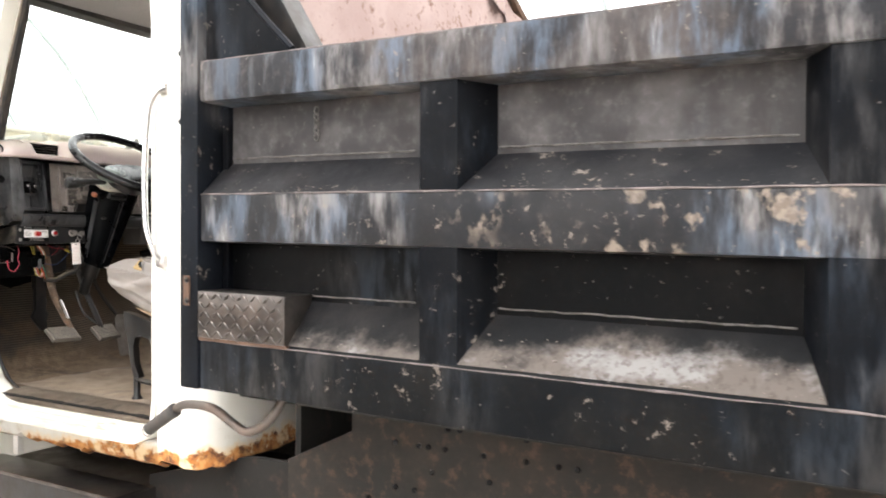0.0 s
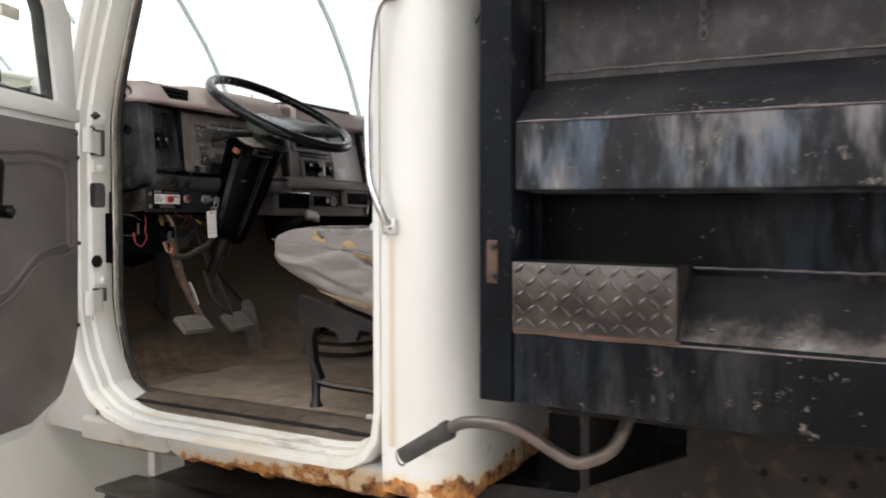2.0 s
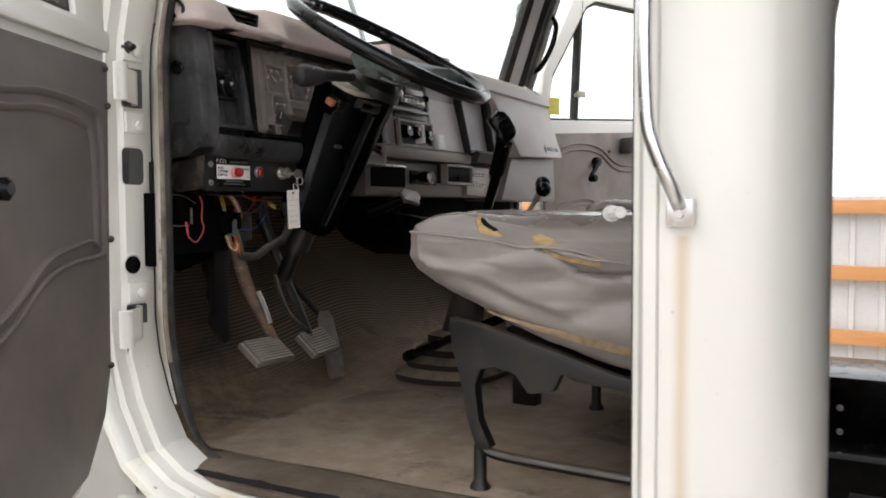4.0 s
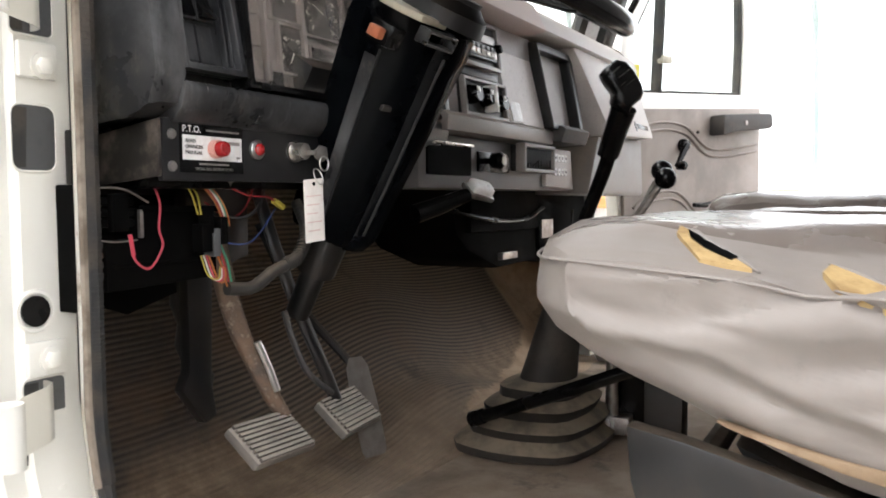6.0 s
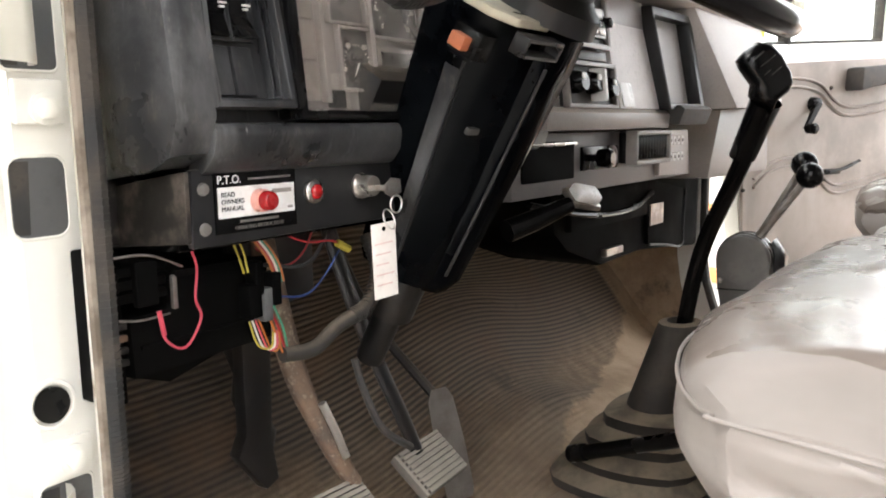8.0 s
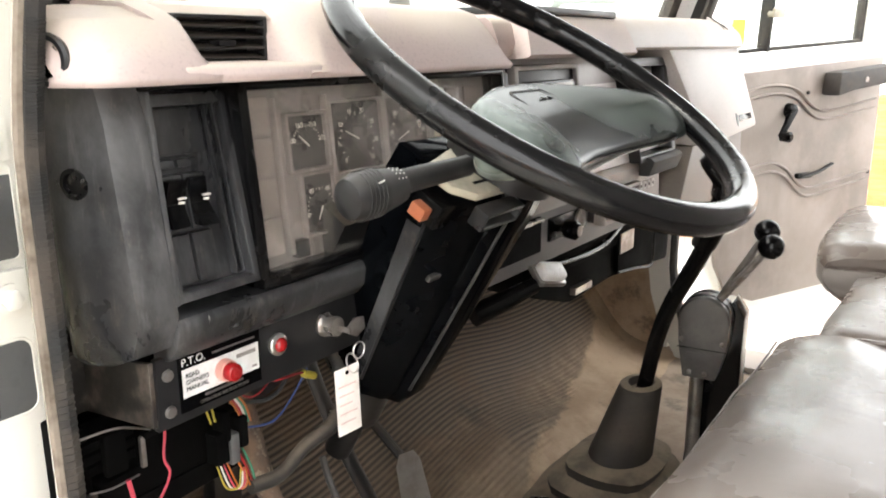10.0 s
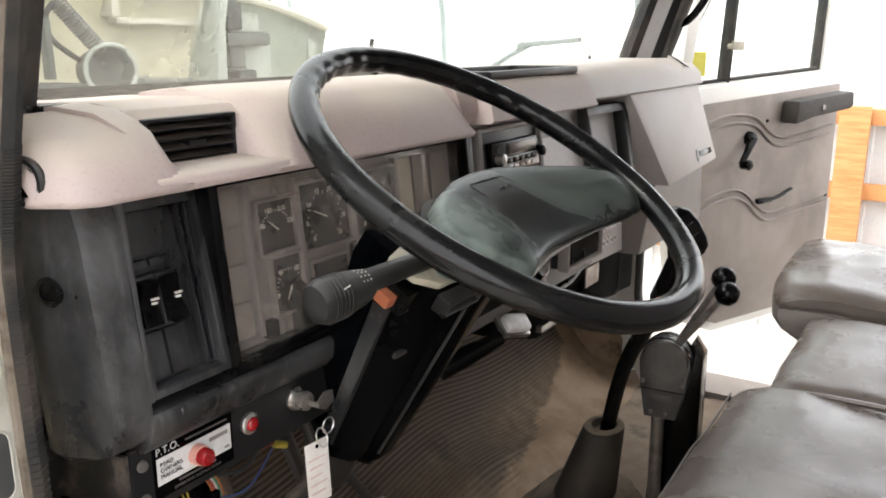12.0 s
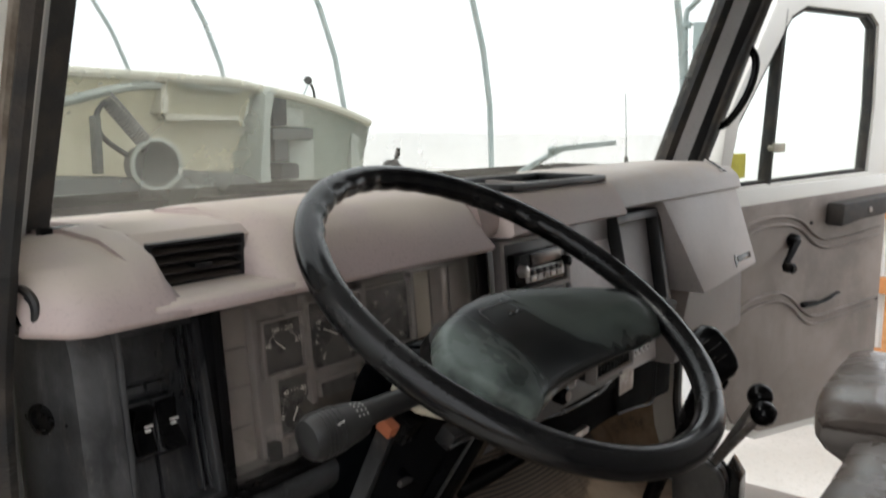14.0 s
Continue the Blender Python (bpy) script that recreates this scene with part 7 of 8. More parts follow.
wire("black", [(1.79, 2.68, 1.525), (1.83, 2.66, 1.52), (1.86, 2.66, 1.54), (1.88, 2.67, 1.57)], 0.003)
wire("blue", [(1.8, 2.68, 1.49), (1.84, 2.67, 1.485), (1.87, 2.67, 1.5), (1.9, 2.67, 1.53)])
part("butt_splice", tube([(1.866, 2.643, 1.541), (1.874, 2.643, 1.537), (1.884, 2.643, 1.532)], 0.0045, 8), WIRES["yellow"], HARN)
for x, z, w in ((1.75, 1.498, 0.008), (1.766, 1.492, 0.006), (1.779, 1.506, 0.0055), (1.757, 1.52, 0.005)):
    part("connector", box(x - w, x + w, 2.645, 2.663, z - 0.018, z + 0.016, 0.002), M_SHADEBLACK if w != 0.006 else M_DIMGREY, HARN)
part("terminal", turned([(0, 0.011), (0.008, 0.011), (0.009, 0.007), (0.016, 0.006)], (1.79, 2.655, 1.568), (0, -1, 0.2), 12), M_STEEL, HARN)
k = tube([(1.79, 2.655, 1.432), (1.83, 2.65, 1.43), (1.87, 2.65, 1.447), (1.91, 2.64, 1.465), (1.935, 2.645, 1.5), (1.94, 2.665, 1.54)], 0.0085, 12, steps=8)
part("loom", k, M_RUBBER, HARN)
k = bmesh.new()
line = smooth_line([(1.89, 2.645, 1.455), (1.91, 2.64, 1.465), (1.935, 2.645, 1.5), (1.94, 2.665, 1.54)], 8)
for a_, c_ in zip(line, line[1:]):
    turned([(0, 0.0098), (0.002, 0.0098)], a_, c_ - a_, 12, k)
tagged(part("loom_ribs", k, M_RUBBER, HARN), kind="stuff")

shift(HARN, 0.02, 0.035, 0.0)

# ---- steering ----
WC, WT, WR = Vector((2.005, 2.443, 1.862)), radians(30.7), 0.2178
WM = Matrix.Translation(WC) @ Matrix.Rotation(WT, 4, "X")  # x right, y away from the driver, z up the shaft
COL = thing("steering_column", (1.97, 2.6, 1.5), "glossy black steering column shroud", "steering column")
SIDE = [(-1, 0.9), (-1, 0.1), (-0.93, -0.12), (-0.42, -0.58), (-0.33, -0.64), (-0.06, -0.72), (0.06, -0.92), (0.18, -1), (0.72, -1), (0.93, -0.8), (1, -0.5), (1, 0.9)]


COLUMN = [(-0.1, -0.085, 0.04, 0.05), (-0.106, -0.094, 0.048, 0.06), (-0.135, -0.095, 0.05, 0.062), (-0.16, -0.09, 0.049, 0.061), (-0.3, -0.064, 0.048, 0.058), (-0.42, -0.044, 0.045, 0.054), (-0.44, -0.036, 0.038, 0.046), (-0.447, -0.02, 0.02, 0.03)]


def on_column(sx, sy, z):
    """A point of the shroud in the wheel's frame: sx and sy run from -1 to 1 across it."""
    for (za, la, ra, da), (zb, lb, rb, db) in zip(COLUMN, COLUMN[1:]):
        if z >= zb - 1e-9:
            break
    u = (z - za) / (zb - za)
    lo, hi, d = la + (lb - la) * u, ra + (rb - ra) * u, da + (db - da) * u
    return WM @ Vector((lo + (hi - lo) * (sx + 1) / 2, sy * d + 0.013, z))


rows = [[on_column(sx, sy, row[0]) for sx, sy in SIDE] for row in COLUMN]
part("shroud", loft(rows, None, True, True), worn("polished_black_shroud", (0.001, 0.0013, 0.0019), (0.0022, 0.0027, 0.0034), 0.13, coarse=14, bump=0.03, dust=(0.2, 0.19, 0.18), dust_amount=0.008, Specular_IOR_Level=0.05), COL)
part("dusty_flank", loft([[on_column(sx, sy, z) + WM.to_3x3() @ Vector((-0.0006, -0.0006, 0)) for sx, sy in ((-1.0, 0.2), (-1.0, 0.08), (-0.95, -0.08))] for z in (-0.17, -0.25, -0.33, -0.4)]), M_DASH, COL, "chalky scuffed flank of the shroud")
END = on_column(0, 0, -0.43)
DOWN = END - on_column(0, 0, -0.3)
part("shaft", turned([(-0.02, 0.02), (0.15, 0.018)], END, DOWN, 14), M_IRON, COL)
part("shaft_joint", turned([(0.0, 0.03), (0.07, 0.03)], END, DOWN, 14), M_IRON, COL)
part("split_line", tube([on_column(-0.94, -0.12, z) for z in (-0.16, -0.25, -0.33, -0.41)], 0.002, 6), M_BLACK, COL)
part("front_ridge", tube([on_column(0.06, -0.92, z) for z in (-0.14, -0.25, -0.33, -0.41)], 0.002, 6), M_STALK, COL)
part("seam_strip", tube([on_column(1.0, -0.45, z) for z in (-0.13, -0.2, -0.3, -0.38, -0.42)] + [on_column(0.9, -0.3, -0.43), on_column(1.15, -0.2, -0.425)], 0.0032, 6), M_GRIP, COL)
part("shroud_clip", box(-0.014, 0.014, -0.003, 0.003, -0.004, 0.004, 0.002, m=Matrix.Translation(on_column(-0.55, -0.5, -0.226)) @ WM.to_3x3().to_4x4()), M_GRIP, COL)
part("hazard_housing", box(-0.108, -0.08, -0.016, 0.02, -0.152, -0.124, 0.004, m=WM), M_GLOSS, COL)
part("bracket", box(-0.1, 0.0, 0.08, 0.17, -0.3, -0.22, 0.004, m=WM), M_IRON, COL)
part("collar", turned([(-0.1, 0.062), (-0.08, 0.06), (-0.072, 0.05), (-0.066, 0.045)], WC, WM.to_3x3() @ Vector((0, 0, 1)), 24), M_BLACK, COL)
CAP = part("signal_cap", prism([(-0.114, 0.02), (-0.113, -0.015), (-0.09, -0.034), (-0.03, -0.034), (-0.018, -0.015), (-0.03, 0.042)], 2, -0.106, -0.097, 0.003, m=WM), M_JAW, COL, "pale cracked signal housing cap")
part("cap_slot", box(-0.08, -0.04, -0.02, -0.0165, -0.097, -0.0965, 0.0, m=WM), M_GLOSS, CAP)
part("cap_clamp", door_ring([(-0.092, -0.128), (-0.022, -0.128), (-0.022, -0.108), (-0.092, -0.108)], [(-0.088, -0.124), (-0.026, -0.124), (-0.026, -0.112), (-0.088, -0.112)], -0.054, -0.036, WM), M_STALK, CAP)
part("hazard_switch", box(-0.008, 0.008, -0.009, 0.009, -0.007, 0.007, 0.002, m=WM @ pose(-0.112, 0.003, -0.139)), M_ORANGE, COL, "orange hazard switch")
STK = thing("signal_stalk", (1.83, 2.505, 1.765), "dusty black turn signal stalk with a round end", "stalk")
s0, s1 = Vector((1.90, 2.468, 1.79)), Vector((1.757, 2.492, 1.777))
part("arm", tube([s0, (s0 + s1) / 2 + Vector((0, 0, 0.002)), s1 + (s0 - s1) * 0.2], [0.01, 0.011, 0.0135], 12), M_STALK, STK)
part("end", turned([(0, 0.008), (0.003, 0.017), (0.012, 0.0205), (0.032, 0.0205), (0.036, 0.019), (0.05, 0.017), (0.06, 0.0145)], s1, s0 - s1, 20), M_STALK, STK)
for i in range(5):
    part("end_ring", tube([s1 + (s0 - s1).normalized() * (0.013 + 0.0042 * i) + 0.0203 * (math.cos(a) * Vector((0.2, 1, 0)).normalized() + math.sin(a) * Vector((0, 0, 1))) for a in (j * math.pi / 8 for j in range(16))], 0.001, 5, closed=True, steps=1), M_STALK, STK)
STN = (s0 - s1).normalized()
STS = Vector((0, 0, 1)).cross(STN).normalized()
if STS.y > 0:
    STS = -STS
for i in range(3):
    for j in range(4):
        a = radians(35 + 17 * j)
        way = STS * math.cos(a) + Vector((0, 0, 1)) * math.sin(a)
        part("end_mark", ball(s1 + STN * (0.047 + 0.005 * i) + way * (0.0169 - 0.001 * i), 0.0009, None, (1, 1, 1), 6), M_PRINT, STK)
part("end_symbol", tube([s1 + STN * 0.022 + STS * 0.017 + Vector((0, 0, 0.0115)), s1 + STN * 0.029 + STS * 0.0165 + Vector((0, 0, 0.0125))], 0.0008, 5, steps=1), M_PRINT, STK)

WHEEL = thing("steering_wheel", tuple(WC), "worn black two-spoke steering wheel with a wide pad", "steering wheel")
k = bmesh.new()
rows = []
for i in range(240):
    a = 2 * math.pi * i / 240
    rows.append([])
    for j in range(14):
        c = 2 * math.pi * j / 14
        grip = 0.002 * max(0.0, -math.cos(c)) * (1 if 0.2 < a < 2.6 else 0) * (0.5 + 0.5 * math.cos(i * math.pi / 3))
        r_ = 0.0152 - grip
        rows[-1].append(WM @ Vector(((WR + r_ * math.cos(c)) * math.cos(a), (WR + r_ * math.cos(c)) * math.sin(a), r_ * 0.95 * math.sin(c))))
rows.append(rows[0])
loft(rows, k, True)
bmesh.ops.remove_doubles(k, verts=k.verts, dist=1e-6)
part("rim", k, worn("worn_wheel_rim", (0.004, 0.004, 0.0046), (0.01, 0.0098, 0.0098), 0.2, coarse=10, bump=0.05, dust=(0.16, 0.155, 0.15), dust_amount=0.05, Specular_IOR_Level=0.3), WHEEL)


PAD_EDGE = [(-0.139, -0.035), (-0.132, -0.016), (-0.114, 0.004), (-0.09, 0.017), (-0.05, 0.03), (0.0, 0.034), (0.05, 0.028), (0.1, 0.012), (0.15, -0.01), (0.19, -0.034), (0.2, -0.06),
            (0.192, -0.09), (0.168, -0.106), (0.125, -0.104), (0.085, -0.098), (0.03, -0.095), (-0.03, -0.096), (-0.07, -0.103), (-0.088, -0.108), (-0.098, -0.104), (-0.112, -0.084), (-0.13, -0.052)]


def pad_ring(shrink, h):
    """The pad's outline drawn in towards its spine; it climbs to meet the rim at one end."""
    out = []
    for p, q in PAD_EDGE:
        sp, sq = 0.025 + (p - 0.025) * 0.8, -0.038 - 0.02 * (p / 0.2) ** 2
        u = min(1.0, max(0.0, p / 0.19))
        deep = h * (1 - 0.6 * min(1.0, max(0.0, (p + 0.05) / 0.09))) if h < 0 else h
        out.append(WM @ Vector((p + (sp - p) * shrink, q + (sq - q) * shrink, deep - 0.018 + 0.02 * u * u)))
    return out


def pad_vinyl():
    """Black moulded vinyl with a soft grey-green bloom wiped over it, and sheen painted in."""
    k = Nodes("bloom_and_sheen_pad")
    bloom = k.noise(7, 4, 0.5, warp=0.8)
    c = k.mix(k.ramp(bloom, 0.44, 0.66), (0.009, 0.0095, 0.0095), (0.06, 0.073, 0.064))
    # painted highlight: the pad's left end goes paler
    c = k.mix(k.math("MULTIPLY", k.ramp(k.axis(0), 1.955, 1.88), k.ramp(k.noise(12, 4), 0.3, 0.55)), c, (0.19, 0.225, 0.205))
    k.bump(k.noise(260, 2), 0.12, 0.0006)
    return k.done(c, k.ramp(bloom, 0.4, 0.7, 0.2, 0.4), Specular_IOR_Level=0.3)


M_PAD = pad_vinyl()
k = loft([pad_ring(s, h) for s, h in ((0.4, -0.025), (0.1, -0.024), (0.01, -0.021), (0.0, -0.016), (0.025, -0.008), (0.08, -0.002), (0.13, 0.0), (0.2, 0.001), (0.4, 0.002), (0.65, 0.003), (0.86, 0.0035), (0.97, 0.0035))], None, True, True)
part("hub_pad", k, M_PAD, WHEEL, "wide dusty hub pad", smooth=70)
part("horn_outline", tube([WM @ Vector((p_, q_, -0.0164 + 0.02 * max(0.0, p_ / 0.19) ** 2)) for p_, q_ in ((-0.045, 0.006), (-0.042, -0.014), (-0.034, -0.035), (-0.03, -0.039), (0.0, -0.04), (0.034, -0.039), (0.038, -0.035), (0.03, -0.009), (0.021, 0.006), (0.017, 0.0095), (-0.01, 0.0105), (-0.041, 0.01))], 0.0014, 6, closed=True, steps=2), M_STALK, WHEEL)
part("horn_mark", tube([WM @ Vector((-0.01 + 0.006 * i, -0.008 + 0.003 * (i % 2), -0.0148)) for i in range(5)], 0.0012, 6, steps=2), M_STALK, WHEEL)
part("pad_skirt", tube([WM @ Vector((-0.15, -0.03, -0.034)), WM @ Vector((-0.13, -0.062, -0.036)), WM @ Vector((-0.102, -0.1, -0.037))], 0.006, 8, flat=0.6), M_GRIP, WHEEL)
part("skirt_screw", ball(WM @ Vector((-0.104, -0.104, -0.036)), 0.004, None, (1, 1, 0.6), 10), M_STEEL, WHEEL)
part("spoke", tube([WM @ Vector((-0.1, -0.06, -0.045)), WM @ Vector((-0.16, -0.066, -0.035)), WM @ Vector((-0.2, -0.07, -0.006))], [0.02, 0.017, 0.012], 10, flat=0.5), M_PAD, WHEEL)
part("hub_boss", turned([(-0.1, 0.04), (-0.06, 0.045)], WC, WM.to_3x3() @ Vector((0, 0, 1)), 20), M_BLACK, WHEEL)

# ---- pedals ----
def ribbed_pad(thing_, centre, u, v):
    """A pedal rubber: slab and ribs; u and v are its sides."""
    u, v = Vector(u), Vector(v)
    w, h = u.length, v.length
    x = u.normalized()
    z = x.cross(v).normalized()
    y = z.cross(x)
    m = Matrix.Translation(centre) @ Matrix((x, y, z)).transposed().to_4x4()
    pad = part("pad", box(-w / 2, w / 2, -h / 2, h / 2, -0.012, 0.002, 0.004, m=m), M_PEDAL, thing_)
    n = 9
    for i in range(n):
        s = -h / 2 + h * (i + 0.5) / n
        part("rib", box(-w / 2 + 0.006, w / 2 - 0.006, s - h / n * 0.3, s + h / n * 0.3, 0.001, 0.0065, 0.0, m=m), M_PEDAL, pad)


M_PEDAL = worn("worn_pedal_rubber", (0.13, 0.115, 0.1), (0.2, 0.175, 0.15), 0.7, coarse=12, dust=(0.42, 0.37, 0.31), dust_amount=0.6)
PED = thing("clutch_pedal", (1.88, 2.7, 1.22), "worn ribbed clutch pedal on a rusty arm", "pedal", "pedals")
ribbed_pad(PED, (1.882, 2.684, 1.226), (0.118, 0.001, -0.004), (0.002, 0.053, 0.04))
part("arm", tube([(1.932, 2.706, 1.24), (1.918, 2.715, 1.268), (1.898, 2.73, 1.32), (1.882, 2.755, 1.4), (1.88, 2.8, 1.56)], [0.01, 0.012, 0.012, 0.015, 0.016], 10), rusty("flaking_arm", (0.15, 0.095, 0.062), (0.07, 0.052, 0.042), (0.26, 0.2, 0.145), 24.0), PED)
part("rod", tube([(1.893, 2.718, 1.35), (1.905, 2.71, 1.315), (1.915, 2.704, 1.28)], 0.005, 8), M_CHROME, PED)
PED = thing("brake_pedal", (2.06, 2.77, 1.2), "worn ribbed brake pedal on a black arm", "pedal", "pedals")
ribbed_pad(PED, (2.085, 2.705, 1.213), (0.104, 0.006, 0.004), (-0.004, 0.052, 0.045))
part("arm", tube([(2.075, 2.722, 1.225), (2.06, 2.735, 1.28), (2.035, 2.755, 1.36), (2.015, 2.785, 1.46), (2.005, 2.83, 1.6)], 0.012, 10, flat=0.6), M_IRON, PED)
part("link", tube([(2.04, 2.705, 1.25), (1.99, 2.71, 1.29), (1.975, 2.725, 1.34), (1.975, 2.74, 1.38)], 0.005, 8), M_GRIP, PED)
PED = thing("accelerator_pedal", (2.2, 2.8, 1.12), "bare steel accelerator pedal hinged on the floor", "pedal", "pedals")
g0, g1 = Vector((2.209, 2.742, 1.1)), Vector((2.212, 2.785, 1.268))
k = bmesh.new()
d = (g1 - g0)
sd = Vector((0.027, -0.008, 0.0))
loft([[g0 + d * u + sd * s for s in (-w, -w * 0.5, w * 0.5, w)] for u, w in ((0, 0.75), (0.06, 0.95), (0.5, 1), (0.9, 0.85), (1, 0.5))], k)
part("tread", k, worn("bare_pedal", (0.36, 0.33, 0.3), (0.28, 0.25, 0.22), 0.5, 0.3, coarse=20), PED, solid=0.006)
part("arm", tube([(2.215, 2.79, 1.25), (2.2, 2.9, 1.36), (2.18, 2.97, 1.5)], 0.008, 8), M_IRON, PED)
PED = thing("dimmer_lever", (1.79, 2.78, 1.25), "black hanging lever beside the clutch", "lever")
part("bar", prism([(1.845, 1.56), (1.895, 1.56), (1.885, 1.29), (1.893, 1.24), (1.872, 1.232), (1.832, 1.285), (1.845, 1.31)], 1, 2.795, 2.815, 0.004), M_IRON, PED)
part("bellows", turned([(0, 0.018), (0.02, 0.024), (0.04, 0.016), (0.07, 0.025), (0.1, 0.017), (0.13, 0.024), (0.16, 0.018), (0.19, 0.022)], (1.893, 2.83, 1.27), (-0.05, 0.1, 1), 16), M_RUBBER, PED)

# ---- gear lever, control lever ----
GEAR = thing("gear_lever", (2.5, 2.62, 1.09), "black bent gear lever in a ribbed rubber boot", "gear lever")
part("lever", tube([(2.495, 2.562, 1.35), (2.482, 2.54, 1.45), (2.468, 2.515, 1.52), (2.43, 2.47, 1.6), (2.395, 2.43, 1.68)], 0.013, 12), M_GLOSS, GEAR)
part("handle", tube([(2.415, 2.455, 1.635), (2.398, 2.435, 1.675), (2.382, 2.417, 1.71)], [0.02, 0.021, 0.023], 12, flat=0.8), M_GLOSS, GEAR)
KU, KD = Vector((0.565, -0.825, 0)), Vector((0.825, 0.565, 0))  # across the knob, and through it
KC = Vector((2.368, 2.42, 1.743))
HEAD = [(0.012, -0.05), (-0.014, -0.028), (-0.012, -0.012), (-0.03, 0.012), (-0.034, 0.022), (-0.024, 0.034), (-0.008, 0.045), (0.008, 0.042), (0.022, 0.028), (0.036, 0.004), (0.039, -0.01), (0.034, -0.021), (0.018, -0.034)]
k = loft([[KC + KU * (p * g) + KD * d + Vector((0, 0, q * g)) for p, q in HEAD] for d, g in ((-0.02, 0.62), (-0.018, 0.84), (-0.01, 0.97), (0.0, 1.0), (0.01, 0.97), (0.018, 0.84), (0.02, 0.62))], None, True, True)
KNB = part("shift_knob", k, M_GLOSS, GEAR, "black moulded knob with a shift pattern", smooth=60)
for p, q, w in ((-0.012, 0.026, 0.009), (-0.004, 0.016, 0.007), (0.004, 0.022, 0.008), (0.012, 0.006, 0.009), (0.0, 0.004, 0.006)):
    c = KC + KU * p - KD * 0.0195 + Vector((0, 0, q))
    part("plate_line", tube([c - KU * w * 0.7 - Vector((0, 0, w * 0.6)), c, c + KU * w * 0.7 + Vector((0, 0, w * 0.6))], 0.0008, 5, steps=1), M_GRIP, KNB)
rows = []
for z, w in ((1.085, 0.2), (1.1, 0.2), (1.118, 0.165), (1.135, 0.172), (1.15, 0.135), (1.17, 0.142), (1.185, 0.108), (1.205, 0.112), (1.215, 0.075), (1.24, 0.07), (1.35, 0.05), (1.365, 0.046), (1.368, 0.03), (1.355, 0.02)):
    cx, cy = 2.54 - 0.18 * (z - 1.085), 2.64 - 0.27 * (z - 1.085)
    rows.append([])
    for j in range(28):
        a = 2 * math.pi * j / 28
        c, s = math.cos(a), math.sin(a)
        sq = 1 / max(abs(c), abs(s)) ** 0.45 if z < 1.215 else 1
        rows[-1].append(Vector((cx + w * c * sq * 0.92, cy + w * s * sq * 0.72, z)))
part("boot", loft(rows, None, True, True), worn("dusty_boot_rubber", (0.022, 0.019, 0.016), (0.05, 0.042, 0.034), 0.7, coarse=10, dust=(0.3, 0.24, 0.17), dust_amount=0.8), GEAR, "stepped rubber boot under dust")
shift(GEAR, 0.022, -0.05, -0.02)
ROD = thing("floor_lever", (2.41, 2.7, 1.1), "black rod lever lying beside the gear boot", "lever")
part("rod", tube([(2.34, 2.35, 1.3), (2.36, 2.5, 1.235), (2.405, 2.69, 1.155)], 0.012, 10), M_GLOSS, ROD)
part("tip", turned([(0, 0.014), (0.03, 0.015), (0.034, 0.009)], (2.4, 2.675, 1.162), (0.045, 0.19, -0.08), 12), M_GLOSS, ROD)
part("foot", box(2.33, 2.37, 2.3, 2.36, FLOOR, 1.3, 0.004), M_IRON, ROD)
shift(ROD, -0.018, -0.055, -0.018)
CTL = thing("hoist_control", (2.66, 2.5, 1.08), "grey cast control box on a black stand, two ball levers", "control lever")
cm = pose(2.645, 2.452, 1.436, 0, 0, -84)
k = turned([(-0.03, 0.04), (-0.026, 0.0435), (0.026, 0.0435), (0.03, 0.04)], cm.translation, cm.to_3x3() @ Vector((0, -1, 0)), 28)
CAST = worn("grey_cast_metal", (0.1, 0.095, 0.09), (0.15, 0.14, 0.13), 0.42, 0.4, coarse=14)
part("housing", k, CAST, CTL)
part("housing_front", prism([(-0.0435, 0.0), (0.0435, 0.0), (0.041, -0.045), (0.026, -0.105), (-0.03, -0.105), (-0.04, -0.045)], 1, -0.0295, 0.0295, 0.003, m=cm), CAST, CTL)
part("cover_seam", box(-0.041, 0.041, -0.0305, -0.0295, -0.051, -0.0495, 0.0, m=cm), M_GLOSS, CTL)
part("nameplate", box(-0.026, 0.018, -0.031, -0.0295, -0.073, -0.058, 0.001, m=cm), CAST, CTL)
for x, z in ((-0.034, -0.036), (0.034, -0.036), (0.008, -0.094), (-0.018, -0.094)):
    part("screw", ball(cm @ Vector((x, -0.031, z)), 0.0048, None, (1, 1, 1), 8), M_STEEL, CTL)
for off in (-0.012, 0.014):
    part("slot", turned([(off - 0.004, 0.0447), (off + 0.004, 0.0447)], cm.translation, cm.to_3x3() @ Vector((0, 1, 0)), 28), M_GLOSS, CTL)
for off, tip in ((-0.012, (2.632, 2.354, 1.578)), (0.014, (2.668, 2.37, 1.594))):
    root = cm @ Vector((0.022, off, 0.04))
    L = part("lever", tube([root, (root + Vector(tip)) / 2, Vector(tip)], [0.0075, 0.0065, 0.0055], 8), M_STEEL, CTL)
    part("ball_knob", ball(tip, 0.021, None, (1, 1, 1), 18), M_GLOSS, L)
part("cable_tube", tube([cm @ Vector((-0.008, -0.008, -0.1)), cm @ Vector((-0.008, -0.008, -0.2)), cm @ Vector((-0.006, -0.008, -0.33))], 0.012, 10), M_STEEL, CTL)
part("stand", prism([(-0.02, -0.09), (0.04, 0.03), (0.06, 0.0), (0.06, -0.37), (-0.03, -0.37)], 1, 0.02, 0.075, 0.003, m=cm), M_GLOSS, CTL)
part("clamp", box(-0.03, 0.03, -0.03, 0.02, -0.365, -0.33, 0.004, m=cm), M_STEEL, CTL)
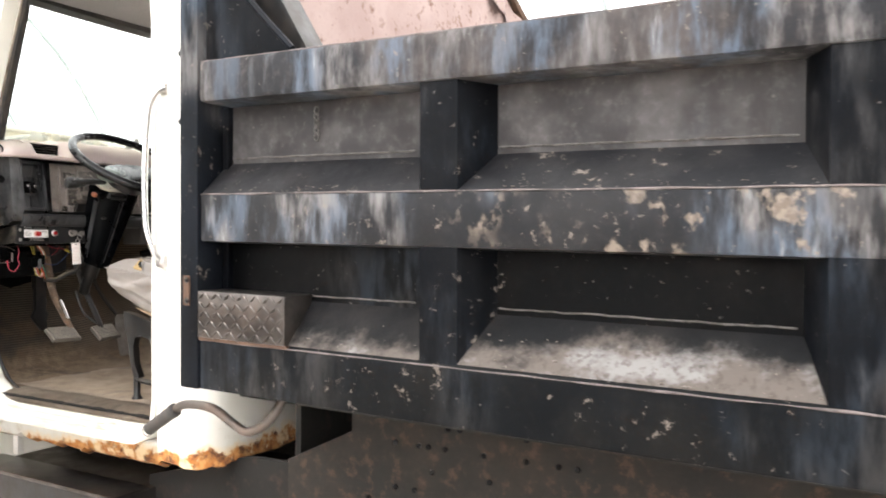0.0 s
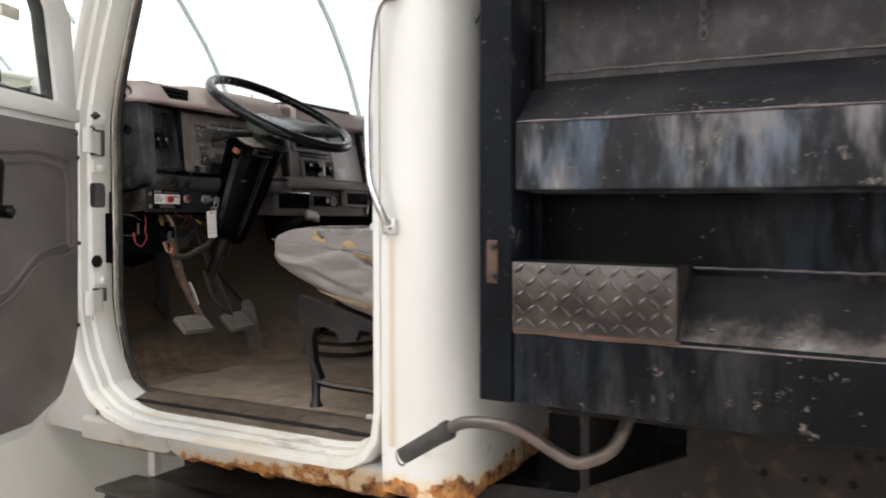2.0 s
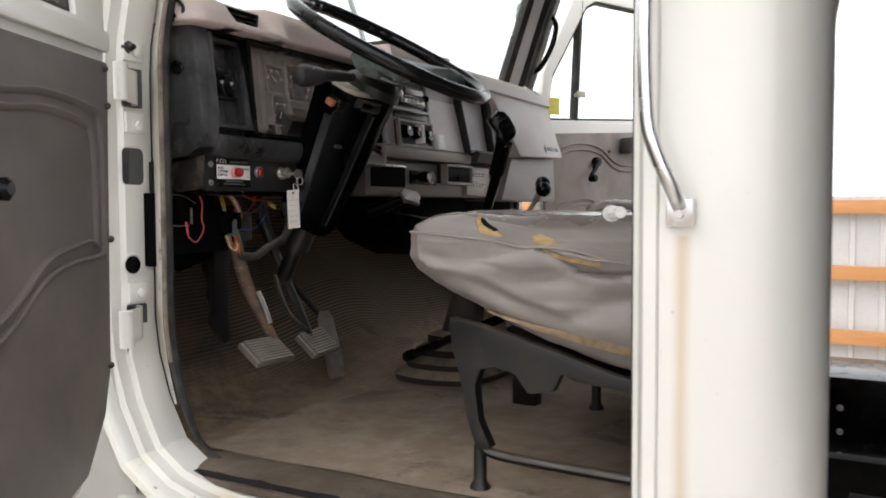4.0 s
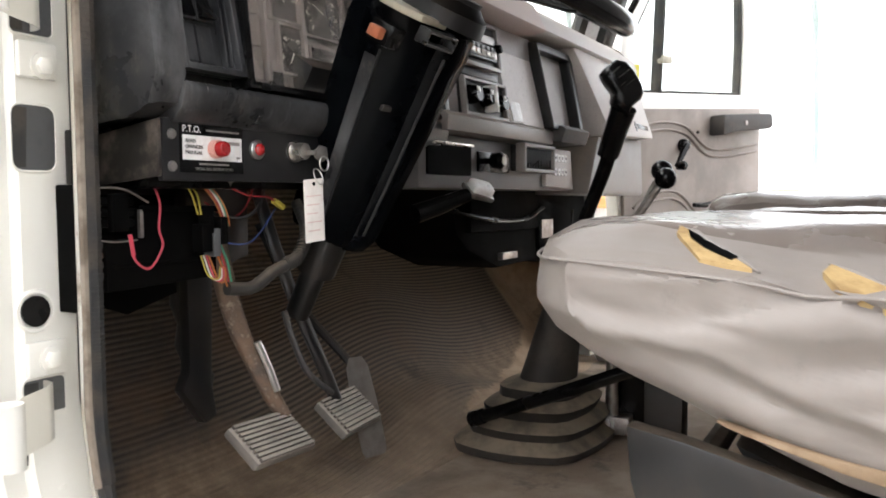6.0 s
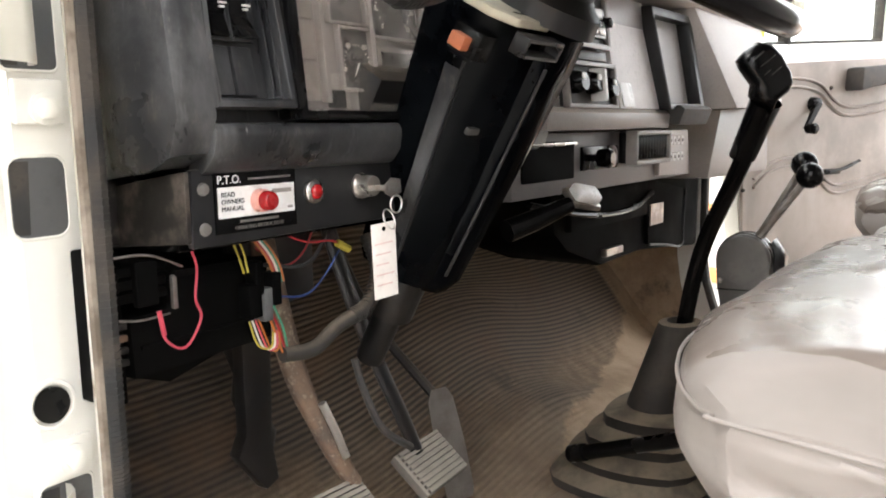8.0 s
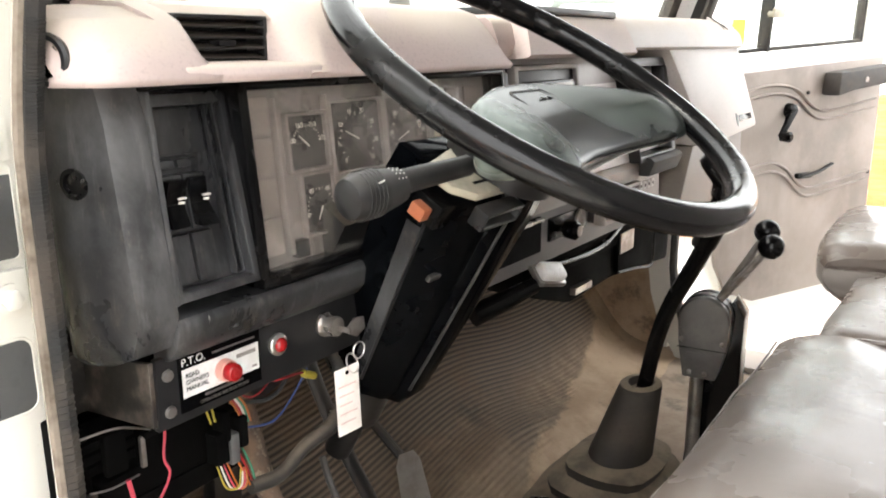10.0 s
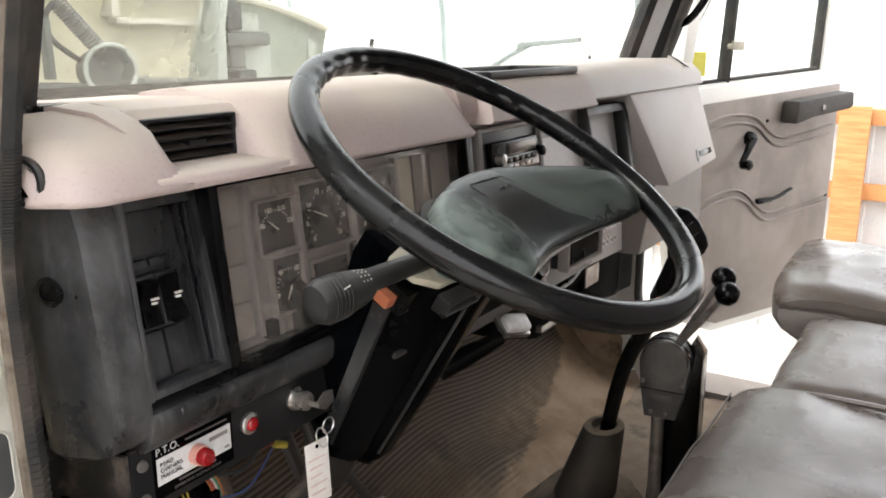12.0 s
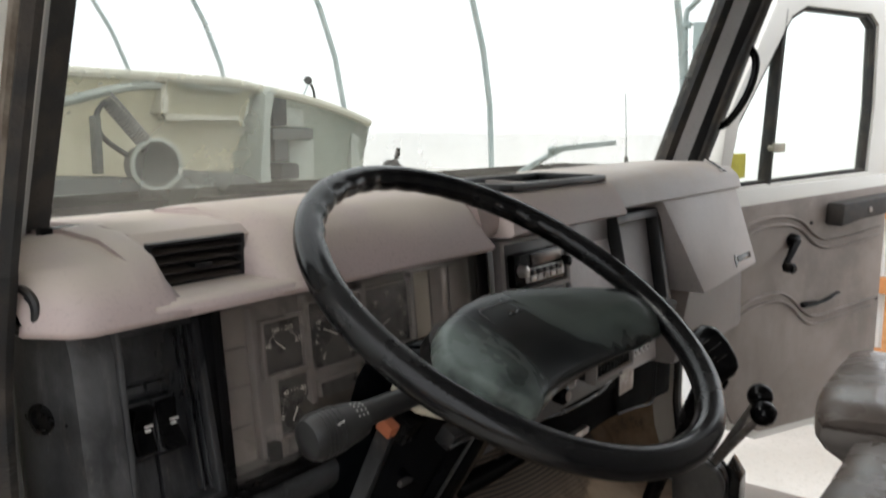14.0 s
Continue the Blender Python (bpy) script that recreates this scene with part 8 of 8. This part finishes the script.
part("bolt", bolt(cm @ Vector((-0.015, -0.03, -0.345)), (-1, 0, 0.3), 0.012), M_STEEL, CTL)

# ---- seats ----
TOP_CURVE = ((0.0, 1.46), (0.001, 1.4825), (0.009, 1.499), (0.035, 1.51), (0.1, 1.516), (0.2, 1.513), (0.35, 1.51), (0.5, 1.512), (0.64, 1.5))
LOW_CURVE = ((0.64, 1.25), (0.5, 1.26), (0.36, 1.288), (0.25, 1.32), (0.15, 1.36), (0.09, 1.385), (0.05, 1.402), (0.02, 1.42), (0.003, 1.444))


CREASES = (((2.2, 1.421), (2.15, 1.413), (2.087, 1.404), (2.05, 1.391), (2.014, 1.375), (1.95, 1.355), 0.013, 0.012),
           ((1.979, 1.456), (1.952, 1.446), (1.925, 1.433), (1.9, 1.427), (1.84, 1.43), 0.014, 0.007),
           ((2.135, 1.461), (2.1, 1.466), (2.06, 1.47), (2.03, 1.471), 0.004, 0.008), ((2.1, 1.462), (2.087, 1.443), (2.068, 1.433), (2.05, 1.43), 0.005, 0.01),
           ((2.06, 1.422), (2.03, 1.42), (1.98, 1.42), (1.93, 1.412), 0.006, 0.012), ((1.94, 1.365), (1.919, 1.374), (1.885, 1.391), (1.83, 1.4), 0.008, 0.011),
           ((2.185, 1.452), (2.15, 1.44), (2.12, 1.437), (2.09, 1.44), 0.004, 0.01))


def crease(y, z):
    """Depth of the sharp folds in the driver's side of the seat."""
    deep = 0.0
    for *pts, d, w in CREASES:
        for a, c in zip(pts, pts[1:]):
            ay, az = c[0] - a[0], c[1] - a[1]
            s = max(0.0, min(1.0, ((y - a[0]) * ay + (z - a[1]) * az) / (ay * ay + az * az)))
            h = math.hypot(y - a[0] - s * ay, z - a[1] - s * az)
            deep = max(deep, d * math.exp(-(h / w) ** 2))
            if z > a[1] + s * (c[1] - a[1]):
                deep = max(deep - 0.25 * d * math.exp(-((h - 2 * w) / w) ** 2), -0.003)
    return deep


def puff(p, x0, lift, seed):
    """How stuffing and folds move a point of a cushion's skin."""
    w = noise.noise(p * 7 + Vector((seed, 0, 0))) * 0.006 + noise.noise(Vector((p.x * 14, p.y * 30, p.z * 30 + seed))) * 0.002
    d = Vector((0, 0, 0))
    if p.z < 1.475 + lift:
        fold = abs(noise.noise(Vector((p.x * 4 + seed, p.y * 4 + p.z * 8, p.z * 13)))) - 0.2
        w += 0.016 * fold
        d.x = -0.022 * fold if p.x < x0 + 0.1 else 0.0
    if x0 < 1.8 and p.x < x0 + 0.06:
        d.x += crease(p.y, p.z) * (1 - (p.x - x0) / 0.06)
    return d + Vector((0, 0.5, 1)) * w


def seam_level(y):
    """Height of the sewn edge along the driver's side; it sags to the rear."""
    return 1.487 + 0.15 * (max(1.88, min(y, 2.16)) - 2.13)


def piping(name, x0, front, corner, r, x_end, seed):
    """A sewn edge that follows the outer side and nose of the cushion."""
    pts = [Vector((x0 - 0.001, 1.72 + 0.05 * i, 0)) for i in range(8)]
    for i in range(17):
        x = x0 + (x_end - x0) * (i / 16) ** 1.6
        pts.append(Vector((x, front - corner * (1 - min(1.0, (x - x0) / 0.2)) ** 2 - 0.012 * (1 - min(1.0, (x - x0) / 0.05)) ** 2 + 0.001, 0)))
    for p in pts:
        p.z = seam_level(p.y) - 0.002
    return part(name, tube([p + puff(p, x0, 0.0, seed) for p in pts], r, 6, steps=3), M_SEAT, SEAT)


def at(curve, d):
    """Height of a cushion curve at depth d behind the nose."""
    for (d0, z0), (d1, z1) in zip(curve, curve[1:]):
        if d <= d1:
            return z0 + (z1 - z0) * (d - d0) / (d1 - d0)
    return curve[-1][1]


DEPTHS = [0.0, 0.001, 0.004, 0.009, 0.02, 0.035] + [0.05 + 0.0125 * i for i in range(28)] + [0.42, 0.5, 0.64]
UNDER = ((0.0, 1.46),) + LOW_CURVE[::-1]


def cushion(x0, x1, front, corner, lift, seed, nx=46, shoulder=False):
    """A stuffed seat cushion as one closed skin: wedge nose, crowned top, rounded outer corner, creased side."""
    rows = []
    for i in range(nx + 1):
        u = (i / nx) ** (1.3 if shoulder else 1.0)
        x = x0 + (x1 - x0) * u
        e0, e1 = min(1.0, (x - x0) / 0.2), min(1.0, min(x - x0, x1 - x) / 0.05)
        y1 = front - corner * (1 - e0) ** 2
        tuck = 1 - 0.3 * (1 - e1) ** 2
        row = []
        for curve, ds in ((TOP_CURVE, DEPTHS), (UNDER, DEPTHS[:0:-1])):
            for d in ds:
                y, z = max(1.72, y1 - 0.012 * (1 - e1) ** 2 - d), at(curve, d)
                z += 0.008 * math.sin(math.pi * u) if z > 1.47 else 0
                if shoulder and z > 1.46:
                    z = min(z, seam_level(y) + 0.341 * (x - x0 - 0.003))
                else:
                    z = 1.45 + (z - 1.45) * tuck
                row.append(Vector((x, y, z + lift)))
        rows.append(row)
    k = loft(rows, None, True, False)
    n = len(DEPTHS)
    for x, row in ((x0, rows[0]), (x1, rows[-1])):
        ends = [(row[j], row[-j] if j else row[0]) for j in range(n)]
        loft([[a.lerp(c, s / 26) for s in range(27)] for a, c in ends], k)
    bmesh.ops.remove_doubles(k, verts=k.verts, dist=0.0002)
    bmesh.ops.recalc_face_normals(k, faces=k.faces)
    for v in k.verts:
        v.co += puff(v.co, x0, lift, seed)
    return k


def patch(name, outline, up, material, label=""):
    """A thin torn piece lying on the sloping shoulder of the driver's seat."""
    k = bmesh.new()
    rings = [[k.verts.new((x, y, seam_level(y) + 0.341 * (x - 1.708) + h)) for x, y in outline] for h in (up, -0.008)]
    m = len(outline)
    for i in range(m):
        k.faces.new((rings[0][i], rings[0][(i + 1) % m], rings[1][(i + 1) % m], rings[1][i]))
    k.faces.new(rings[0]), k.faces.new(rings[1][::-1])
    bmesh.ops.recalc_face_normals(k, faces=k.faces)
    return part(name, wobble(k, 0.0015, 90), material, SEAT, label)


SEAT = thing("bench_seat", (2.2, 1.95, 1.09), "grey vinyl bench seat, torn at the driver's edge", "seat")
def two_tone(ob, level, edge=0.0):
    """The upholstered top is a glossier vinyl than the sides."""
    ob.data.materials.append(M_SEATTOP)
    for f in ob.data.polygons:
        f.material_index = 1 if f.center.z > level and f.center.x > edge else 0
    return ob


two_tone(part("cushion", cushion(1.705, 2.425, 2.287, 0.07, 0.0, 1.0, shoulder=True), M_SEAT, SEAT, "creased vinyl cushion, glossy on top"), 1.494, 1.775)
two_tone(part("middle_cushion", cushion(2.428, 2.835, 2.25, 0.0, 0.0, 5.0), M_SEAT, SEAT), 1.47)
part("seam_piping", tube([(2.427, 1.75, 1.512), (2.427, 2.0, 1.515), (2.427, 2.18, 1.514), (2.427, 2.25, 1.496), (2.427, 2.27, 1.46)], 0.004, 6), M_SEATTOP, SEAT)
piping("seam", 1.705, 2.287, 0.07, 0.0016, 2.42, 1.0)
# two tears with foam showing along the shoulder of the cushion
patch("torn_foam", [(1.766, 2.126), (1.78, 2.126), (1.771, 2.113), (1.754, 2.1), (1.733, 2.071), (1.72, 2.058), (1.722, 2.098)], 0.005, M_FOAM, "yellow foam showing through a tear")
patch("tear_gap", [(1.772, 2.118), (1.756, 2.1), (1.736, 2.071), (1.729, 2.075), (1.742, 2.098), (1.757, 2.113)], 0.0065, M_GLOSS)
patch("torn_foam", [(1.734, 2.01), (1.753, 2.006), (1.743, 1.99), (1.728, 1.968), (1.731, 1.948), (1.712, 1.925), (1.7, 1.89), (1.7, 1.92), (1.701, 1.935), (1.713, 1.998)], 0.005, M_FOAM, "yellow foam showing through a tear")
for lip in ([(1.782, 2.129), (1.774, 2.113), (1.758, 2.1), (1.736, 2.07), (1.721, 2.053)], [(1.715, 2.0), (1.704, 1.965), (1.699, 1.935), (1.697, 1.9), (1.697, 1.87)], [(1.756, 2.008), (1.745, 1.988), (1.732, 1.968), (1.735, 1.946), (1.716, 1.922)]):
    part("torn_lip", wobble(tube([(x, y, seam_level(y) + 0.341 * (x - 1.708) + 0.003) for x, y in lip], [0.001, 0.003, 0.0035, 0.003, 0.001], 6, steps=4), 0.002, 60), M_SEAT, SEAT)
part("board_edge", wobble(prism([(2.085, 1.362), (1.993, 1.345), (1.885, 1.33), (1.74, 1.318), (1.74, 1.296), (1.88, 1.314), (1.993, 1.336)], 0, 1.716, 1.732, 0.002), 0.003, 40), M_BOARD, SEAT, "frayed tan edge under the cushion")
part("pan", prism([(1.68, 1.237), (1.96, 1.28), (2.08, 1.33), (2.06, 1.3), (1.96, 1.25), (1.68, 1.22)], 0, 1.78, 2.82, 0.003), M_IRON, SEAT)
SIDE_PLATE = [(2.161, 1.347), (2.111, 1.339), (2.04, 1.322), (1.963, 1.301), (1.88, 1.276), (1.7, 1.25), (1.7, 1.235), (1.88, 1.258), (1.963, 1.268), (1.977, 1.239), (2.02, 1.232), (2.042, 1.262), (2.08, 1.27), (2.103, 1.264), (2.112, 1.236), (2.106, 1.18), (2.084, 1.136), (2.11, 1.128), (2.13, 1.187), (2.142, 1.253), (2.157, 1.299)]
for x in (1.745, 2.35, 2.78):
    part("side_plate", prism(SIDE_PLATE, 0, x - 0.012, x + 0.012, 0.004), M_IRON, SEAT, "black pressed leg bracket")
    part("leg", tube([(x, 2.112, 1.17), (x, 2.1, 1.133), (x, 2.06, 1.122), (x, 1.9, 1.118), (x, 1.7, 1.115)], 0.0105, 10, flat=0.8), M_IRON, SEAT)
    part("foot", turned([(0, 0.018), (0.006, 0.017), (0.015, 0.011), (0.075, 0.011)], (x, 2.109, FLOOR), (0, 0, 1), 10), M_IRON, SEAT)
part("cross_tube", tube([(1.74, 2.11, 1.3), (2.2, 2.115, 1.3), (2.76, 2.11, 1.3)], 0.012, 8), M_IRON, SEAT)
SEAT2 = thing("passenger_seat", (3.1, 1.95, 1.09), "grey vinyl passenger seat cushion with dark side", "seat")
two_tone(part("cushion", cushion(2.845, 3.34, 2.34, 0.02, 0.03, 9.0), M_SEAT, SEAT2), 1.5)
part("pan", box(2.9, 3.28, 1.76, 2.1, 1.27, 1.33, 0.01), M_IRON, SEAT2)
for x in (2.93, 3.24):
    part("leg", box(x - 0.015, x + 0.015, 1.8, 2.05, FLOOR, 1.29, 0.004), M_IRON, SEAT2)
BELT = thing("belt_anchor", (1.62, 1.86, 1.5), "white seat belt stub by the door pillar", "seat belt")
part("stub", tube([(1.66, 1.86, 1.52), (1.63, 1.85, 1.52), (1.6, 1.83, 1.522)], 0.008, 8), M_LABEL, BELT)
part("cap", turned([(0, 0.012), (0.012, 0.012)], (1.665, 1.862, 1.52), (0.9, 0.4, 0), 12), M_LABEL, BELT)
SCRAP = thing("plastic_clip", (1.69, 1.9, FLOOR), "small white plastic clip lying on the cab floor", "clip")
part("clip_body", box(-0.006, 0.006, -0.012, 0.012, 0.004, 0.014, 0.002, m=pose(1.69, 1.9, FLOOR, 0, 0, 25)), M_LABEL, SCRAP)
